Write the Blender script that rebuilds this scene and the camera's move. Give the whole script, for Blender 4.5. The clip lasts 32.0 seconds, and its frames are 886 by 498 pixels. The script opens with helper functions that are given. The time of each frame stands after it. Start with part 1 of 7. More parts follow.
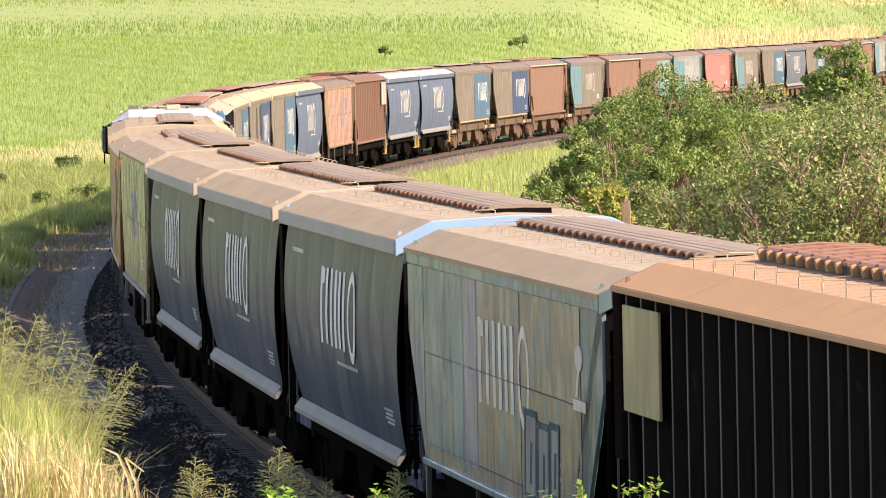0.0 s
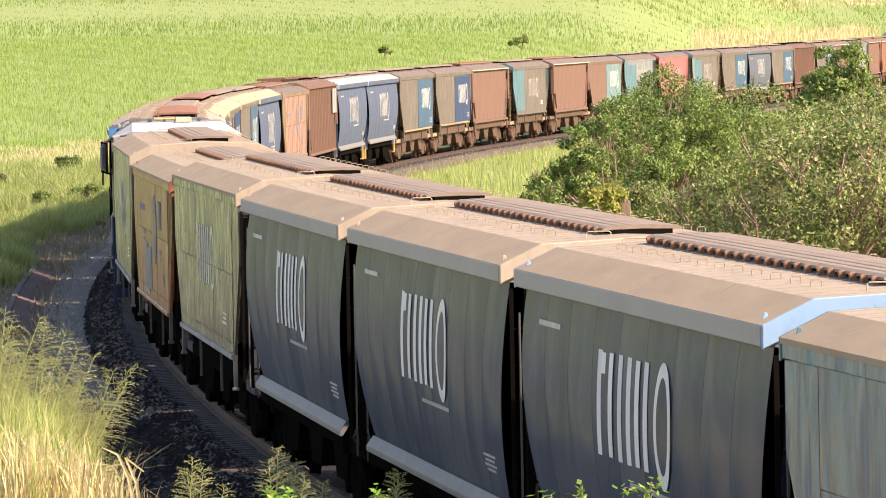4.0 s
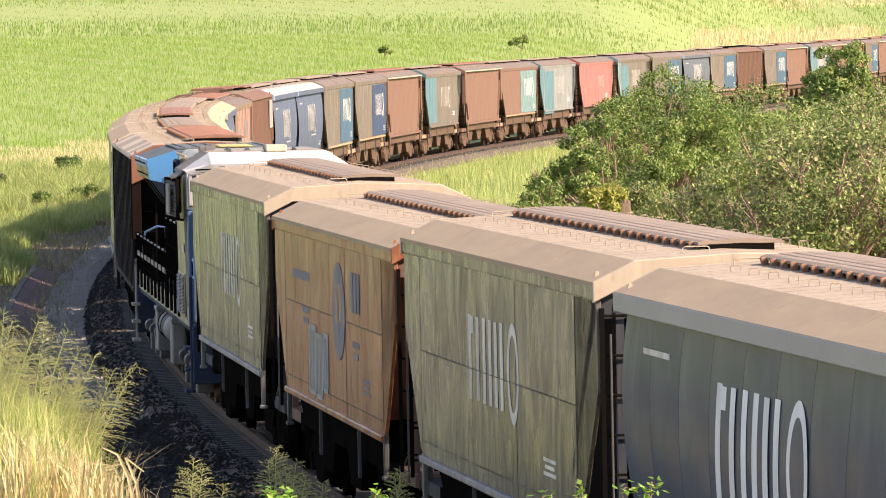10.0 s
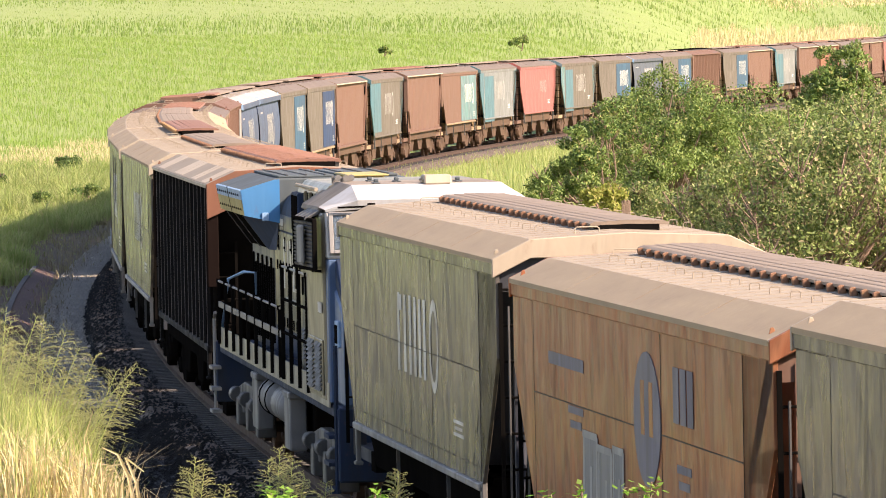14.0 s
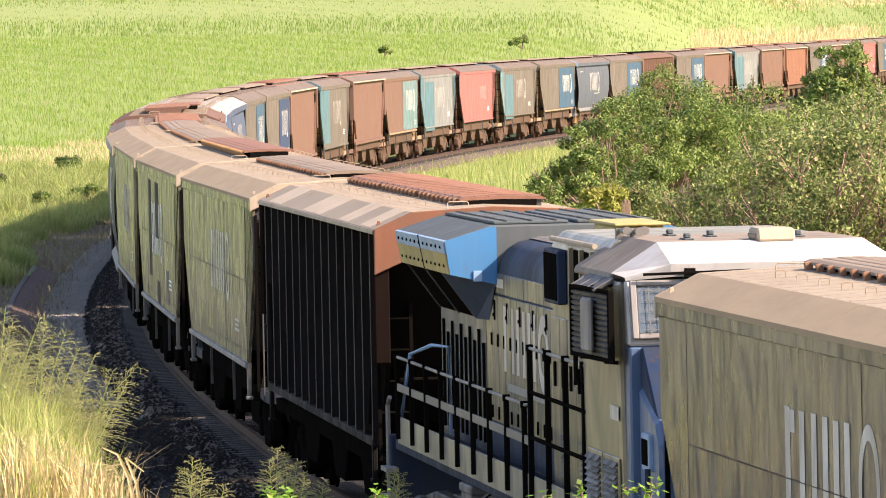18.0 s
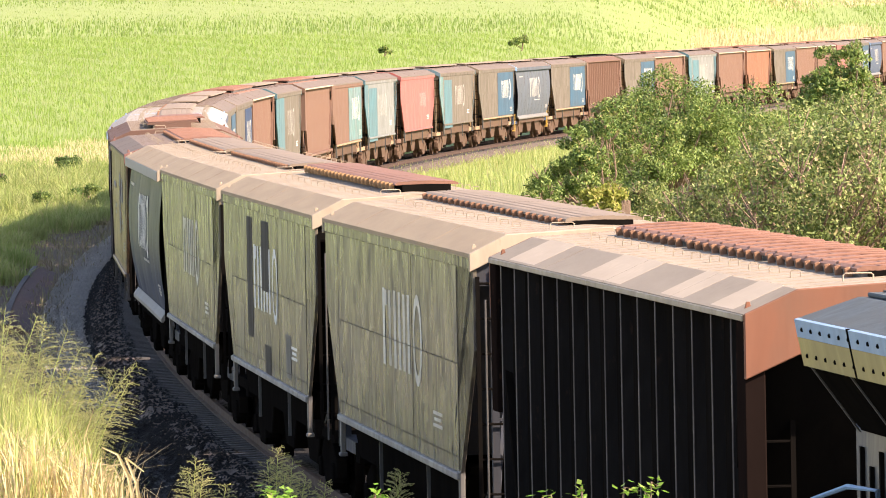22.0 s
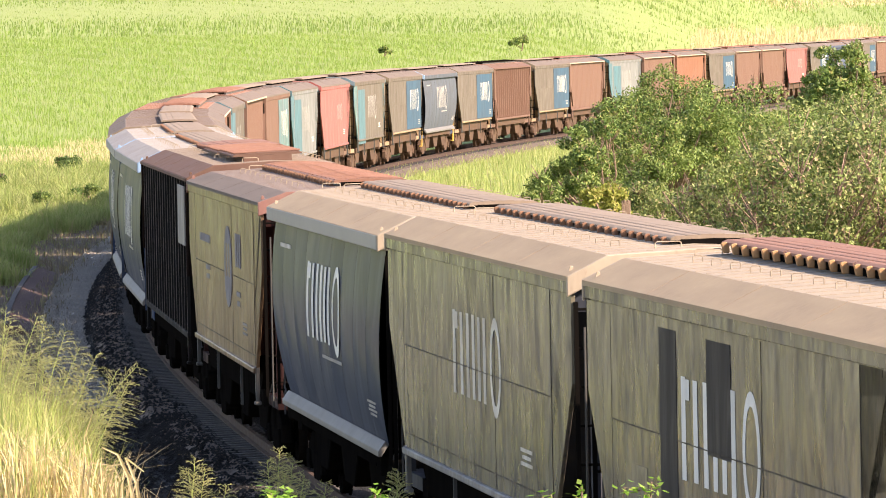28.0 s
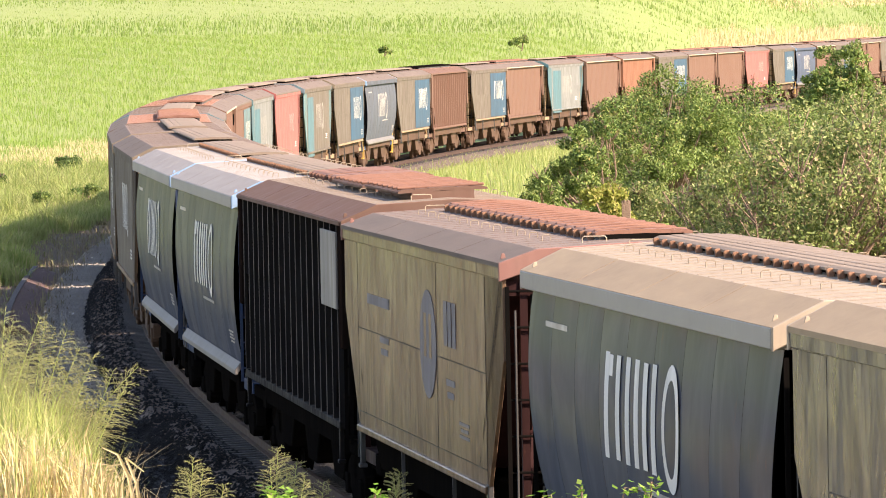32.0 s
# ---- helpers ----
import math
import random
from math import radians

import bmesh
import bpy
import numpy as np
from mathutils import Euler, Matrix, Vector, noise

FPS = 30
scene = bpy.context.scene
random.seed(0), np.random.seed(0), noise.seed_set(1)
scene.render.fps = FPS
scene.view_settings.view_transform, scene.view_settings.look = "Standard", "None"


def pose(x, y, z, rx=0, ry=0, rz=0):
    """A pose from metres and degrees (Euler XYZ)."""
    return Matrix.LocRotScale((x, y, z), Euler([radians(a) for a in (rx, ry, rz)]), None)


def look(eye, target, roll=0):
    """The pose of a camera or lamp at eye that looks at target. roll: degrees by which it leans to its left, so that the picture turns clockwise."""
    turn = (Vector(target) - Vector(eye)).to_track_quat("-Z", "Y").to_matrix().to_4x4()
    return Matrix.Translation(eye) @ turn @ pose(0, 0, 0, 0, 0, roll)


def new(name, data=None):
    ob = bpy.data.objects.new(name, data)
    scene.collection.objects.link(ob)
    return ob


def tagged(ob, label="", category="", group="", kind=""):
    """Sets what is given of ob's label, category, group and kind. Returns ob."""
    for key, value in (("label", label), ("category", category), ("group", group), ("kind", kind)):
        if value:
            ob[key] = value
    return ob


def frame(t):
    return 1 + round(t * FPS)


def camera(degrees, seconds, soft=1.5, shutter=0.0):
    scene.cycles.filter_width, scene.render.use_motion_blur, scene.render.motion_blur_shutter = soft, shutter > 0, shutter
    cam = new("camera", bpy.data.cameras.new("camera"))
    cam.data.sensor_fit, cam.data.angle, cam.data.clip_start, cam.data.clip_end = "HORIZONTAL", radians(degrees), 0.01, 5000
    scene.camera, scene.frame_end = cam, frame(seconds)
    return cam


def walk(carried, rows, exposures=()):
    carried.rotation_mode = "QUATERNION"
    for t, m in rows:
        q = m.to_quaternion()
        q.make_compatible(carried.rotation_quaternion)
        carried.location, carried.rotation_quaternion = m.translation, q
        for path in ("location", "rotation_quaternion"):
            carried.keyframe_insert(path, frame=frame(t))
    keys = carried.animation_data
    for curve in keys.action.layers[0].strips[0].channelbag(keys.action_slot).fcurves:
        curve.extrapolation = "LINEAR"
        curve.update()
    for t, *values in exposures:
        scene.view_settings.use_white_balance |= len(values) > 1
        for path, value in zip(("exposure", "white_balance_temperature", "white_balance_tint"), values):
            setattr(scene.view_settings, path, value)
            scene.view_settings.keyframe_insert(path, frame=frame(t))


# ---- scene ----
H_CAM = 6.425
cam = camera(6.9, 32.0, soft=1.0)
VIEW = look((0.0, 0.0, H_CAM), (0.0, 100.0, H_CAM - 3.111), -1.14)
walk(cam, [(0.0, VIEW), (32.0, VIEW)], [(0.0, 1.3, 7150.0, 25.0), (18.6, 1.32, 7150.0, 25.0), (20.2, 1.51, 7150.0, 25.0), (23.4, 1.51, 7150.0, 25.0), (25.2, 1.44, 7150.0, 25.0), (32.0, 1.44, 7150.0, 25.0)])

# ---- daylight ----
SUN_AZ, SUN_EL = 113.0, 36.0      # azimuth clockwise from +y (the way the camera looks), elevation
world = bpy.data.worlds.new("sky_light")
scene.world = world
world.use_nodes = True
wn = world.node_tree
wn.nodes.clear()
sky = wn.nodes.new("ShaderNodeTexSky")
sky.sky_type = "NISHITA"
sky.sun_disc = False
sky.sun_elevation = radians(SUN_EL)
sky.sun_rotation = radians(SUN_AZ)
wbg = wn.nodes.new("ShaderNodeBackground")
wbg.inputs["Strength"].default_value = 0.12
wout = wn.nodes.new("ShaderNodeOutputWorld")
wn.links.new(sky.outputs[0], wbg.inputs[0])
wn.links.new(wbg.outputs[0], wout.inputs[0])
sun_data = bpy.data.lights.new("sun", "SUN")
sun_data.energy = 4.3
sun_data.angle = radians(0.5)
sun_data.color = (1.0, 0.91, 0.77)
sun = new("sun", sun_data)
sun_dir = Vector((math.sin(radians(SUN_AZ)) * math.cos(radians(SUN_EL)),
                  math.cos(radians(SUN_AZ)) * math.cos(radians(SUN_EL)), math.sin(radians(SUN_EL))))
sun.matrix_world = look(sun_dir * 200, (0, 0, 0))


# ---- materials ----
def material(name):
    m = bpy.data.materials.new(name)
    m.use_nodes = True
    nt = m.node_tree
    return m, nt, nt.nodes["Principled BSDF"]


def put(nt, kind, **values):
    n = nt.nodes.new(kind)
    for k, v in values.items():
        n.inputs[k].default_value = v
    return n


def ramp_node(nt, stops):
    r = nt.nodes.new("ShaderNodeValToRGB")
    e = r.color_ramp.elements
    while len(e) < len(stops):
        e.new(0.5)
    for el, (p, c) in zip(e, stops):
        el.position = p
        el.color = (*c, 1)
    return r


def local_vector(nt, scale, shift=True):
    """Object coordinates, scaled, and moved by the object's random number so that no two things match."""
    tc = nt.nodes.new("ShaderNodeTexCoord")
    mp = nt.nodes.new("ShaderNodeMapping")
    mp.inputs["Scale"].default_value = scale
    nt.links.new(tc.outputs["Object"], mp.inputs["Vector"])
    if shift:
        oi = nt.nodes.new("ShaderNodeObjectInfo")
        mul = put(nt, "ShaderNodeMath")
        mul.operation = "MULTIPLY"
        mul.inputs[1].default_value = 57.0
        nt.links.new(oi.outputs["Random"], mul.inputs[0])
        nt.links.new(mul.outputs[0], mp.inputs["Location"])
    return mp


def mix_colors(nt, fac, a, b):
    m = nt.nodes.new("ShaderNodeMix")
    m.data_type = "RGBA"
    for sock, v in ((m.inputs[0], fac), (m.inputs[6], a), (m.inputs[7], b)):
        if isinstance(v, (int, float)):
            sock.default_value = v
        elif isinstance(v, tuple):
            sock.default_value = (*v, 1)
        else:
            nt.links.new(v, sock)
    return m.outputs[2]


def noise_fac(nt, scale, size, detail=4.0, lo=0.4, hi=0.6, shift=True, twist=0.0):
    mp = local_vector(nt, scale, shift)
    n = put(nt, "ShaderNodeTexNoise", Scale=size, Detail=detail, Roughness=0.6, Distortion=twist)
    nt.links.new(mp.outputs[0], n.inputs["Vector"])
    r = nt.nodes.new("ShaderNodeMapRange")
    r.inputs["From Min"].default_value = lo
    r.inputs["From Max"].default_value = hi
    nt.links.new(n.outputs["Fac"], r.inputs["Value"])
    return r.outputs["Result"]


def bump(nt, bsdf, height, strength=0.3, distance=0.02):
    b = put(nt, "ShaderNodeBump", Strength=strength, Distance=distance)
    nt.links.new(height, b.inputs["Height"])
    nt.links.new(b.outputs[0], bsdf.inputs["Normal"])


def paint(name, color, dirt, amount=0.5, rough=0.45, streak=2.2, rust=(0.16, 0.07, 0.035), rust_amount=0.25, metal=0.0, coat=0.0, drip=None, wave=0.0, gloss=0.2, each=0.0):
    """Weathered paint: rain streaks that run down, larger stains and flecks of rust."""
    m, nt, b = material(name)
    s1 = noise_fac(nt, (streak * 0.6, streak * 0.6, 0.34), 1.6, 4.0, 0.36, 0.68, True, 1.2)
    dent = noise_fac(nt, (1.5, 1.5, 0.3), 1.3, 3.0, 0.2, 0.8, True, 0.6)
    s2 = noise_fac(nt, (0.35, 0.35, 0.5), 1.2, 4.0, 0.35, 0.7)
    s3 = noise_fac(nt, (3.0, 3.0, 1.2), 3.0, 6.0, 0.62, 0.72)
    f1 = put(nt, "ShaderNodeMath"); f1.operation = "MULTIPLY"; f1.inputs[1].default_value = amount
    nt.links.new(s1, f1.inputs[0])
    c = mix_colors(nt, f1.outputs[0], color, dirt)
    f2 = put(nt, "ShaderNodeMath"); f2.operation = "MULTIPLY"; f2.inputs[1].default_value = amount * 0.8
    nt.links.new(s2, f2.inputs[0])
    c = mix_colors(nt, f2.outputs[0], c, tuple(v * 0.8 for v in dirt))
    f3 = put(nt, "ShaderNodeMath"); f3.operation = "MULTIPLY"; f3.inputs[1].default_value = rust_amount
    nt.links.new(s3, f3.inputs[0])
    c = mix_colors(nt, f3.outputs[0], c, rust)
    if each:
        oi = nt.nodes.new("ShaderNodeObjectInfo")
        f6 = put(nt, "ShaderNodeMath"); f6.operation = "MULTIPLY"; f6.inputs[1].default_value = each
        nt.links.new(oi.outputs["Random"], f6.inputs[0])
        c = mix_colors(nt, f6.outputs[0], c, tuple(v * 1.6 for v in dirt))
    if drip:
        s4 = noise_fac(nt, (0.85, 0.85, 0.36), 1.5, 3.5, 0.44, 0.60, True, 2.4)
        f4 = put(nt, "ShaderNodeMath"); f4.operation = "MULTIPLY"; f4.inputs[1].default_value = 0.7
        nt.links.new(s4, f4.inputs[0])
        c = mix_colors(nt, f4.outputs[0], c, drip)
        s5 = noise_fac(nt, (1.4, 1.4, 0.42), 1.3, 4.0, 0.50, 0.62, True, 2.2)
        f5 = put(nt, "ShaderNodeMath"); f5.operation = "MULTIPLY"; f5.inputs[1].default_value = 0.55
        nt.links.new(s5, f5.inputs[0])
        c = mix_colors(nt, f5.outputs[0], c, tuple(v * 0.55 for v in dirt))
    nt.links.new(c, b.inputs["Base Color"])
    rr = nt.nodes.new("ShaderNodeMapRange")
    rr.inputs["To Min"].default_value = rough
    rr.inputs["To Max"].default_value = min(1.0, rough + 0.3)
    nt.links.new(s1, rr.inputs["Value"])
    nt.links.new(rr.outputs[0], b.inputs["Roughness"])
    b.inputs["Metallic"].default_value = metal
    b.inputs["Coat Weight"].default_value = coat
    if drip and coat:
        dull = noise_fac(nt, (0.9, 0.9, 0.4), 1.5, 3.0, 0.38, 0.66, True, 2.2)
        cw = nt.nodes.new("ShaderNodeMapRange")
        cw.inputs["To Min"].default_value = min(1.0, coat * 1.35)
        cw.inputs["To Max"].default_value = coat * 0.4
        nt.links.new(dull, cw.inputs["Value"])
        nt.links.new(cw.outputs[0], b.inputs["Coat Weight"])
    b.inputs["Coat Roughness"].default_value = gloss
    b.inputs["Specular IOR Level"].default_value = 0.0 if rough >= 0.75 else 0.15 if rough >= 0.6 else 0.4
    if wave:
        dent = noise_fac(nt, (0.9, 0.9, 0.3), 1.3, 2.0, 0.15, 0.85, True, 0.8)
    bump(nt, b, dent, 0.1 if coat and not wave else 0.35 + wave, 0.03 + 0.02 * (wave > 0))
    if coat:
        nt.links.new(b.inputs["Normal"].links[0].from_socket, b.inputs["Coat Normal"])
    return m


def rough_stuff(name, a, c, size, scale=(1, 1, 1), rough=0.9, lo=0.35, hi=0.65, bump_d=0.03, bump_s=0.5, fine=None, shift=True):
    m, nt, b = material(name)
    n1 = noise_fac(nt, scale, size, 6.0, lo, hi, shift)
    col = mix_colors(nt, n1, a, c)
    n2 = noise_fac(nt, (1, 1, 1), size * 9, 5.0, 0.3, 0.7, shift)
    col = mix_colors(nt, n2, col, fine if fine else tuple((u + v) * 0.32 for u, v in zip(a, c)))
    nt.links.new(col, b.inputs["Base Color"])
    b.inputs["Roughness"].default_value = rough
    bump(nt, b, n2, bump_s, bump_d)
    return m


def leafy(name, stops, rough=0.5, through_light=0.35, patch=0.05):
    """Leaves: colour differs from leaf to leaf, light shines through."""
    m, nt, b = material(name)
    g = nt.nodes.new("ShaderNodeNewGeometry")
    r = ramp_node(nt, stops)
    nt.links.new(g.outputs["Random Per Island"], r.inputs[0])
    big = noise_fac(nt, (1, 1, 1), patch, 3.0, 0.35, 0.65, False)
    half = put(nt, "ShaderNodeMath"); half.operation = "MULTIPLY"; half.inputs[1].default_value = 0.55
    nt.links.new(big, half.inputs[0])
    tone = mix_colors(nt, half.outputs[0], r.outputs[0], stops[-2][1])
    nt.links.new(tone, b.inputs["Base Color"])
    b.inputs["Roughness"].default_value = rough
    b.inputs["Specular IOR Level"].default_value = 0.2
    tr = nt.nodes.new("ShaderNodeBsdfTranslucent")
    nt.links.new(tone, tr.inputs["Color"])
    mx = nt.nodes.new("ShaderNodeMixShader")
    mx.inputs[0].default_value = through_light
    nt.links.new(b.outputs[0], mx.inputs[1])
    nt.links.new(tr.outputs[0], mx.inputs[2])
    nt.links.new(mx.outputs[0], nt.nodes["Material Output"].inputs["Surface"])
    return m


def field_ground(name):
    """Bright green field soil far off, dry brown verge soil with straw along the near part of the line."""
    m, nt, b = material(name)
    big = noise_fac(nt, (1, 1, 1), 0.25, 6.0, 0.35, 0.65, False)
    fine = noise_fac(nt, (1, 1, 1), 2.2, 5.0, 0.3, 0.7, False)
    green = mix_colors(nt, fine, mix_colors(nt, big, (0.22, 0.32, 0.075), (0.18, 0.26, 0.065)), (0.25, 0.28, 0.09))
    dry = mix_colors(nt, fine, mix_colors(nt, big, (0.165, 0.165, 0.085), (0.11, 0.108, 0.065)), (0.19, 0.175, 0.095))
    tc = nt.nodes.new("ShaderNodeTexCoord")
    sep = nt.nodes.new("ShaderNodeSeparateXYZ")
    nt.links.new(tc.outputs["Object"], sep.inputs[0])
    far = nt.nodes.new("ShaderNodeMapRange")
    far.inputs["From Min"].default_value = 160.0
    far.inputs["From Max"].default_value = 240.0
    nt.links.new(sep.outputs["Y"], far.inputs["Value"])
    nt.links.new(mix_colors(nt, far.outputs["Result"], dry, green), b.inputs["Base Color"])
    b.inputs["Roughness"].default_value = 0.95
    bump(nt, b, fine, 0.6, 0.1)
    return m


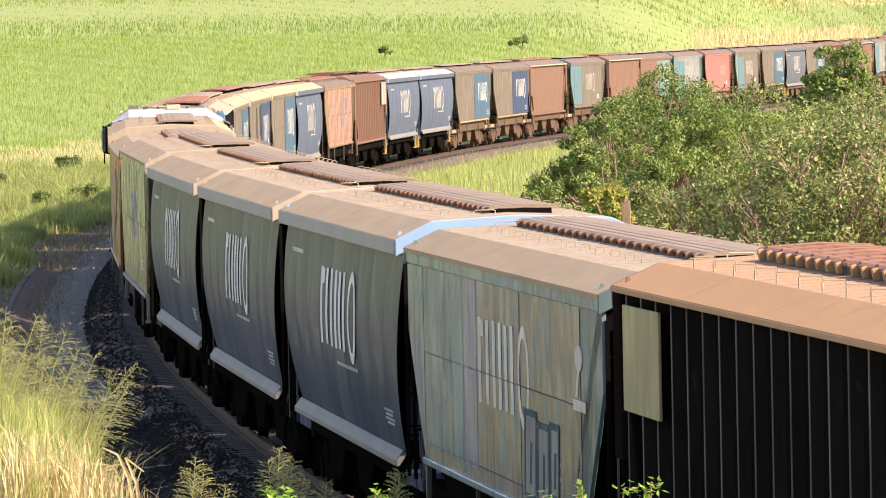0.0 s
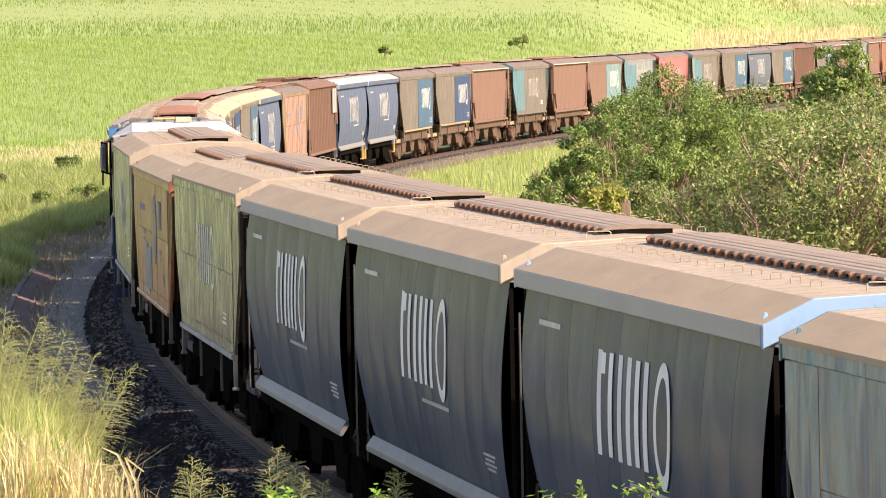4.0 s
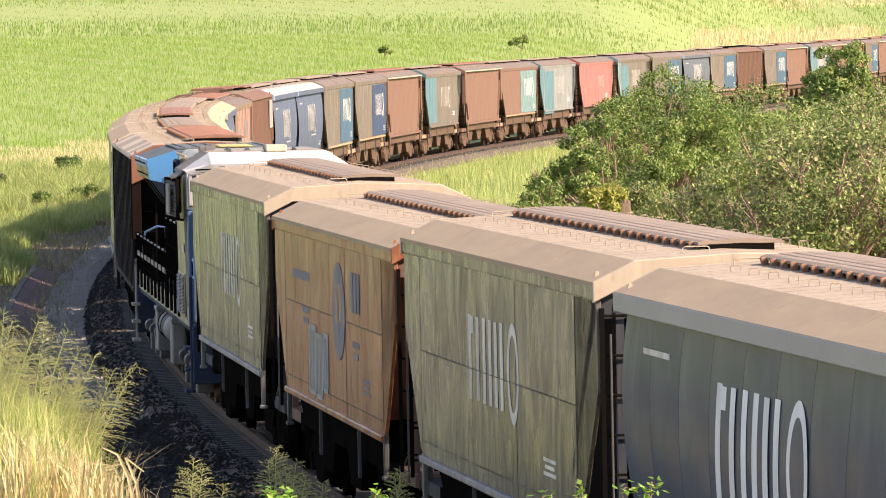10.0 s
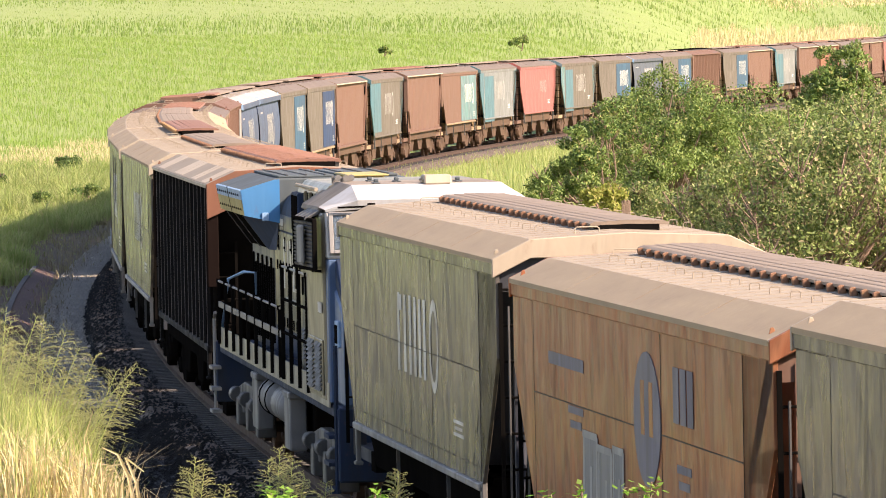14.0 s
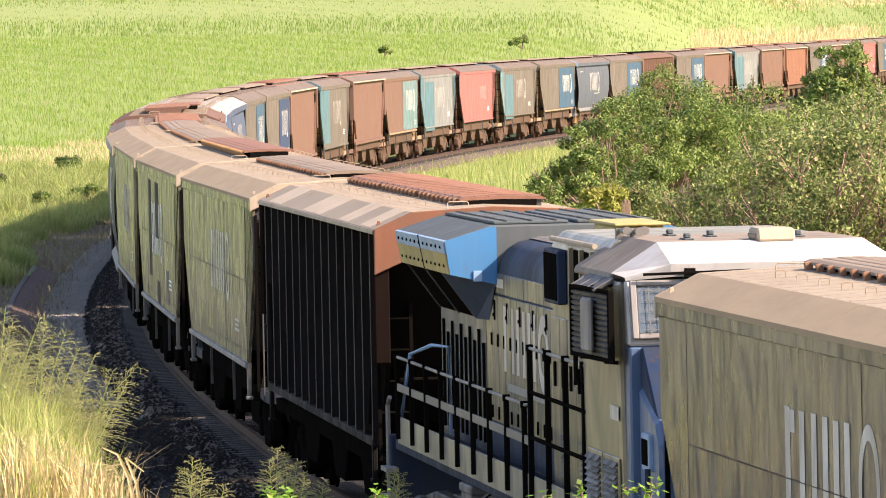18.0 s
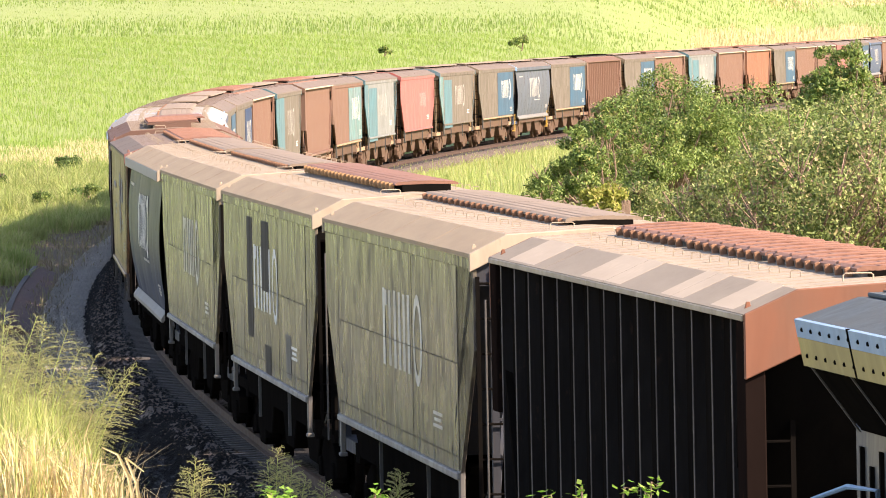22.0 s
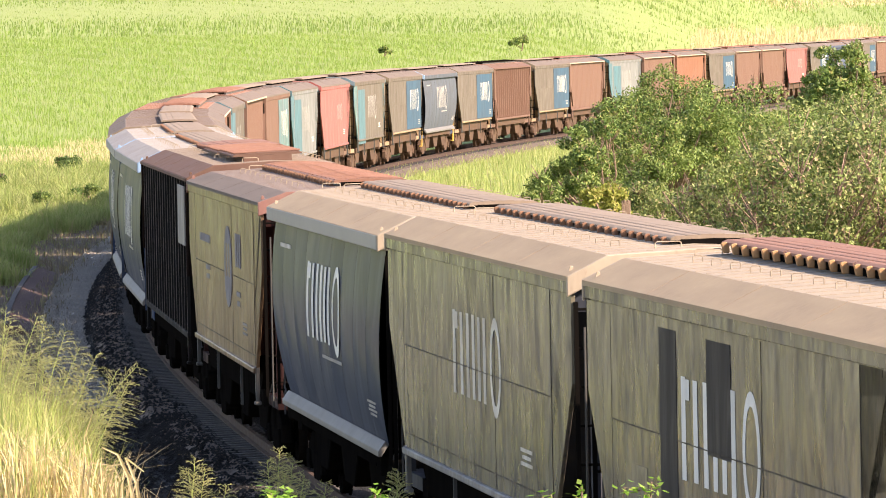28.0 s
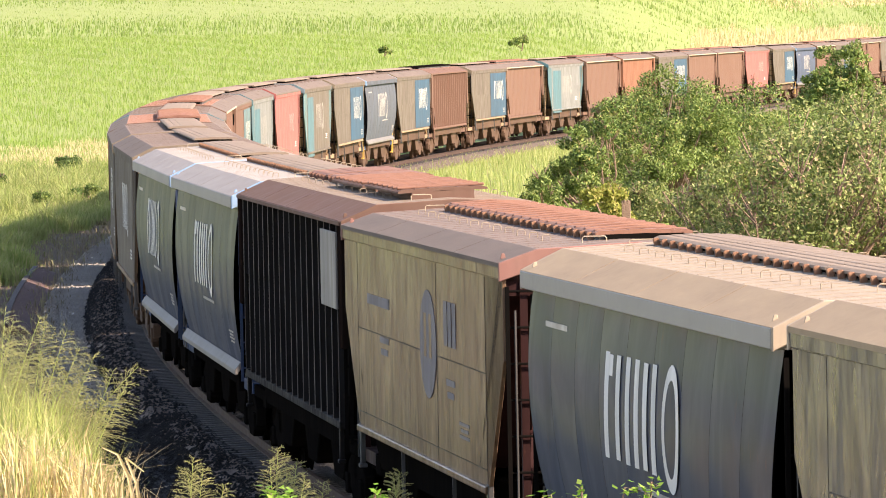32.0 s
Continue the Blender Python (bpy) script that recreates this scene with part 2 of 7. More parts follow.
MAT = {
    "fieldleaf": leafy("dark_bush_leaves", [(0, (0.05, 0.10, 0.025)), (0.5, (0.085, 0.15, 0.04)), (0.9, (0.14, 0.20, 0.06)), (1, (0.2, 0.22, 0.08))], 0.5, 0.3, 0.35),
    "hoodgrey": paint("grimy_hood_paint", (0.16, 0.155, 0.135), (0.05, 0.06, 0.08), 0.7, 0.45, streak=1.4, coat=0.4),
    "locogrey": paint("blue_grey_cab_paint", (0.03, 0.038, 0.055), (0.07, 0.066, 0.058), 0.5, 0.6),
    # brown of the corner posts, darkened to hold the shadow on their fronts
    "cornerbrown": paint("shade_darkened_brown_paint", (0.017, 0.011, 0.009), (0.010, 0.007, 0.006), 0.6, 0.75),
    "canefar": leafy("far_field_grass_blades", [(0, (0.185, 0.305, 0.065)), (0.5, (0.21, 0.325, 0.072)), (0.9, (0.24, 0.335, 0.085)), (1, (0.32, 0.32, 0.13))], 0.85, 0.45, 0.03),
    "hoodblue": paint("stained_blue_hood_paint", (0.015, 0.04, 0.095), (0.075, 0.08, 0.085), 0.7, 0.6, streak=1.2),
    "noseblue": paint("mid_blue_nose_paint", (0.06, 0.13, 0.25), (0.10, 0.14, 0.20), 0.5, 0.45, coat=0.3),
    "locotan": paint("tan_dusty_cab_roof", (0.30, 0.255, 0.20), (0.20, 0.165, 0.13), 0.6, 0.7),
    "sillcream": paint("grimy_cream_sill_paint", (0.36, 0.33, 0.24), (0.16, 0.15, 0.13), 0.7, 0.5, streak=1.2, coat=0.3),
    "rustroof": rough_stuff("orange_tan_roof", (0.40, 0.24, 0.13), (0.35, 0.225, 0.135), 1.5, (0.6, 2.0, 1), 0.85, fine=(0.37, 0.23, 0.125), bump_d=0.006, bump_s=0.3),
    "beigefar": paint("sunlit_beige_paint", (0.155, 0.132, 0.105), (0.11, 0.092, 0.07), 0.6, 0.7),
    "lavender": paint("lavender_paint", (0.22, 0.23, 0.33), (0.15, 0.16, 0.18), 0.45, 0.62, streak=1.4, drip=(0.25, 0.25, 0.32), coat=0.5),
    "creamroof": rough_stuff("worn_cream_roof_paint", (0.56, 0.45, 0.32), (0.44, 0.34, 0.24), 1.2, (0.5, 2.0, 1), 0.85, fine=(0.5, 0.4, 0.28), bump_d=0.004, bump_s=0.3),
    "darkred": paint("dark_red_oxide_paint", (0.032, 0.009, 0.008), (0.018, 0.009, 0.008), 0.6, 0.65),
    "ledge": rough_stuff("pale_grey_ledge_paint", (0.36, 0.345, 0.295), (0.28, 0.262, 0.225), 1.0, (0.4, 1, 1), 0.6, fine=(0.32, 0.305, 0.265), bump_d=0.002, bump_s=0.2),
    "greyroof": rough_stuff("pale_grey_roof_paint", (0.38, 0.35, 0.31), (0.29, 0.26, 0.225), 1.1, (0.5, 2.0, 1), 0.8, fine=(0.34, 0.31, 0.27), bump_d=0.004, bump_s=0.3),
    "beigepanel": paint("beige_olive_side_paint", (0.25, 0.22, 0.17), (0.16, 0.145, 0.115), 0.6, 0.62, streak=1.3, drip=(0.24, 0.21, 0.15), coat=0.5, wave=0.15),
    # lighter copy of the orange-tan roof, brightened where the sun only grazes
    "rustslope": rough_stuff("lightened_orange_tan_steel", (0.50, 0.275, 0.115), (0.42, 0.24, 0.115), 1.5, (0.6, 2.0, 1), 0.85, fine=(0.46, 0.255, 0.11), bump_d=0.006, bump_s=0.3),
    "tankgrey": paint("dirty_grey_tank_paint", (0.17, 0.17, 0.165), (0.10, 0.095, 0.085), 0.6, 0.5),
    "graffiti": paint("dark_teal_spray_paint", (0.03, 0.075, 0.09), (0.05, 0.08, 0.09), 0.4, 0.6, rust_amount=0.0),
    # pale grey that paints the glint along the rib fronts
    "ribedge": paint("highlight_grey_rib_edge", (0.15, 0.13, 0.12), (0.05, 0.042, 0.037), 0.7, 0.6, rust_amount=0.2),
    "repair": paint("dark_repair_patch", (0.030, 0.026, 0.023), (0.055, 0.048, 0.04), 0.6, 0.62, rust_amount=0.1),
    "seam": paint("grimy_seam", (0.10, 0.085, 0.065), (0.06, 0.05, 0.04), 0.6, 0.7),
    "sillgrey": rough_stuff("grey_sill_paint", (0.19, 0.18, 0.16), (0.12, 0.11, 0.095), 1.5, (1, 1, 1), 0.6, fine=(0.16, 0.15, 0.132), bump_d=0.002, bump_s=0.2),
    "markdim": paint("grimy_white_marking_paint", (0.40, 0.39, 0.355), (0.27, 0.25, 0.21), 0.6, 0.6, rust_amount=0.0),
    "tandirt": paint("dusty_tan_steel", (0.36, 0.25, 0.15), (0.22, 0.15, 0.095), 0.6, 0.65),
    "markfaint": paint("faded_white_marking_paint", (0.74, 0.72, 0.64), (0.42, 0.37, 0.28), 0.75, 0.55, rust_amount=0.0),
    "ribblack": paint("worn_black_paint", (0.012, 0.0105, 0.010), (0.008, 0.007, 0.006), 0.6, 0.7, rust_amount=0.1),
    # darkened copies of trim, roof and slope that hold down full sun on far wagons
    "trimdim": paint("dimmed_cream_trim_paint", (0.25, 0.19, 0.125), (0.17, 0.13, 0.09), 0.6, 0.55),
    "roofdirt": rough_stuff("dimmed_roof", (0.22, 0.165, 0.13), (0.15, 0.115, 0.092), 1.4, (0.5, 2.5, 1), 0.85, fine=(0.19, 0.145, 0.115), bump_d=0.006, bump_s=0.3),
    "slopedim": rough_stuff("dimmed_roof_slope", (0.165, 0.125, 0.095), (0.11, 0.085, 0.068), 1.2, (0.5, 2.0, 1), 0.9, fine=(0.14, 0.11, 0.085), bump_d=0.006, bump_s=0.3),
    "wingblue": paint("sky_blue_paint", (0.035, 0.20, 0.42), (0.08, 0.22, 0.37), 0.4, 0.55),
    "weedb": leafy("brown_weed_blades", [(0, (0.16, 0.12, 0.085)), (0.5, (0.28, 0.22, 0.15)), (0.85, (0.34, 0.30, 0.15)), (1, (0.22, 0.27, 0.07))], 0.8, 0.3, 0.5),
    "verge": rough_stuff("brown_litter_soil", (0.185, 0.135, 0.095), (0.12, 0.09, 0.06), 1.2, (1, 1, 1), 0.95, fine=(0.20, 0.15, 0.10), bump_d=0.1, bump_s=0.9, shift=False),
    "yelband": paint("dull_yellow_paint", (0.46, 0.37, 0.12), (0.34, 0.28, 0.14), 0.5, 0.55),
    "grille": paint("dark_teal_grille", (0.085, 0.105, 0.11), (0.12, 0.13, 0.125), 0.5, 0.6),
    "locograde": paint("grey_yellow_cab_paint", (0.25, 0.21, 0.125), (0.12, 0.11, 0.085), 0.7, 0.45, streak=1.2, coat=0.4),
    "slate": paint("slate_blue_paint", (0.085, 0.105, 0.13), (0.11, 0.11, 0.105), 0.55, 0.65),
    # cleaner, lighter copy of the wagon blue, with the left side's sun in its colour
    "clean": paint("clean_sunlit_blue_paint", (0.066, 0.095, 0.15), (0.10, 0.105, 0.115), 0.55, 0.65),
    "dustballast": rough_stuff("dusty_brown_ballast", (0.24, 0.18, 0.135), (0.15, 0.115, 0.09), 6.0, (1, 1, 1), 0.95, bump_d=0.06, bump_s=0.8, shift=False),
    "reed": leafy("dry_reed_blades", [(0, (0.56, 0.44, 0.24)), (0.6, (0.68, 0.56, 0.33)), (1, (0.50, 0.47, 0.2))], 0.8, 0.35, 0.05),
    "stem": leafy("green_grass_stems", [(0, (0.36, 0.46, 0.12)), (0.6, (0.46, 0.54, 0.16)), (1, (0.6, 0.56, 0.25))], 0.6, 0.3, 0.6),
    # dirtier, darker copy of the wagon blue for the shaded right side
    "blue": paint("blue_grey_paint", (0.038, 0.056, 0.098), (0.058, 0.062, 0.072), 0.5, 0.7, streak=0.9, coat=0.2, gloss=0.12, each=0.7),
    "teal": paint("teal_paint", (0.095, 0.245, 0.275), (0.14, 0.16, 0.155), 0.45, 0.62, streak=1.2, drip=(0.17, 0.2, 0.23), coat=0.5, wave=0.15),
    "aqua": paint("aqua_paint", (0.05, 0.155, 0.18), (0.12, 0.145, 0.145), 0.5, 0.55),
    "olive": paint("olive_grey_paint", (0.16, 0.142, 0.125), (0.075, 0.066, 0.062), 0.75, 0.62, streak=1.2, drip=(0.20, 0.175, 0.105), coat=0.65, wave=0.15, gloss=0.22),
    "beige": paint("beige_grey_paint", (0.155, 0.132, 0.105), (0.11, 0.092, 0.07), 0.6, 0.6),
    "greyd": paint("dark_grey_paint", (0.10, 0.098, 0.092), (0.05, 0.048, 0.042), 0.7, 0.5),
    "navy": paint("navy_paint", (0.038, 0.098, 0.15), (0.085, 0.10, 0.11), 0.45, 0.65),
    "deep": paint("deep_blue_paint", (0.022, 0.05, 0.115), (0.07, 0.075, 0.085), 0.5, 0.65),
    "orange": paint("faded_orange_paint", (0.43, 0.13, 0.045), (0.25, 0.095, 0.05), 0.65, 0.62, streak=1.3, drip=(0.33, 0.165, 0.085), coat=0.4, wave=0.15),
    "tan": paint("tan_paint", (0.27, 0.165, 0.095), (0.17, 0.105, 0.065), 0.7, 0.62, streak=1.3, drip=(0.22, 0.14, 0.085), coat=0.4, wave=0.15),
    "brown": paint("rust_brown_paint", (0.155, 0.085, 0.06), (0.19, 0.125, 0.092), 0.5, 0.65),
    "rusty": paint("orange_rust_paint", (0.25, 0.105, 0.06), (0.19, 0.11, 0.075), 0.6, 0.65),
    "red": paint("faded_red_paint", (0.33, 0.075, 0.065), (0.27, 0.15, 0.125), 0.55, 0.5),
    "pink": paint("pinkish_red_paint", (0.30, 0.135, 0.105), (0.24, 0.15, 0.11), 0.5, 0.5),
    "mark": paint("white_marking_paint", (0.80, 0.80, 0.75), (0.5, 0.49, 0.42), 0.4, 0.55, rust_amount=0.0),
    "markb": paint("slate_marking_paint", (0.13, 0.13, 0.17), (0.18, 0.15, 0.12), 0.5, 0.55, rust_amount=0.0),
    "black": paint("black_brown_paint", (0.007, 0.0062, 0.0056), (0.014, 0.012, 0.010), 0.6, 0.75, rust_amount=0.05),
    "panel": paint("khaki_panel_paint", (0.36, 0.31, 0.13), (0.25, 0.22, 0.11), 0.4, 0.5),
    "trim": paint("cream_trim_paint", (0.50, 0.41, 0.285), (0.36, 0.28, 0.2), 0.55, 0.55),
    "trimb": paint("pale_blue_trim_paint", (0.25, 0.43, 0.62), (0.3, 0.34, 0.38), 0.4, 0.45),
    "skirt": paint("pale_grey_paint", (0.30, 0.285, 0.26), (0.17, 0.155, 0.13), 0.5, 0.5),
    # dark steel; on undersides and wagon ends its black stands in for shade
    "dark": paint("dark_and_shaded_steel", (0.006, 0.0055, 0.005), (0.013, 0.011, 0.009), 0.5, 0.8, rust_amount=0.0),
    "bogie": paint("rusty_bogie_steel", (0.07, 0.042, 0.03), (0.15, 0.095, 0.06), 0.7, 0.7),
    "yellow": paint("yellow_paint", (0.60, 0.36, 0.05), (0.4, 0.27, 0.12), 0.5, 0.5),
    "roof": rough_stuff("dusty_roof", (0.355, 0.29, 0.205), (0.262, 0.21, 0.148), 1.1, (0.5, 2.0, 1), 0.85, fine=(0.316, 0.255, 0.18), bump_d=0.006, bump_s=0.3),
    # lighter, warmer copy of the dusty roof: light added to slopes turned from the sun
    "slope": rough_stuff("dusty_lightened_roof_slope", (0.44, 0.325, 0.19), (0.325, 0.235, 0.142), 1.2, (0.5, 2.0, 1), 0.9, fine=(0.39, 0.285, 0.17), bump_d=0.006, bump_s=0.3),
    "roofrust": rough_stuff("rust_dust_roof", (0.36, 0.18, 0.115), (0.32, 0.22, 0.165), 1.5, (0.6, 2.0, 1), 0.85, fine=(0.34, 0.17, 0.11), bump_d=0.006, bump_s=0.3),
    "hatch": rough_stuff("dusty_hatch_steel", (0.28, 0.215, 0.15), (0.185, 0.14, 0.10), 1.6, (1, 1, 1), 0.8, fine=(0.245, 0.188, 0.132), bump_d=0.005),
    "clampdust": rough_stuff("orange_brown_clamp_steel", (0.40, 0.21, 0.11), (0.28, 0.14, 0.08), 3.0, (1, 1, 1), 0.85, bump_d=0.003),
    "hatchrust": rough_stuff("rusty_hatch_steel", (0.27, 0.13, 0.08), (0.18, 0.09, 0.062), 2.0, (1, 1, 1), 0.85, fine=(0.235, 0.12, 0.08), bump_d=0.005),
    "locoblue": paint("locomotive_blue_paint", (0.014, 0.034, 0.08), (0.04, 0.045, 0.05), 0.6, 0.62),
    "locoyel": paint("grimy_yellow_grey_paint", (0.30, 0.23, 0.09), (0.06, 0.07, 0.085), 0.85, 0.42, streak=1.8, coat=0.4, drip=(0.15, 0.13, 0.09), wave=0.2),
    "locoroof": paint("dusty_grey_roof_paint", (0.19, 0.18, 0.165), (0.12, 0.115, 0.11), 0.6, 0.6),
    "lococab": paint("white_cab_paint", (0.60, 0.585, 0.55), (0.42, 0.38, 0.31), 0.5, 0.5, rust=(0.35, 0.17, 0.08), rust_amount=0.4),
    # near ballast: the train's shade is put into this dark stone colour
    "ballast": rough_stuff("shade_dark_ballast_stone", (0.018, 0.017, 0.017), (0.045, 0.042, 0.039), 9.0, (1, 1, 1), 0.9, bump_d=0.08, bump_s=1.0, shift=False),
    "gravel": rough_stuff("pale_gravel_and_straw", (0.78, 0.72, 0.62), (0.50, 0.45, 0.37), 3.0, (1, 1, 1), 0.95, fine=(0.6, 0.55, 0.46), bump_d=0.09, bump_s=1.0, shift=False),
    "soil": field_ground("field_and_verge_soil"),
    "concrete": rough_stuff("weathered_concrete", (0.12, 0.11, 0.098), (0.07, 0.064, 0.058), 3.0, (1, 1, 1), 0.9, bump_d=0.01),
    "brick": rough_stuff("red_brown_masonry", (0.19, 0.112, 0.088), (0.12, 0.08, 0.066), 2.0, (1, 1, 1), 0.9, bump_d=0.02),
    "rail": paint("rail_steel", (0.07, 0.045, 0.035), (0.11, 0.075, 0.055), 0.5, 0.7),
    "wood": rough_stuff("old_post_wood", (0.36, 0.24, 0.16), (0.24, 0.16, 0.11), 3.0, (6, 6, 0.6), 0.9),
    "bark": rough_stuff("grey_brown_bark", (0.40, 0.27, 0.19), (0.24, 0.16, 0.115), 4.0, (2, 2, 0.5), 0.95),
    "cane": leafy("field_grass_blades", [(0, (0.22, 0.355, 0.07)), (0.5, (0.25, 0.375, 0.08)), (0.9, (0.285, 0.385, 0.095)), (1, (0.38, 0.38, 0.15))], 0.85, 0.5, 0.03),
    "straw": leafy("dry_straw_blades", [(0, (0.36, 0.27, 0.11)), (0.35, (0.62, 0.48, 0.24)), (0.7, (0.80, 0.66, 0.38)), (1, (0.50, 0.52, 0.16))], 0.6, 0.3, 0.6),
    "weed": leafy("verge_grass_blades", [(0, (0.24, 0.34, 0.085)), (0.5, (0.34, 0.43, 0.125)), (0.85, (0.44, 0.46, 0.18)), (1, (0.52, 0.45, 0.25))], 0.8, 0.45, 0.25),
    "plume": leafy("seed_plume_threads", [(0, (0.34, 0.37, 0.13)), (0.6, (0.46, 0.46, 0.2)), (1, (0.36, 0.29, 0.17))], 0.7, 0.4, 0.6),
    "leaf": leafy("bush_leaves", [(0, (0.04, 0.075, 0.02)), (0.4, (0.135, 0.195, 0.05)), (0.8, (0.285, 0.335, 0.11)), (1, (0.50, 0.35, 0.21))], 0.5, 0.25, 0.35),
    "leafg": leafy("tree_leaves", [(0, (0.045, 0.09, 0.022)), (0.5, (0.115, 0.195, 0.045)), (0.9, (0.25, 0.32, 0.085)), (1, (0.39, 0.345, 0.125))], 0.45, 0.22, 0.35),
    "leafy": leafy("yellow_green_leaves", [(0, (0.22, 0.26, 0.045)), (0.6, (0.31, 0.335, 0.07)), (1, (0.42, 0.33, 0.11))], 0.5, 0.35, 0.5),
    "vine": leafy("bright_vine_leaves", [(0, (0.16, 0.36, 0.04)), (0.6, (0.26, 0.46, 0.07)), (1, (0.38, 0.5, 0.10))], 0.5, 0.45, 0.5),
    "fore": leafy("sunlit_grass_blades", [(0, (0.22, 0.32, 0.06)), (0.5, (0.42, 0.50, 0.14)), (0.85, (0.60, 0.60, 0.24)), (1, (0.70, 0.60, 0.30))], 0.6, 0.4, 0.4),
    "palegrey": paint("pale_grey_side_paint", (0.20, 0.205, 0.195), (0.135, 0.13, 0.115), 0.5, 0.5),
}
gm, gnt, gb = material("tinted_window_glass")
gb.inputs["Base Color"].default_value = (0.25, 0.32, 0.36, 1)
gb.inputs["Roughness"].default_value = 0.06
gb.inputs["Transmission Weight"].default_value = 0.6
MAT["glass"] = gm


# ---- mesh tools ----
class Geo:
    """Collects plain shapes into one mesh."""

    def __init__(self):
        self.v, self.f = [], []

    def quad(self, *pts):
        n = len(self.v)
        self.v += [tuple(p) for p in pts]
        self.f.append(tuple(range(n, n + len(pts))))
        return self

    def box(self, x0, x1, y0, y1, z0, z1):
        n = len(self.v)
        self.v += [(x, y, z) for z in (z0, z1) for x, y in ((x0, y0), (x1, y0), (x1, y1), (x0, y1))]
        self.f += [tuple(n + i for i in q) for q in ((3, 2, 1, 0), (4, 5, 6, 7), (0, 1, 5, 4), (1, 2, 6, 5), (2, 3, 7, 6), (3, 0, 4, 7))]
        return self

    def prism(self, outline, axis, a, b):
        """Pushes an outline through from a to b along the axis 'x', 'y' or 'z'."""
        def at(p, d):
            return {"x": (d, p[0], p[1]), "y": (p[0], d, p[1]), "z": (p[0], p[1], d)}[axis]
        n, k = len(self.v), len(outline)
        self.v += [at(p, a) for p in outline] + [at(p, b) for p in outline]
        self.f += [(n + i, n + (i + 1) % k, n + k + (i + 1) % k, n + k + i) for i in range(k)]
        self.f += [tuple(n + i for i in reversed(range(k))), tuple(n + k + i for i in range(k))]
        return self

    def tube(self, pts, r, sides=6, r1=None):
        """A round bar along the points; r1: the radius at its end."""
        r1 = r if r1 is None else r1
        pts = [Vector(p) for p in pts]
        n = len(self.v)
        for i, p in enumerate(pts):
            d = (pts[min(i + 1, len(pts) - 1)] - pts[max(i - 1, 0)]).normalized()
            a = d.orthogonal().normalized() if abs(d.z) > 0.95 else Vector((-d.y, d.x, 0)).normalized()
            b = d.cross(a)
            rr = r + (r1 - r) * i / max(1, len(pts) - 1)
            for k in range(sides):
                t = 2 * math.pi * k / sides
                self.v.append(tuple(p + a * (rr * math.cos(t)) + b * (rr * math.sin(t))))
        for i in range(len(pts) - 1):
            for k in range(sides):
                q = n + i * sides
                self.f.append((q + k, q + (k + 1) % sides, q + sides + (k + 1) % sides, q + sides + k))
        e = n + (len(pts) - 1) * sides
        self.f += [tuple(n + k for k in reversed(range(sides))), tuple(e + k for k in range(sides))]
        return self

    def lathe(self, profile, axis="y", sides=20):
        """Turns (radius, along) round an axis through the origin."""
        n = len(self.v)
        for r, h in profile:
            for k in range(sides):
                t = 2 * math.pi * k / sides
                c, s = r * math.cos(t), r * math.sin(t)
                self.v.append({"y": (c, h, s), "x": (h, c, s), "z": (c, s, h)}[axis])
        for i in range(len(profile) - 1):
            for k in range(sides):
                q = n + i * sides
                self.f.append((q + k, q + (k + 1) % sides, q + sides + (k + 1) % sides, q + sides + k))
        e = n + (len(profile) - 1) * sides
        self.f += [tuple(n + k for k in reversed(range(sides))), tuple(e + k for k in range(sides))]
        return self

    def shift(self, dx, dy, dz, start=0):
        self.v = self.v[:start] + [(x + dx, y + dy, z + dz) for x, y, z in self.v[start:]]
        return self

    def mesh(self, name, bevel=0.0, smooth=False):
        me = bpy.data.meshes.new(name)
        me.from_pydata(self.v, [], self.f)
        bm = bmesh.new()
        bm.from_mesh(me)
        bmesh.ops.recalc_face_normals(bm, faces=bm.faces)
        if bevel:
            bmesh.ops.bevel(bm, geom=[e for e in bm.edges if e.is_manifold and e.calc_face_angle(0) > 0.6], offset=bevel, segments=1, affect="EDGES")
        if smooth:
            for f in bm.faces:
                f.smooth = True
            for e in bm.edges:
                if e.is_manifold and e.calc_face_angle(0) > 0.6:
                    e.smooth = False
        bm.to_mesh(me)
        bm.free()
        return me


MESHES = {}


def cached(key, build):
    if key not in MESHES:
        MESHES[key] = build()
    return MESHES[key]


def dress(ob, mat):
    if not ob.data.materials:
        ob.data.materials.append(None)
    ob.material_slots[0].link = "OBJECT"
    ob.material_slots[0].material = MAT[mat]
    return ob


def part(name, me, mat, parent, at=None, label=""):
    ob = new(name, me)
    dress(ob, mat)
    ob.parent = parent
    if at is not None:
        ob.matrix_basis = at
    return tagged(ob, label)


def solid(name, me, mat, label, category, group="", kind="", at=None):
    ob = new(name, me)
    dress(ob, mat)
    if at is not None:
        ob.matrix_basis = at
    return tagged(ob, label, category, group, kind)


# ---- the line of the track ----
LEN, STEP = 720.0, 1.0
CURV = (-0.7503, -0.6536, -0.5568, -0.4601, -0.3633, -0.2665, -0.1698, -0.073, 0.0237, 0.0844, 0.1175, 0.5133, 0.7452,
        0.8823, 0.8592, 0.7955, 0.9939, 0.8349, 0.6818, 1.0037, 0.7968, 0.6236, 0.3622, 0.118, -0.0014)
_s = np.arange(0, LEN + 0.1, STEP)
_k = np.interp(_s, np.linspace(0, LEN, len(CURV)), CURV) / 1000
_th = np.concatenate([[0], np.cumsum((_k[1:] + _k[:-1]) / 2 * STEP)])
_th = _th - _th[432] - 1.6243
_d = np.stack([np.cos(_th), np.sin(_th)], 1)
_p = np.vstack([[0, 0], np.cumsum((_d[1:] + _d[:-1]) / 2 * STEP, axis=0)])
_p = _p - _p[432] + np.array([-6.078, 29.1464 * 10])


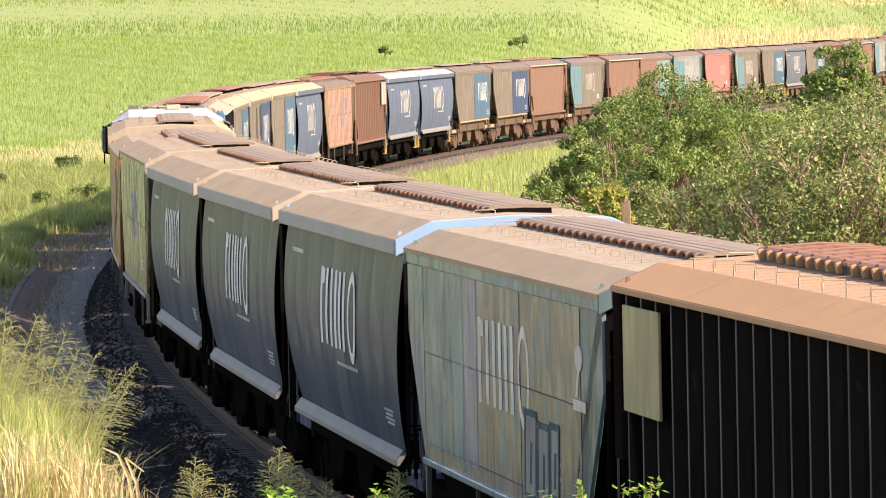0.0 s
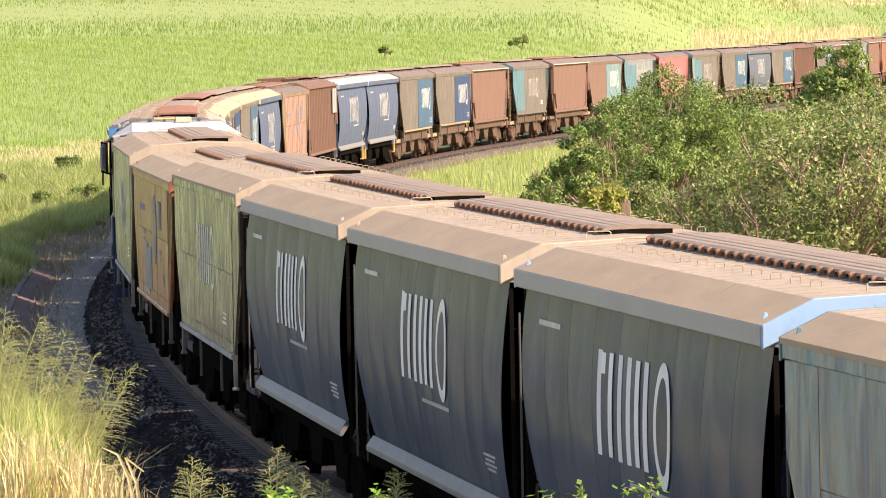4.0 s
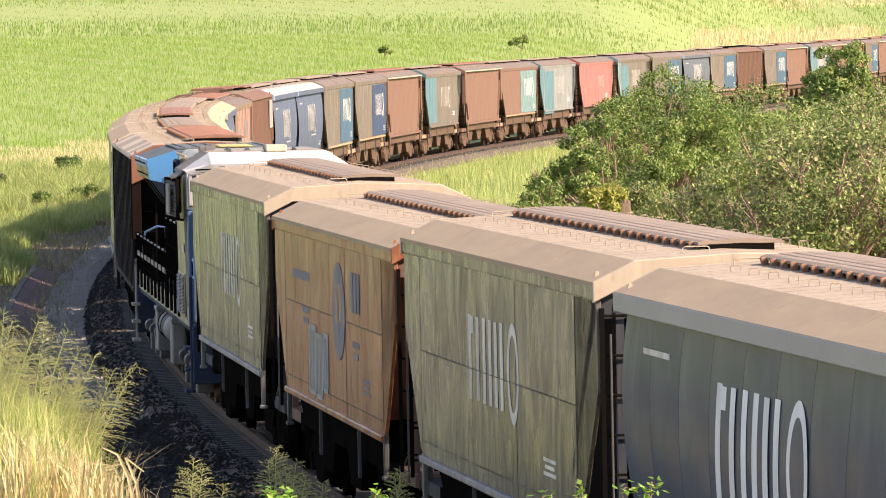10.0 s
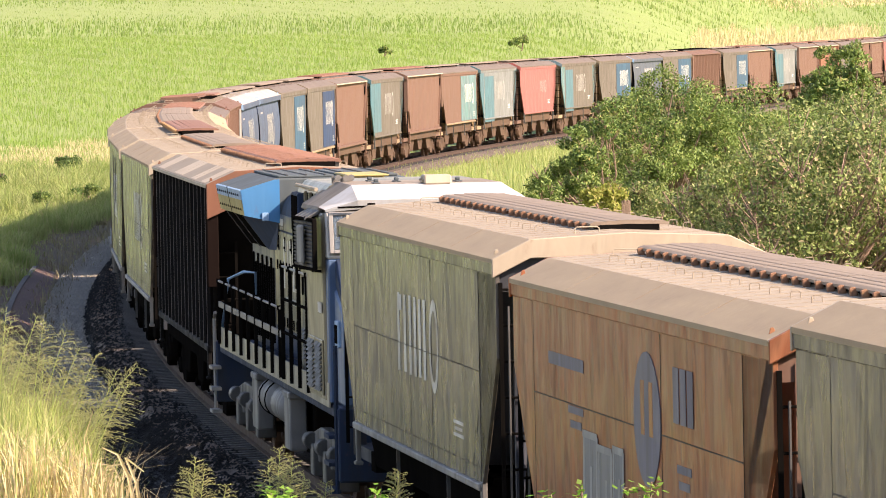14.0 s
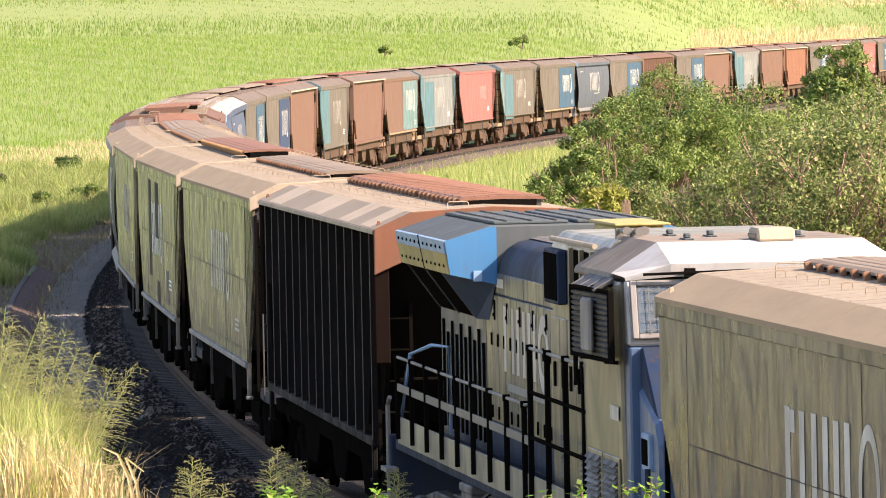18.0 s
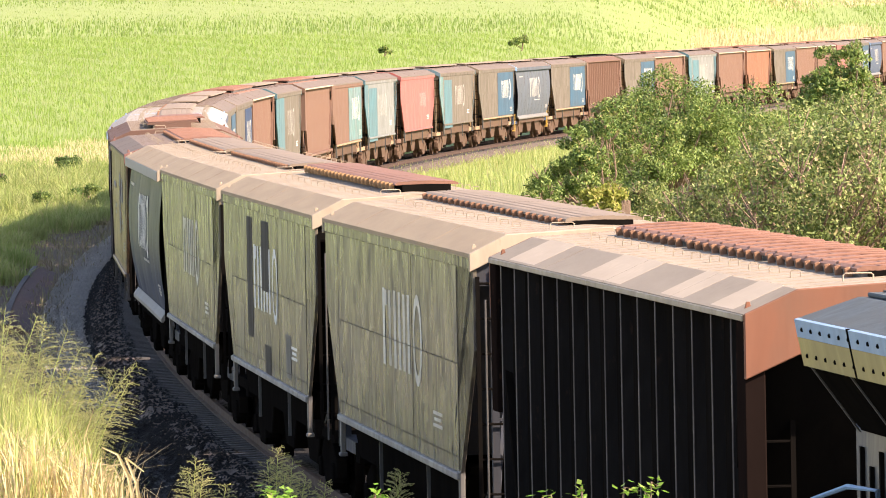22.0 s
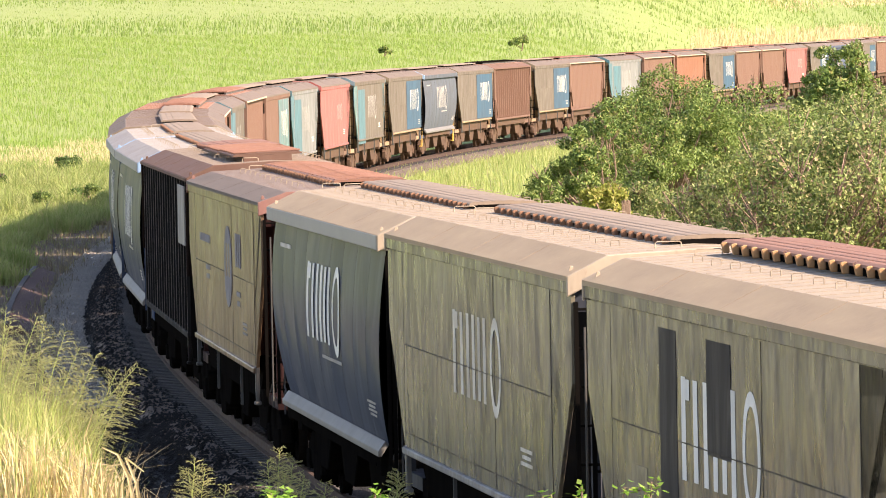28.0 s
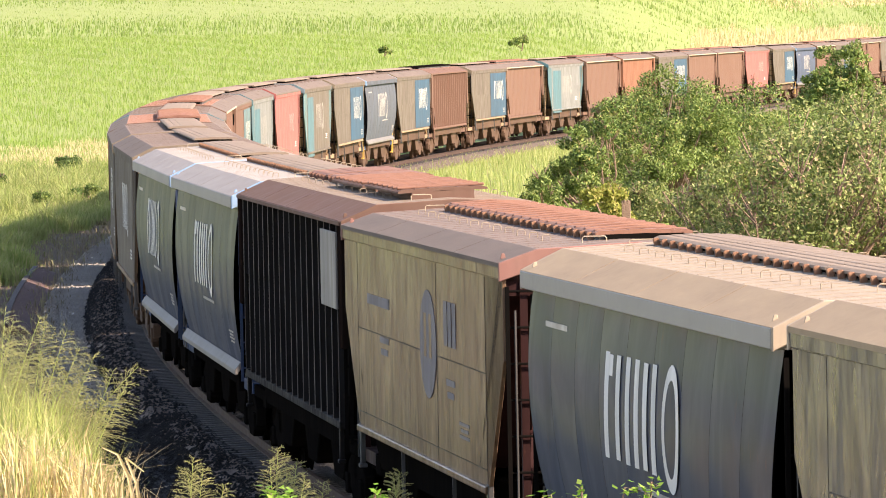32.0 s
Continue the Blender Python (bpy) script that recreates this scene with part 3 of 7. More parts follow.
def track(s, side=0.0):
    """The place on the line at s metres, side metres to the left of the way the train goes."""
    x, y = np.interp(s, _s, _p[:, 0]), np.interp(s, _s, _p[:, 1])
    dx, dy = np.interp(s, _s, _d[:, 0]), np.interp(s, _s, _d[:, 1])
    e = s if s < 0 else max(0.0, s - LEN)
    return x + e * dx - side * dy, y + e * dy + side * dx


def heading(s):
    return float(np.interp(s, _s, _th))


def ride(s, base=11.0):
    """The pose of a vehicle whose middle is at s."""
    a, b = track(s + base / 2), track(s - base / 2)
    m = ((a[0] + b[0]) / 2, (a[1] + b[1]) / 2)
    return Matrix.Translation((m[0], m[1], 0)) @ Matrix.Rotation(math.atan2(a[1] - b[1], a[0] - b[0]), 4, "Z")


def gone(t):
    """How far the train has come at t seconds."""
    return 6.4172 * t + 0.010906 * t * t


def ribbon(profile, s0, s1, step):
    """A strip along the line with the cross-section (side, z)."""
    g = Geo()
    k = len(profile)
    n = 0
    s = s0
    while s <= s1 + 0.01:
        for u, z in profile:
            x, y = track(s, u)
            g.v.append((x, y, z))
        if n:
            q = (n - 1) * k
            g.f += [(q + i, q + i + 1, q + k + i + 1, q + k + i) for i in range(k - 1)]
        n += 1
        s += step
    return g


# ---- ground and permanent way ----
def lateral(x, y):
    """Distance from the line, positive on its left."""
    q = np.stack([x, y], 1)
    far = _p[0] - _d[0] * np.arange(1500, 0, -20)[:, None]
    near = _p[-1] + _d[-1] * np.arange(20, 900, 20)[:, None]
    pts = np.vstack([far, _p[::4], near])
    dirs = np.vstack([np.repeat(_d[:1], len(far), 0), _d[::4], np.repeat(_d[-1:], len(near), 0)])
    out = np.empty(len(q))
    for i in range(0, len(q), 4000):
        c = q[i:i + 4000]
        dd = ((c[:, None, :] - pts[None]) ** 2).sum(2)
        j = dd.argmin(1)
        w = c - pts[j]
        out[i:i + 4000] = np.where(dirs[j, 0] * w[:, 1] - dirs[j, 1] * w[:, 0] > 0, 1, -1) * np.sqrt(dd[np.arange(len(c)), j])
    return out


def ease(t):
    t = np.clip(t, 0, 1)
    return t * t * (3 - 2 * t)


def land(x, y):
    """Height of the ground."""
    x, y = np.asarray(x, float), np.asarray(y, float)
    lat = lateral(x.ravel(), y.ravel()).reshape(x.shape)
    r = np.maximum(0, -lat - 9)
    z = -0.5 + 0.012 * np.minimum(r, 60) + ease(r / 28) * (0.018 * np.maximum(0, y - 430) + 0.000004 * np.maximum(0, y - 430) ** 2)
    z = z + 1.7 * ease((-lat - 3.6) / 2.6) * ease((108 - y) / 18) * ease((y - 10) / 20)
    z = z + 0.022 * np.maximum(0, y - 780) * ease((y - 760) / 200)
    z = np.where(z > 9, 9 + 4 * (1 - np.exp(-(z - 9) / 4)), z)
    z = z + 4.9 * ease((44 - y) / 40) * ease((4 - x) / 8)
    return z + 0.06 * np.sin(x * 0.9 + 0.3 * y) * ease((np.abs(lat) - 4) / 4)


def grid_axis(core0, core1, step, out):
    a = list(np.arange(core0, core1, step))
    d, v = step, core0
    lo = []
    while v > -out:
        d *= 1.35
        v -= d
        lo.append(v)
    d, v = step, a[-1]
    hi = []
    while v < out:
        d *= 1.35
        v += d
        hi.append(v)
    return np.array(lo[::-1] + a + hi)


gx, gy = grid_axis(-60, 60, 2.5, 2500), grid_axis(-40, 460, 4.0, 3000)
GX, GY = np.meshgrid(gx, gy)
GZ = land(GX, GY)
g = Geo()
g.v = [tuple(v) for v in np.stack([GX.ravel(), GY.ravel(), GZ.ravel()], 1)]
nx = len(gx)
g.f = [(j * nx + i, j * nx + i + 1, (j + 1) * nx + i + 1, (j + 1) * nx + i) for j in range(len(gy) - 1) for i in range(nx - 1)]
solid("ground", g.mesh("ground", smooth=True), "soil", "uneven grassy soil of the fields and the railway verge", "ground", kind="structure")

# one ballast in two tones: dark for the shaded near bed, brown for the sunlit far one
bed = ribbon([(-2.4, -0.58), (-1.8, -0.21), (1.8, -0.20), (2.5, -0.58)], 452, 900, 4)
solid("ballast_bed", bed.mesh("ballast_bed"), "ballast", "crushed-stone ballast bed under the curved track, coloured dark for shade", "ballast", kind="structure")
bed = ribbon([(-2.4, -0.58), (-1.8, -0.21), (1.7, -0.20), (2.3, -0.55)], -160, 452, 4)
solid("ballast_bed", bed.mesh("ballast_bed"), "dustballast", "dusty brown ballast bed under the far track, coloured as sunlit", "ballast", kind="structure")
dust = ribbon([(-2.0, -0.328), (-1.8, -0.203), (-1.36, -0.197)], 500, 672, 3)
solid("ballast_shoulder", dust.mesh("ballast_shoulder"), "dustballast", "dusty brown shoulder of the ballast beside the sleepers", "ballast", kind="structure")
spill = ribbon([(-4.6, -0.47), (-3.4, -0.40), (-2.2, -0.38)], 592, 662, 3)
solid("ballast_spill", spill.mesh("ballast_spill"), "ballast", "crushed stone beside the track, coloured dark for shade", "ballast", kind="structure")
path = ribbon([(-3.1, -0.46), (-2.6, -0.38), (-2.05, -0.40)], 440, 594, 4)
solid("gravel_path", path.mesh("gravel_path"), "gravel", "pale gravel and dry straw strip beside the ballast", "path", kind="structure")

verge = ribbon([(-8.2, -0.62), (-7.0, -0.44), (-5.0, -0.42), (-3.2, -0.44), (-2.9, -0.47)], 440, 600, 4)
solid("verge_soil", verge.mesh("verge_soil"), "verge", "brown soil and leaf litter of the shaded verge", "soil", kind="structure")

# loose stones on the outer shoulder of the ballast
rng = np.random.default_rng(5)


def soup(name, verts, faces):
    """A mesh from m copies of one small shape: verts m x k x 3, faces with indices below k."""
    m, k = verts.shape[:2]
    f = np.asarray(faces)
    allf = (f[None] + (np.arange(m) * k)[:, None, None]).reshape(-1, f.shape[1])
    me = bpy.data.meshes.new(name)
    me.vertices.add(m * k)
    me.vertices.foreach_set("co", np.ascontiguousarray(verts, np.float32).ravel())
    c = f.shape[1]
    me.loops.add(len(allf) * c)
    me.loops.foreach_set("vertex_index", allf.astype(np.int32).ravel())
    me.polygons.add(len(allf))
    me.polygons.foreach_set("loop_start", np.arange(0, len(allf) * c, c, dtype=np.int32))
    me.update(calc_edges=True)
    me.validate()
    return me


def stones(name, n, s0, s1, u0, u1, size, zfun, mat, label):
    s, u = rng.uniform(s0, s1, n), rng.uniform(u0, u1, n)
    c = np.array([track(a, b) for a, b in zip(s, u)])
    base = np.array([(1, 0, 0), (-0.5, 0.8, 0), (-0.5, -0.8, 0), (0, 0, 0.8)])
    r = rng.uniform(0.6, 1.4, (n, 4, 3)) * base * (size * rng.uniform(0.6, 1.5, n))[:, None, None]
    a = rng.uniform(0, 6.28, n)
    ca, sa = np.cos(a)[:, None], np.sin(a)[:, None]
    v = np.stack([r[:, :, 0] * ca - r[:, :, 1] * sa, r[:, :, 0] * sa + r[:, :, 1] * ca, r[:, :, 2]], 2)
    v += np.stack([c[:, 0], c[:, 1], zfun(u)], 1)[:, None, :]
    return solid(name, soup(name, v, [(0, 1, 3), (1, 2, 3), (2, 0, 3)]), mat, label, "stones", kind="stuff")


stones("ballast_stones", 9000, 480, 600, -2.2, -1.2, 0.05, lambda u: np.interp(u, [-2.4, -1.8, 2.2], [-0.6, -0.22, -0.21]), "ballast", "loose ballast stones on the track's shoulder, coloured dark for shade")
stones("ballast_stones", 24000, 598, 660, -4.6, -1.2, 0.05, lambda u: np.interp(u, [-4.6, -3.4, -2.2, -1.8], [-0.49, -0.42, -0.40, -0.22]), "ballast", "loose ballast stones spread beside the track, coloured dark for shade")
stones("path_stones", 15000, 440, 592, -3.1, -2.05, 0.065, lambda u: np.full(len(u), -0.43), "gravel", "pale loose stones of the strip beside the ballast")

# rails
for side in (0.8, -0.8):
    rail = ribbon([(side - 0.075, -0.17), (side - 0.07, -0.155), (side - 0.012, -0.14), (side - 0.012, -0.04), (side - 0.036, -0.035), (side - 0.036, -0.002), (side + 0.036, -0.002),
                   (side + 0.036, -0.035), (side + 0.012, -0.04), (side + 0.012, -0.14), (side + 0.07, -0.155), (side + 0.075, -0.17)], -160, 890, 2.5)
    solid("rail", rail.mesh("rail"), "rail", "rusty steel rail on concrete sleepers", "rail", "rails of the track", "structure")


# ---- railway vehicles ----
# In a vehicle's own space x points the way it goes, y to its left, z up from the rail head.
def wheelset_mesh():
    """Two spoked-hole wheels on one axle."""
    def build():
        g = Geo()
        prof = [(0.02, -0.07), (0.1, -0.07), (0.14, -0.03), (0.33, -0.02), (0.36, -0.06), (0.42, -0.06), (0.42, 0.05), (0.45, 0.055), (0.45, 0.075), (0.3, 0.075), (0.02, 0.05)]
        for y, s in ((-0.8, 1), (0.8, -1)):
            n = len(g.v)
            g.lathe(prof, "y", 22)
            g.v[n:] = [(a, y + s * b, c) for a, b, c in g.v[n:]]
        g.tube([(0, -1.0, 0), (0, 1.0, 0)], 0.08, 8)
        for y in (-0.885, 0.885):
            for k in range(3):
                a = 2.094 * k
                g.tube([(0.24 * math.cos(a), y - 0.012, 0.24 * math.sin(a)), (0.24 * math.cos(a), y + 0.012, 0.24 * math.sin(a))], 0.05, 7)
        return g.mesh("wheelset")
    return cached("wheelset", build)


WHEELS = {}


def bogie_mesh(base):
    def build():
        g = Geo()
        for y in (-1.02, 1.02):
            g.prism([(-base / 2 - 0.25, 0.35), (-base / 2 - 0.25, 0.62), (-0.55, 0.82), (0.55, 0.82), (base / 2 + 0.25, 0.62), (base / 2 + 0.25, 0.35),
                     (base / 2 - 0.3, 0.35), (0.4, 0.16), (-0.4, 0.16), (-base / 2 + 0.3, 0.35)], "y", y - 0.08, y + 0.08)
            for x in (-base / 2, base / 2):
                g.box(x - 0.15, x + 0.15, y - 0.12, y + 0.12, 0.28, 0.55)
            for x in (-0.2, 0, 0.2):
                g.tube([(x, y, 0.25), (x, y, 0.6)], 0.07, 8)
        g.box(-0.22, 0.22, -1.1, 1.1, 0.5, 0.8)
        for x in (-base / 2 + 0.52, base / 2 - 0.52):
            g.box(x - 0.05, x + 0.05, -0.95, 0.95, 0.38, 0.52)
        return g.mesh("bogie", 0.015)
    return cached(("bogie", base), build)


def add_bogie(car, x, base=1.8, mat="bogie"):
    b = part("bogie", bogie_mesh(base), mat, car, pose(x, 0, 0))
    for wx in (-base / 2, base / 2):
        WHEELS.setdefault(car.name, []).append((part("wheelset", wheelset_mesh(), mat, b, pose(wx, 0, 0.45)), wx))
    return b


def side_outline(L, z0, he, inset, zk):
    """The outline of a side wall in x and z: full length above, drawn in towards the foot of each end."""
    a = L / 2
    return [(-a + inset, z0), (a - inset, z0), (a, zk), (a, he), (-a, he), (-a, zk)]


def ladder_mesh(h0, h1, w):
    def build():
        g = Geo()
        for x in (-w / 2, w / 2):
            g.box(x - 0.022, x + 0.022, -0.015, 0.015, h0, h1)
        z = h0 + 0.2
        while z < h1 - 0.05:
            g.tube([(-w / 2, 0, z), (w / 2, 0, z)], 0.014, 5)
            z += 0.38
        return g.mesh("ladder")
    return cached(("ladder", h0, h1, w), build)


def loop_mesh():
    return cached("loop", lambda: Geo().tube([(-0.045, 0, -0.02), (-0.045, 0, 0.035), (-0.03, 0, 0.05), (0.03, 0, 0.05), (0.045, 0, 0.035), (0.045, 0, -0.02)], 0.006, 5).mesh("roof_handle"))


def staple_mesh():
    return cached("staple", lambda: Geo().tube([(-0.1, 0, -0.02), (-0.1, 0, 0.07), (-0.085, 0, 0.085), (0.085, 0, 0.085), (0.1, 0, 0.07), (0.1, 0, -0.02)], 0.008, 5).mesh("roof_handle"))


def roof_pieces(L, he, zc, wc, we):
    """The crown and the two slopes of a roof: crown height zc, half widths wc (crown) and we (eaves)."""
    def crown():
        g = Geo()
        g.prism([(-wc, zc), (0, zc + 0.05), (wc, zc), (wc, zc - 0.05), (-wc, zc - 0.05)], "x", -L / 2, L / 2)
        n = int(L / 0.62)
        for i in range(n):
            x = -L / 2 + 0.3 + i * (L - 0.6) / (n - 1)
            g.prism([(-wc + 0.02, zc - 0.01), (0, zc + 0.045), (wc - 0.02, zc - 0.01), (wc - 0.02, zc + 0.005), (0, zc + 0.056), (-wc + 0.02, zc + 0.005)], "x", x - 0.018, x + 0.018)
        return g.mesh("roof_crown")

    def slope():
        g = Geo()
        g.prism([(-we, he), (-we, he - 0.05), (-wc + 0.01, zc - 0.05), (-wc, zc)], "x", -L / 2, L / 2)
        n = 4
        for i in range(1, n):
            x = -L / 2 + i * L / n
            g.prism([(-we + 0.01, he + 0.004), (-wc, zc + 0.002), (-wc, zc + 0.005), (-we + 0.01, he + 0.006)], "x", x - 0.006, x + 0.006)
        return g.mesh("roof_slope")
    return cached(("crown", L, zc, wc), crown), cached(("slope", L, he, zc, wc, we), slope)


def end_cap_mesh(he, zc, wc, we, deep=0.2):
    """The visible plate that closes the roof's end."""
    return cached(("cap", he, zc, wc, we, deep), lambda: Geo().prism([(-we, he - deep), (-we, he), (-wc, zc), (0, zc + 0.05), (wc, zc), (we, he), (we, he - deep), (wc, zc - deep), (-wc, zc - deep)], "x", 0, 0.06).mesh("end_cap", 0.008))


def hatch_mesh(l, w):
    """One cover of the loading trough, folded along its edges."""
    def build():
        top = []
        for q in range(6):
            y = -w / 2 + 0.04 + q * (w - 0.08) / 6
            rise = 0.088 + 0.017 * (1 - abs(2 * (q + 0.5) / 6 - 1))
            top += [(y, rise - 0.005), (y + 0.015, rise), (y + (w - 0.08) / 6 - 0.015, rise), (y + (w - 0.08) / 6 - 0.002, rise - 0.005)]
        g = Geo().prism([(-w / 2, 0.045), (-w / 2, 0.07)] + top + [(w / 2, 0.07), (w / 2, 0.045), (0, 0.06)], "x", -l / 2, l / 2)
        return g.mesh("hatch_cover")
    return cached(("hatch", round(l, 2), w), build)


def clamp_mesh():
    def build():
        return Geo().prism([(-0.03, -0.06), (0.03, -0.06), (0.03, 0.02), (0.0, 0.05), (-0.05, 0.035)], "x", -0.022, 0.022).mesh("clamp", 0.008)
    return cached("clamp", build)


def add_hatch(car, l, w, x, y, z, mat, clamp, near, tilt=0.0):
    h = part("hatch_cover", hatch_mesh(l, w), mat, car, pose(x, y, z, tilt))
    # coaming coloured black to give the shadow line below the cover
    part("coaming", coaming_mesh(l, w), "dark", h)
    if near:
        n = max(2, int(l / 0.5))
        for i in range(n):
            part("clamp", clamp_mesh(), clamp, h, pose(-l / 2 + 0.3 + i * (l - 0.6) / (n - 1), -w / 2 - 0.01, 0.03))
    return h


def coaming_mesh(l, w):
    return cached(("coaming", round(l, 2), w), lambda: Geo().box(-l / 2, l / 2, -w / 2 + 0.1, w / 2 - 0.1, -0.08, 0.055).mesh("coaming"))


def chute_mesh():
    return cached("chute", lambda: Geo().prism([(-1.75, 1.45), (1.75, 1.45), (0.6, 0.42), (-0.6, 0.42)], "y", -1.15, 1.15).box(-0.5, 0.5, -0.6, 0.6, 0.3, 0.44).mesh("hopper_chute", 0.015))


def end_sheet_mesh(he, zc, we, z0, inset, slim=0.04, posts=(-1.2, -0.45, 0.45, 1.2)):
    """The sloping sheet and frame at a wagon's end (at x = 0, outward is +x)."""
    def build():
        g = Geo()
        w = we - slim
        # sloping sheet
        g.prism([(0.0, zc - 0.2), (0.0, he - 0.35), (-inset - 0.7, z0 + 0.15), (-inset - 0.78, z0 + 0.15), (-0.06, zc - 0.2)], "y", -w, w)
        # end sill, platform and posts
        g.box(-1.5, 0.30, -1.25, 1.25, 0.92, 1.08)
        for y in posts:
            g.box(-0.08, 0.02, y - 0.04, y + 0.04, 1.08, he - 0.2)
        for y in (-0.9, 0.9):
            g.tube([(-0.02, y - 0.3, 1.1), (-0.9, y - 0.1, 2.2)], 0.03, 5)
        g.tube([(0.0, -1.2, 2.1), (0.0, 1.2, 2.1)], 0.02, 5)
        return g.mesh("end_frame")
    return cached(("end", he, zc, we, z0, inset, slim, posts), build)


def coupler_mesh():
    return cached("coupler", lambda: Geo().box(-0.2, 0.35, -0.11, 0.11, 0.78, 1.0).prism([(0.3, 0.16), (0.5, 0.2), (0.58, 0.05), (0.46, -0.02), (0.52, -0.2), (0.3, -0.18)], "z", 0.74, 1.04).tube([(0.1, 0.35, 0.8), (0.35, 0.4, 0.45), (0.6, 0.35, 0.4)], 0.03, 6).mesh("coupler", 0.01))


def underframe_mesh(L):
    def build():
        g = Geo()
        g.box(-L / 2 + 0.2, L / 2 - 0.2, -0.32, 0.32, 0.82, 1.08)
        g.prism([(-L / 2 + 1.5, 1.5), (L / 2 - 1.5, 1.5), (L / 2 - 2.6, 0.95), (-L / 2 + 2.6, 0.95)], "y", -1.3, 1.3)
        for x in (-L / 2 + 2.2, L / 2 - 2.2):
            g.box(x - 0.25, x + 0.25, -1.3, 1.3, 0.86, 1.1)
        for x in (-2.6, 2.4):
            g.tube([(x - 0.5, 0.75, 0.75), (x + 0.5, 0.75, 0.75)], 0.16, 10)
        for y in (-0.95, 0.95):
            g.tube([(-L / 2 + 1.0, y, 0.72), (L / 2 - 1.0, y, 0.72)], 0.025, 5)
        return g.mesh("underframe")
    return cached(("under", L), build)


def sill_mesh(L, inset, z0, depth):
    def build():
        a = L / 2 - inset
        g = Geo().box(-a, a, -0.05, 0.05, z0 - depth, z0)
        return g.mesh("side_sill", 0.012)
    return cached(("sill", L, inset, z0, depth), build)


def foot_mesh(z0):
    """The leg that comes down from a wall's corner to the bolster."""
    return cached(("foot", z0), lambda: Geo().prism([(-0.10, z0 + 0.02), (0.08, z0 + 0.02), (0.03, z0 - 0.5), (-0.05, z0 - 0.5)], "y", -0.03, 0.03).box(-0.09, 0.09, -0.05, 0.05, z0 - 0.54, z0 - 0.49).mesh("corner_leg", 0.01))


def bar_mesh(w, h, lean=0.0):
    """A flat painted bar, 4 mm proud."""
    return cached(("bar", round(w, 3), round(h, 3), round(lean, 3)), lambda: Geo().prism([(-w / 2 - lean / 2, -h / 2), (w / 2 - lean / 2, -h / 2), (w / 2 + lean / 2, h / 2), (-w / 2 + lean / 2, h / 2)], "y", -0.002, 0.002).mesh("painted_bar"))


def ring_mesh(rx, rz, t):
    def build():
        g = Geo()
        n = 28
        for y in (-0.004, 0.004):
            for k in range(n):
                a = 2 * math.pi * k / n
                g.v.append((rx * math.cos(a), y, rz * math.sin(a)))
                g.v.append(((rx - t) * math.cos(a), y, (rz - t * 1.3) * math.sin(a)))
        for k in range(n):
            j = (k + 1) % n
            a0, a1, b0, b1 = 2 * k, 2 * j, 2 * n + 2 * k, 2 * n + 2 * j
            g.f += [(a0, a1, a1 + 1, a0 + 1), (b0, b0 + 1, b1 + 1, b1), (a0, b0, b1, a1), (a0 + 1, a1 + 1, b1 + 1, b0 + 1)]
        return g.mesh("painted_ring")
    return cached(("ring", rx, rz, t), build)


def disc_mesh(rx, rz):
    return cached(("disc", rx, rz), lambda: Geo().prism([(rx * math.cos(2 * math.pi * k / 28), rz * math.sin(2 * math.pi * k / 28)) for k in range(28)], "y", -0.004, 0.004).mesh("painted_disc"))


def company_mark(wall, side, x, z, size, yfun, mat="mark"):
    """The operator's mark as plain upright bars and a ring that follow the wall. side: -1 right wall, 1 left wall."""
    h, k = size, size / 0.74
    for dx, hh, dz in ((0.0, 1.0, 0.0), (0.17, 0.2, 0.38), (0.52, 0.98, 0), (0.96, 1.0, 0), (1.36, 1.0, 0), (1.74, 0.98, 0), (2.12, 1.0, 0)):
        def bar(hh=hh, dz=dz):
            g = Geo()
            w = (0.095 if side < 0 or size > 0.95 else 0.065) * k
            rows = [z + dz * h - hh * h / 2 + hh * h * i / 7 for i in range(8)]
            for a, b in zip(rows, rows[1:]):
                g.quad((-w, side * yfun(a), a), (w, side * yfun(a), a), (w, side * yfun(b), b), (-w, side * yfun(b), b))
            return g.mesh("painted_bar", smooth=True)
        part("painted_bar", cached(("mark", side, round(yfun(z), 3), z, size, hh, dz), bar), mat, wall, pose(x - side * (dx * k - 1.6 * k), 0, 0))

    def ring():
        g = Geo()
        n = 30
        for i in range(n):
            a = 2 * math.pi * i / n
            for r in (1.0, 0.68):
                zz = z - 0.04 * h + r ** 0.7 * 0.58 * h * math.sin(a)
                g.v.append((r * 0.36 * k * math.cos(a), side * yfun(zz), zz))
        g.f = [(2 * i, 2 * ((i + 1) % n), 2 * ((i + 1) % n) + 1, 2 * i + 1) for i in range(n)]
        return g.mesh("painted_ring", smooth=True)
    part("painted_ring", cached(("markring", side, round(yfun(z), 3), z, size), ring), mat, wall, pose(x - side * (2.85 * k - 1.6 * k), 0, 0))


def small_print(wall, side, x, z, w, rows, yfun, mat="mark", h=0.07):
    h = h * 0.62
    for i in range(rows):
        ww = w * (1.0 - 0.25 * (i % 2))
        part("lettering_bar", bar_mesh(ww, h), mat, wall, pose(x, yfun(z - i * h * 1.9) * side, z - i * h * 1.9))


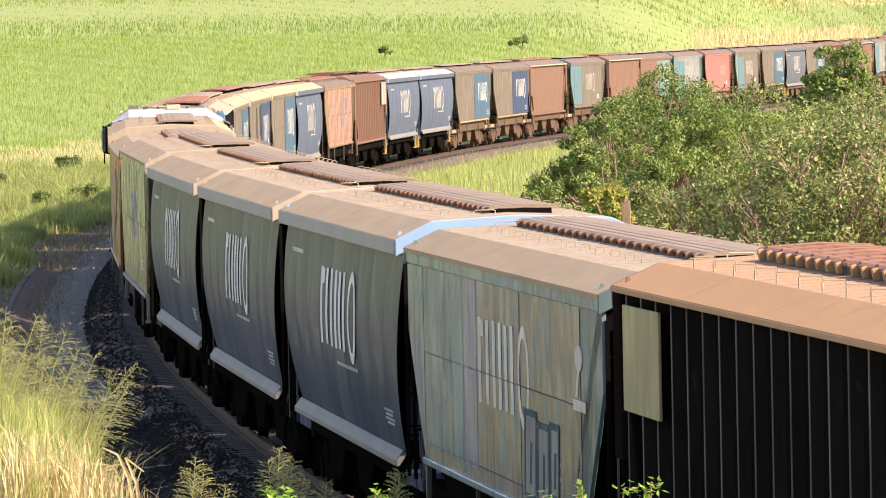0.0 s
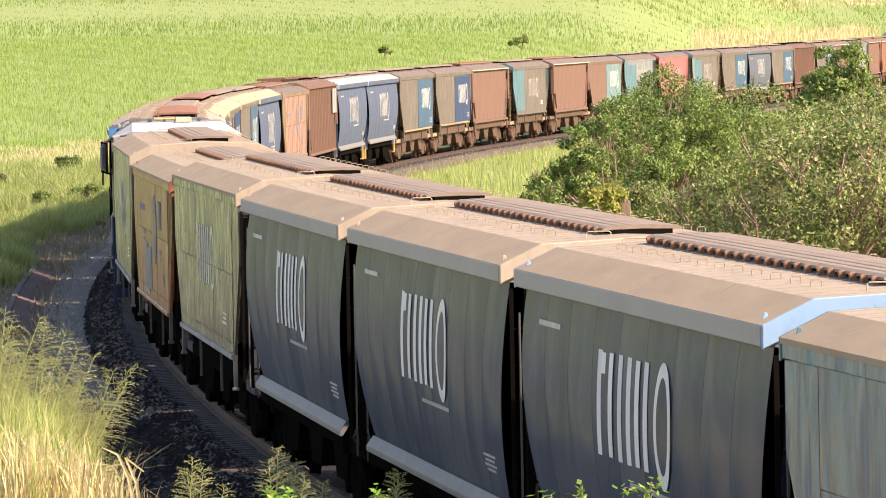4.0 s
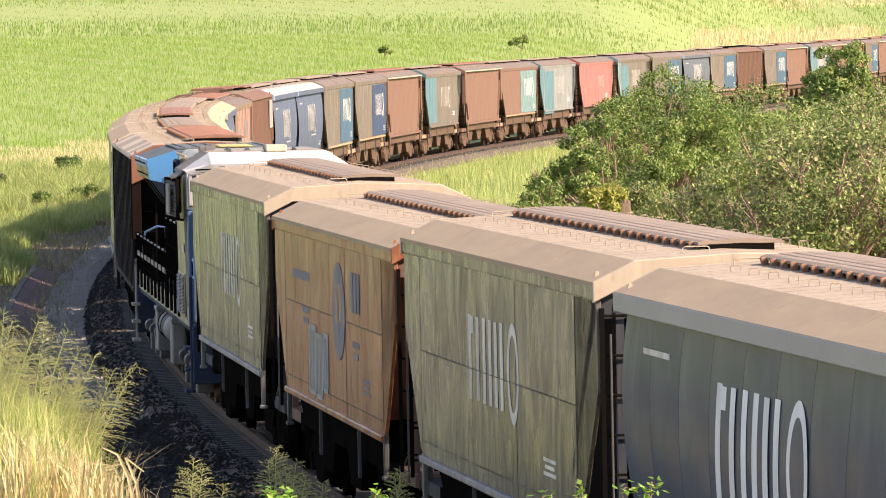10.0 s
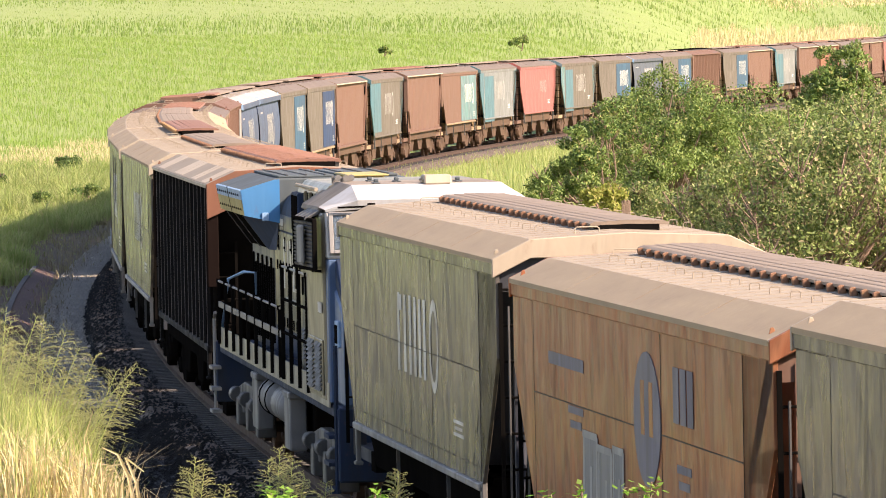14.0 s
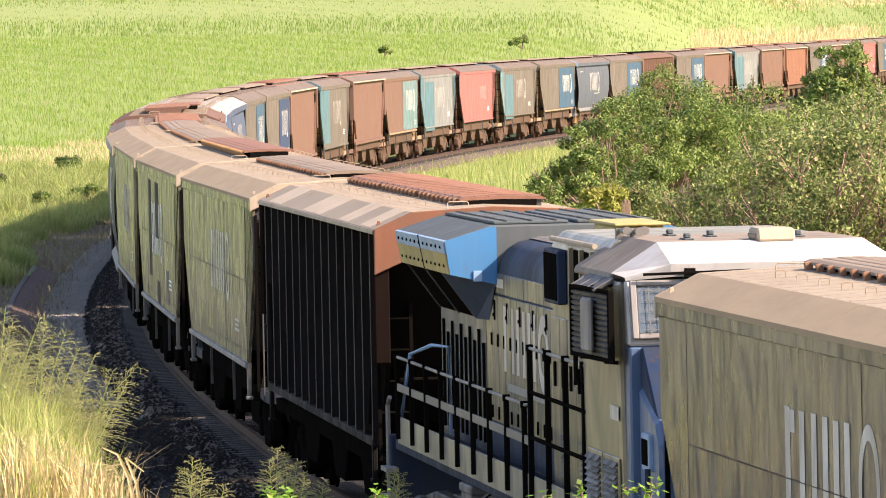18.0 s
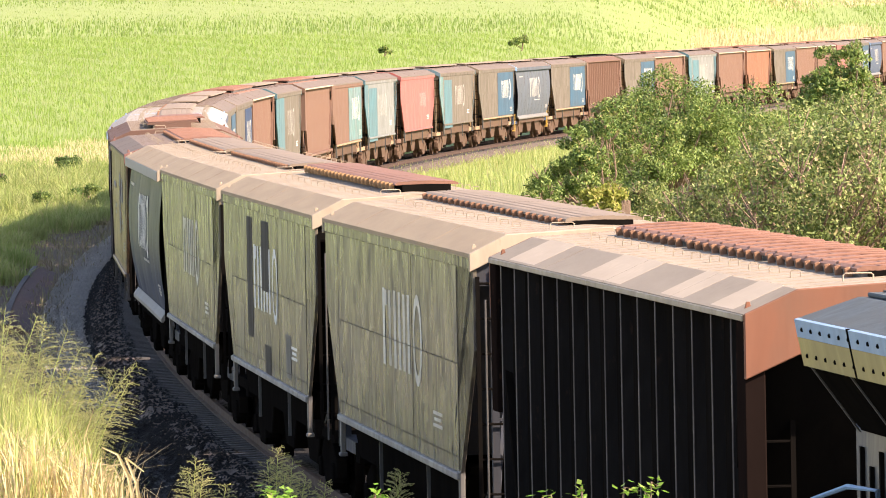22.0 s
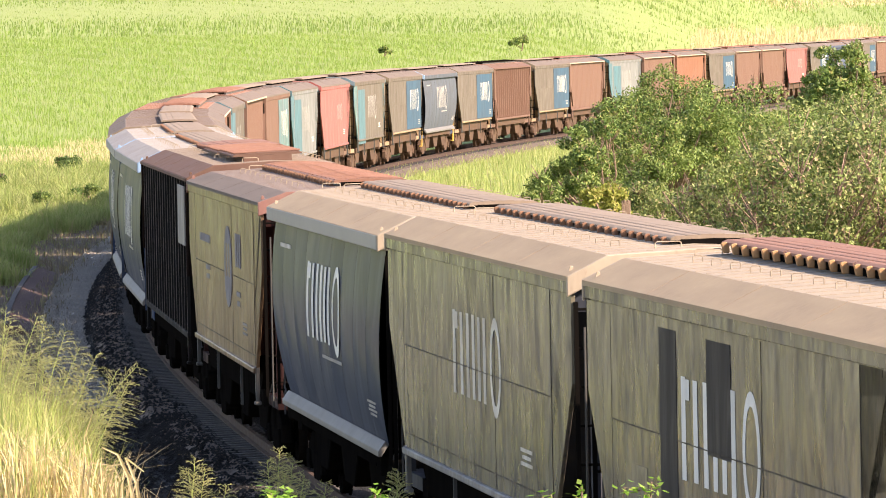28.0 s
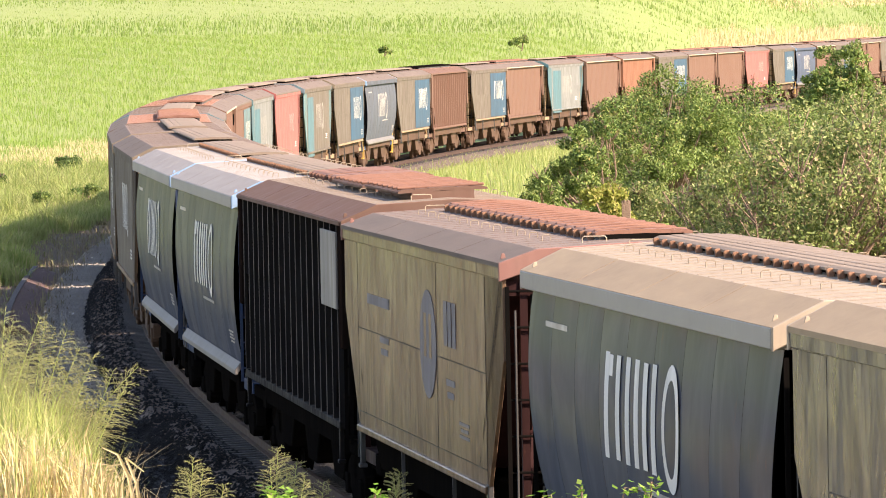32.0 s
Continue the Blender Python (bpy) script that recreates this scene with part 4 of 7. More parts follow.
def wagon_base(L, he, zc, we, wc, z0, inset, kind, c, near, hatch, roofmat):
    car = new("hopper_wagon")
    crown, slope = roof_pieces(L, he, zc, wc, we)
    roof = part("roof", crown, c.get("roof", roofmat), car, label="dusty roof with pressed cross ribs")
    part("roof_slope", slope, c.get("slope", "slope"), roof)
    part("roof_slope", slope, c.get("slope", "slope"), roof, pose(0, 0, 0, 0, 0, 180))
    for e in (1, -1):
        part("end_cap", end_cap_mesh(he, zc, wc, we, c.get("deep", 0.2)), c.get("cap", "trim"), car, pose(e * (L / 2), 0, 0, 0, 0, 0 if e > 0 else 180))
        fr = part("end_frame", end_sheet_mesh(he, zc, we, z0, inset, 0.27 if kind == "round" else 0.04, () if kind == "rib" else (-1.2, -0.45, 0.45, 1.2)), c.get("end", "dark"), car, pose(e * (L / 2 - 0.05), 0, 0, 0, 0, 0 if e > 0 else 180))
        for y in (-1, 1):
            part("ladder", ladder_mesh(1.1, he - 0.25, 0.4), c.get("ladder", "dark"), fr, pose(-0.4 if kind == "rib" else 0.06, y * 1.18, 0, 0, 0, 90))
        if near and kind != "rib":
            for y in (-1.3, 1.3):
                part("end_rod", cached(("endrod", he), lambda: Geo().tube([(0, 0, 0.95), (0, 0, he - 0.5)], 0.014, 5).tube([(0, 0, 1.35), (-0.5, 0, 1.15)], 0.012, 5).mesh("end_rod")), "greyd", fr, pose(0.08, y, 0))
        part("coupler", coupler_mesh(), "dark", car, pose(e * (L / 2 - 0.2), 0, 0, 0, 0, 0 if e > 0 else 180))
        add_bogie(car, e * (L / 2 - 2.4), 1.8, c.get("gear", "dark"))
    # default gear is the blackened steel, with underside shade in its colour
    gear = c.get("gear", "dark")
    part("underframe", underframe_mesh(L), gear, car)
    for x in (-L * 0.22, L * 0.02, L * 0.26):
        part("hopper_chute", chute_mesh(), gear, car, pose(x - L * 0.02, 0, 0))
    if hatch == "trough":
        n = 4
        l = L * 0.86 / n
        for i in range(n):
            add_hatch(car, l, 0.85, (i - (n - 1) / 2) * (l + 0.05) - L * 0.02, 0.2, zc + 0.04 + c.get("lift", 0.0), c.get("hatch", "hatch"), c.get("clamp", "clampdust"), near)
    elif hatch == "double":
        n = 3
        l = L * 0.84 / n
        for i in range(n):
            h = add_hatch(car, l, 1.05, (i - (n - 1) / 2) * (l + 0.12), 0.25, zc + 0.045 + c.get("lift", 0.0), c.get("hatch", "hatchrust"), c.get("clamp", "clampdust"), near)
            part("coaming", cached(("tallcoaming", round(l, 2)), lambda: Geo().box(-l / 2 + 0.03, l / 2 - 0.03, -0.49, 0.49, -0.14, 0.05).mesh("coaming", 0.01)), "greyd", h)
            for q in range(6):
                part("ridge", cached("ridge", lambda: Geo().prism([(-0.5, 0.07), (0, 0.095), (0.5, 0.07), (0.5, 0.1), (0, 0.13), (-0.5, 0.1)], "x", -0.05, 0.05).mesh("ridge", 0.01)), c.get("hatch", "hatchrust"), h, pose(-l / 2 + 0.3 + q * (l - 0.6) / 5, 0, 0))
    elif hatch == "high":
        for i in range(2):
            l = L * 0.27
            x = L * (0.31 - 0.29 * i)
            h = part("hatch_cover", hatch_mesh(l, 1.15), "brown", car, pose(x, -0.05, zc + 0.08 - 0.02 * i, 2), label="rusty brown hatch cover")
            part("coaming", coaming_mesh(l, 1.0), "brown", h, pose(0, 0, 0.0))
            for q in range(7):
                part("ridge", cached("hridge", lambda: Geo().box(-0.05, 0.05, -0.56, 0.56, 0.09, 0.125).mesh("ridge", 0.01)), "hatchrust", h, pose(-l / 2 + 0.3 + q * (l - 0.6) / 6, 0, 0))
        for i in range(2):
            add_hatch(car, L * 0.17, 1.2, -L * (0.2 + 0.19 * i), 0.2, zc + 0.06, "hatchrust", "hatchrust", near, 2)
    if near:
        for y in (-wc + 0.12, wc - 0.12):
            for i in range(12):
                part("roof_handle", staple_mesh() if c.get("staple") else loop_mesh(), c.get("loop", "roof"), car, pose(-L * 0.37 + i * L * 0.067, y * (1.0 if y > 0 else 1.05 if c.get("staple") else 0.72), zc + 0.03, 0, 0, 90))
        for e in (1, -1):
            part("grab_rail", cached("grab", lambda: Geo().tube([(0, -0.13, -0.02), (0, -0.13, 0.05), (0, -0.11, 0.065), (0, 0.11, 0.065), (0, 0.13, 0.05), (0, 0.13, -0.02)], 0.007, 6).mesh("grab_rail")), c.get("rail", "trim"), car, pose(e * (L / 2 - 0.7), -0.35, zc + 0.03))
            for y in (-we + 0.1, we - 0.1):
                part("lifting_lug", cached("lug", lambda: Geo().prism([(-0.03, 0), (0.03, 0), (0.015, 0.06), (-0.015, 0.06)], "x", -0.012, 0.012).mesh("lifting_lug", 0.004)), c.get("cap", "trim"), car, pose(e * (L / 2 - 0.35), y, he + 0.03))
    return car


def flat_wagon(L, c, near=False, he=3.905, zc=4.105, hatch="trough"):
    """A hopper wagon with flat pressed sides."""
    we, wc, z0, inset, zk = 1.47, 1.06, 1.45, 1.45, 2.85
    car = wagon_base(L, he, zc, we, wc, z0, inset, "flat", c, near, hatch, "roof")
    a = L / 2
    xs = a - 1.5
    for side in (-1, 1):
        key = "r" if side < 0 else "l"
        y = side * we

        def wall():
            return Geo().prism(side_outline(L - 0.02, z0 + 0.01, he - 0.02, inset, zk), "y", -0.02, 0.02).mesh("side_wall")
        tone = c.get("lbody", c["body"]) if side > 0 else c["body"]
        w = part("side_wall", cached(("flatwall", L, he), wall), tone, car, pose(0, side * (we - 0.06), 0))

        def field(zlo, zhi):
            def build():
                g = Geo()
                n = max(4, int(2 * xs / 0.46))
                lo = max(zlo, z0)
                dents = random.Random(int(L * 10 + zlo * 7))
                cols = 6
                for i in range(n):
                    deep = dents.uniform(0.003, 0.011)
                    for q in range(cols):
                        x = -xs + (i + q / cols) * 2 * xs / n
                        for k in range(4):
                            bow = deep * (0.6 + 0.4 * math.sin(k * 1.7 + i))
                            g.v.append((x, 0.0235 - bow * (0.5 - 0.5 * math.cos(2 * math.pi * q / cols)), lo + (zhi - lo) * k / 3))
                g.v += [(xs, 0.0235, lo + (zhi - lo) * k / 3) for k in range(4)]
                g.f = [(4 * i + k, 4 * i + k + 1, 4 * i + k + 5, 4 * i + k + 4) for i in range(n * cols) for k in range(3)]
                g.box(-xs, xs, -0.01, 0.011, zlo, zhi)
                return g.mesh("panel", smooth=True)
            return cached(("field", L, zlo, zhi), build)
        turn = 0 if side > 0 else 180
        cols = c.get(key, (tone, tone))
        up = part("panel", field(2.66, he - 0.18), cols[0], w, pose(0, 0, 0, 0, 0, turn))
        lo = part("panel", field(z0, 2.645), cols[-1], w, pose(0, 0, 0, 0, 0, turn))
        for e in (1, -1):
            tri = cached(("gusset", L, he), lambda: Geo().prism([(0.01, he - 0.18), (1.5, he - 0.18), (1.5, zk), (1.5 - inset * 0.98, z0), (0.01, z0)], "y", -0.02, 0.024).mesh("gusset_panel", 0.004))
            p = part("gusset_panel", tri, c.get("gusset", tone), w, pose(e * xs, 0, 0, 0, 0, 0 if e > 0 else 180))
            part("corner_leg", foot_mesh(z0), "sillgrey" if c.get("sill") == "skirt" else "greyd", w, pose(e * (a - inset - 0.05), 0, 0))
        part("fascia", cached(("fascia", L, he), lambda: Geo().box(-L / 2, L / 2, -0.035, 0.035, he - 0.17, he - 0.01).mesh("fascia", 0.006)), c.get("fascia", tone), w, pose(0, side * 0.012, 0))
        part("side_sill", sill_mesh(L, inset, z0, 0.08), c.get("sill", c["body"]), w, pose(0, side * 0.015, 0))
        for x in (-L * 0.12, L * 0.2):
            part("sill_post", cached("sillpost", lambda: Geo().box(-0.02, 0.02, -0.02, 0.02, 0.75, 1.38).mesh("sill_post")), "greyd", w, pose(x, 0, 0))

        if near:
            for x in (-xs, xs, -xs * 0.30 * side):
                part("seam", bar_mesh(0.011, he - 0.2 - z0), "seam", w, pose(x, side * 0.024, (he - 0.2 + z0) / 2 + 0.01))
            for z in (2.652, z0 + 0.17):
                part("seam", bar_mesh(2 * xs, 0.011), "seam", w, pose(0, side * 0.025, z))

        def yf(z):
            return 0.026
        if c.get("bluepanel") and side > 0:
            pw = L * 0.44
            part("blue_field", bar_mesh(pw, he - 0.26 - z0), c["bluepanel"], w, pose(-L * 0.5 + 0.75 + pw / 2, 0.036, (he - 0.18 + z0) / 2), label="large blue painted field")
            company_mark(w, side, -L * 0.25, 2.82, 0.9, lambda z: 0.042, "markfaint")
            small_print(w, side, -L * 0.38, 1.85, 0.9, 3, lambda z: 0.042, "markdim")
        elif c.get("mark", True):
            company_mark(w, side, L * (c.get("mx", 0.09) - 0.06) * (1 if side < 0 else -1), 2.78, c.get("ms", 0.92), yf, c.get("markmat", "mark") if side < 0 else "markdim")
        if c.get("oval"):
            fwd = -side
            ox = L * 0.07
            part("painted_disc", disc_mesh(0.8, 0.62), "markb", w, pose(fwd * ox, side * 0.027, 2.75))
            part("painted_bar", bar_mesh(0.22, 0.5), c["body"], w, pose(fwd * (ox - 0.25), side * 0.031, 2.85))
            part("painted_bar", bar_mesh(0.22, 0.5), c["body"], w, pose(fwd * (ox + 0.25), side * 0.031, 2.85))
            for q in range(3):
                part("painted_bar", bar_mesh(0.32, 0.5), "markb", w, pose(fwd * (ox + 1.7 + 0.4 * q), side * 0.027, 3.05))
            small_print(w, side, fwd * (ox + 2.1), 2.4, 0.8, 2, yf, "markb", 0.12)
            small_print(w, side, -fwd * L * 0.26, 3.05, 2.4, 1, yf, "markb", 0.2)
            small_print(w, side, -fwd * L * 0.22, 2.6, 1.0, 2, yf, "markb", 0.12)
        small_print(w, side, side * -L * 0.28, 2.0, 0.9, 3, yf, c.get("markmat", "mark"), 0.06)
        if c.get("scrawl") and side < 0:
            sx, fill, line = c["scrawl"]
            for dx, dz, ww, hh in ((0, 0, 0.85, 0.86), (0.95, -0.06, 0.8, 0.8), (1.8, 0.02, 0.6, 0.72)):
                gx0, gz0 = sx * L + dx, 1.98 + dz
                part("paint_blob", bar_mesh(ww, hh, 0.1), fill, w, pose(gx0, -0.0275, gz0))
                for bx, bz, bw, bh in ((-ww / 2, 0, 0.11, hh), (ww / 2, 0.02, 0.11, hh * 0.95), (0, hh / 2, ww + 0.1, 0.07), (-0.02, -hh / 2, ww * 0.9, 0.06), (0.03, -0.08, 0.13, hh * 0.5)):
                    part("paint_stroke", bar_mesh(bw, bh, 0.08 if bh > bw else 0.0), line, w, pose(gx0 + bx, -0.031, gz0 + bz))
        if c.get("badge") and side < 0:
            part("painted_disc", disc_mesh(0.24, 0.13), "markfaint", w, pose(0.40 * L, -0.027, 3.12))
            part("painted_bar", bar_mesh(0.14, 0.36, 0.2), "markfaint", w, pose(0.395 * L, -0.027, 2.92))
            small_print(w, side, 0.40 * L, 2.66, 0.85, 1, yf, "markfaint", 0.17)
        for x, z, ww, hh, mm in c.get("patch", ()):
            part("paint_patch", bar_mesh(ww, hh), mm, w, pose(x * L * -side, side * 0.025, z))
    return car


def bulge_y(z):
    """Half width of the curved side at height z."""
    return 1.475 - (0.075 if z > 2.6 else 0.10) * (z - 2.6) ** 2


def bulge_half(L, z):
    """Half length of the curved side at height z: drawn in towards the foot."""
    t = max(0.0, min(1.0, (z - 1.27) / (3.75 - 1.27)))
    return L / 2 - 0.05 - 0.95 * (1 - t) ** 2.0


def round_wagon(L, c, near=False, he=3.87, zc=4.08):
    """A hopper wagon with bulging sides under a deep eaves ledge."""
    we, wc, z0, inset = 1.50, 1.06, 1.27, 0.85
    car = wagon_base(L, he, zc, we, wc, z0, inset, "round", c, near, "trough", "roof")
    npan = 9
    for side in (-1, 1):
        def core():
            g = Geo()
            rows = [z0 + (he - 0.20 - z0) * i / 8 for i in range(9)]
            for i in range(8):
                za, zb = rows[i], rows[i + 1]
                ha, hb = bulge_half(L, za) - 0.02, bulge_half(L, zb) - 0.02
                g.quad((-ha, bulge_y(za) - 0.03, za), (ha, bulge_y(za) - 0.03, za), (hb, bulge_y(zb) - 0.03, zb), (-hb, bulge_y(zb) - 0.03, zb))
            return g.mesh("side_wall", smooth=True)
        turn = 0 if side > 0 else 180
        w = part("side_wall", cached(("core", L), core), "dark", car, pose(0, 0, 0, 0, 0, turn))
        for k in range(npan):
            def panel(k=k):
                g = Geo()
                rows, cols = 12, 4
                f0, f1 = -1 + 2 * k / npan, -1 + 2 * (k + 1) / npan
                for i in range(rows + 1):
                    z = z0 + (he - 0.17 - z0) * i / rows
                    h = bulge_half(L, z)
                    for j in range(cols + 1):
                        f = f0 + (f1 - f0) * j / cols
                        edge = 0.006 / max(h, 1)
                        f = min(max(f, f0 + edge), f1 - edge)
                        g.v.append((f * h, bulge_y(z) + 0.010 * (1 - (2 * j / cols - 1) ** 2) - (0.006 if j in (0, cols) else 0), z))
                for i in range(rows):
                    for j in range(cols):
                        q = i * (cols + 1) + j
                        g.f.append((q, q + 1, q + cols + 2, q + cols + 1))
                return g.mesh("panel", smooth=True)
            part("panel", cached(("roundpanel", L, k), panel), c["body"] if side < 0 else c.get("l", "clean"), w)
        part("eaves_ledge", cached(("ledge", L, he), lambda: Geo().prism([(1.14, he - 0.20), (we + 0.01, he - 0.18), (we + 0.01, he - 0.005), (1.14, he - 0.005)], "x", -L / 2, L / 2).mesh("eaves_ledge", 0.008)), c.get("ledge", "ledge") if side < 0 else c.get("l", "clean"), w, label="pale steel eaves ledge" if side < 0 else "blue steel eaves ledge")
        part("skirt", cached(("skirt", L), lambda: Geo().prism([(bulge_y(1.34) + 0.022, 1.345), (1.43, 1.22), (1.43, 1.15), (1.39, 1.15), (1.29, 1.30)], "x", -bulge_half(L, 1.27), bulge_half(L, 1.27)).mesh("skirt", 0.008)), c.get("skirt", "sillgrey"), w, label="grey sloping skirt plate")

        def yf(z):
            return bulge_y(z) + 0.0115

        s = 1
        mx = -L * 0.03 if side > 0 else -L * 0.02
        for e in (1, -1) if side > 0 else ():
            part("step_post", cached("steppost", lambda: Geo().box(-0.06, 0.06, -0.04, 0.04, 0.55, 1.45).box(-0.2, 0.2, -0.1, 0.02, 0.55, 0.6).mesh("step_post", 0.01)), "yellow", w, pose(e * (L / 2 - 0.35), 1.25, 0))
        company_mark(w, 1, mx, 2.78, 1.0, yf, "mark" if side < 0 else "markdim")
        small_print(w, 1, L * 0.36, 3.38, 1.5, 1, yf, "markfaint" if side < 0 else "markdim", h=0.09)
        small_print(w, 1, mx - 0.9, 2.1, 2.6, 1, yf, "markdim", h=0.07)
        small_print(w, 1, -L * 0.38, 1.78, 1.0, 4, yf, "markdim", h=0.045)
    return car


def rib_wagon(L, c, near=False, he=3.92, zc=4.12, hatch="double", nrib=17, deep=0.10):
    """A hopper wagon with upright outside ribs."""
    we, wc, z0, inset, zk = 1.46, 1.0, 1.35, 0.7, 2.3
    car = wagon_base(L, he, zc, we, wc, z0, inset, "rib", c, near, hatch, "roofrust")
    if c.get("roofpatch"):
        for x, l in ((-0.36, 1.9), (-0.02, 2.6), (0.25, 1.3), (0.42, 1.2)):
            p0, p1 = (-we + 0.03, he + 0.008), (-wc + 0.01, zc + 0.002)
            part("roof_patch", Geo().prism([p0, p1, (p1[0], p1[1] + 0.006), (p0[0], p0[1] + 0.006)], "x", x * L - l / 2, x * L + l / 2).mesh("roof_patch"), "creamroof", car)
    for side in (-1, 1):
        turn = 0 if side > 0 else 180
        w = part("side_wall", cached(("ribwall", L, he), lambda: Geo().prism(side_outline(L - 0.02, z0, he - 0.03, inset, zk), "y", -0.03, 0.03).mesh("side_wall")), c["body"] if side < 0 else c.get("lbody", c["body"]), car, pose(0, side * (we - 0.15), 0, 0, 0, turn))
        ribm = c.get("rib", c["body"]) if side < 0 else c.get("lbody", c.get("rib", c["body"]))
        for i in range(nrib):
            x = -L / 2 + 0.75 + i * (L - 1.5) / (nrib - 1)
            part("rib", cached(("rib", he, deep), lambda: Geo().prism([(-0.06, 0.03), (0.06, 0.03), (0.03, 0.03 + deep), (-0.03, 0.03 + deep)], "z", z0 - 0.02, he - 0.05).mesh("rib")), ribm, w, pose(x, 0, 0))
            # thin pale strip on each black rib: a highlight put into the colour
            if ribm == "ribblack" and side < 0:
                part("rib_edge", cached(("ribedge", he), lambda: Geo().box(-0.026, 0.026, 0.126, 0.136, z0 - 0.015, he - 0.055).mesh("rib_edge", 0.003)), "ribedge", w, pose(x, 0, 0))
        for e in (1, -1):
            part("corner_post", cached(("cpost", he, zk), lambda: Geo().box(-0.4, 0.0, -0.03, 0.15, zk, he - 0.03).mesh("corner_post", 0.01)), "cornerbrown" if ribm == "ribblack" else ribm, w, pose(e * (L / 2) + (0.4 if e < 0 else 0), 0, 0))
            part("corner_leg", foot_mesh(z0), ribm, w, pose(e * (L / 2 - inset - 0.2), 0.1, 0))
        part("side_sill", sill_mesh(L, inset, z0, 0.10), ribm, w, pose(0, 0.09, 0))
        part("eaves_trim", cached(("etrim", L, he), lambda: Geo().box(-L / 2, L / 2, -0.02, 0.17, he - 0.06, he - 0.008).mesh("eaves_trim", 0.006)), c.get("fascia", "trim"), w)
        if c.get("plate"):
            # plate near the wagon's tail on the right wall, and to match on the left
            x = L / 2 - 1.7
            x = x * c.get("platex", 1)
            part("blank_panel", cached("platepanel", lambda: Geo().box(-1.05, 1.05, 0.13, 0.16, 2.78, 3.76).mesh("plate_panel", 0.006)), c["plate"], w, pose(x, 0, 0), label="pale blank painted panel")
    return car


def locomotive(L=21.9):
    """A long-hood diesel: radiator wings over the tail, engine hood with narrow doors, wide cabinet and cab, short nose."""
    car = new("diesel_locomotive")
    a = L / 2
    part("underframe", Geo().box(-a + 0.5, a - 0.4, -1.36, 1.36, 1.32, 1.50).box(-a + 0.4, -a + 0.62, -1.42, 1.42, 0.55, 1.5).box(a - 0.6, a - 0.35, -1.42, 1.42, 0.55, 1.5).mesh("loco_frame", 0.02), "locoblue", car, label="grimy blue frame and walkway")
    # long hood with rounded shoulders
    shoulder = [(0.86, 3.62), (0.83, 3.76), (0.76, 3.87), (0.64, 3.95), (0.4, 3.99)]
    outline = [(0.86, 1.5)] + shoulder + [(-y, z) for y, z in reversed(shoulder)] + [(-0.86, 1.5)]
    hood = part("long_hood", Geo().prism(outline, "x", -9.6, 3.0).mesh("long_hood", smooth=True), "hoodblue", car, label="grimy glossy blue engine hood with doors")
    part("hood_top", Geo().prism([(-0.5, 3.985), (-0.4, 4.005), (0.4, 4.005), (0.5, 3.985)], "x", -4.3, 2.9).mesh("hood_top"), "locoroof", hood)
    r = random.Random(8)
    for side in (-1, 1):
        turn = 0 if side > 0 else 180
        y = side * 0.86
        # narrow engine doors, upper panels and latches
        for i in range(15):
            x = -5.05 + i * 0.535
            tone = ("locoyel", "locoyel", "locograde")[r.randrange(3)]
            d = part("hood_door", cached("hooddoor", lambda: Geo().box(-0.255, 0.255, 0, 0.022, 1.56, 3.36).mesh("hood_door", 0.008)), tone, hood, pose(x, y, 0, 0, 0, turn))
            if i % 2:
                part("door_latch", cached("latch", lambda: Geo().box(-0.035, 0.035, 0, 0.035, 3.08, 3.30).box(-0.02, 0.02, 0, 0.05, 3.12, 3.16).mesh("door_latch", 0.005)), "dark", d)
            for z in (2.05, 2.86):
                part("door_hinge", cached(("hinge", z), lambda z=z: Geo().tube([(-0.258, 0.028, z - 0.07), (-0.258, 0.028, z + 0.07)], 0.016, 5).mesh("door_hinge")), "dark", d)
        for i in range(5):
            part("upper_panel", cached("upperpanel", lambda: Geo().box(-0.78, 0.78, 0, 0.02, 3.38, 3.61).mesh("upper_panel", 0.006)), "locoyel", hood, pose(-4.5 + i * 1.6, y, 0, 0, 0, turn))
        # louvred tail section
        part("tail_panel", Geo().box(-9.5, -5.35, -0.011, 0.011, 1.56, 3.06).mesh("tail_panel"), "hoodgrey", hood, pose(0, side * 0.871, 0))
        for i in range(10):
            top = 2.92 - 0.14 * (i % 2)
            part("louvre", cached(("louvre", i % 2), lambda: Geo().box(-0.075, 0.075, 0, 0.012, 1.66, top).box(-0.09, -0.075, 0, 0.03, 1.66, top).mesh("louvre")), "dark", hood, pose(-9.22 + i * 0.41, side * 0.884, 0, 0, 0, turn))
        part("tail_stripe", Geo().box(-5.3, 2.2, 0, 0.006, 1.58, 1.95).mesh("tail_stripe"), "hoodblue", hood, pose(0, side * 0.883, 0) if side > 0 else pose(-3.1, side * 0.883, 0, 0, 0, 180))
        # the operator's mark
        for dx, h, dz in ((0.0, 0.72, 0.0), (0.17, 0.16, 0.27), (0.62, 0.72, 0), (1.02, 0.72, 0), (1.5, 0.72, 0), (1.9, 0.72, 0), (2.3, 0.72, 0)):
            part("painted_bar", bar_mesh(0.2, h), "markfaint", hood, pose(-side * (dx * 1.05 - 1.65) - 2.0, side * 0.885, 2.9 + dz))
        part("painted_ring", ring_mesh(0.40, 0.42, 0.15), "markfaint", hood, pose(-side * 1.5 - 2.0, side * 0.886, 2.86))
        small_print(hood, side, -side * 0.1 - 2.0, 2.38, 3.2, 1, lambda z: 0.885, "markdim", 0.14)
        small_print(hood, side, -4.1, 3.5, 0.7, 1, lambda z: 0.884, "markfaint", 0.16)
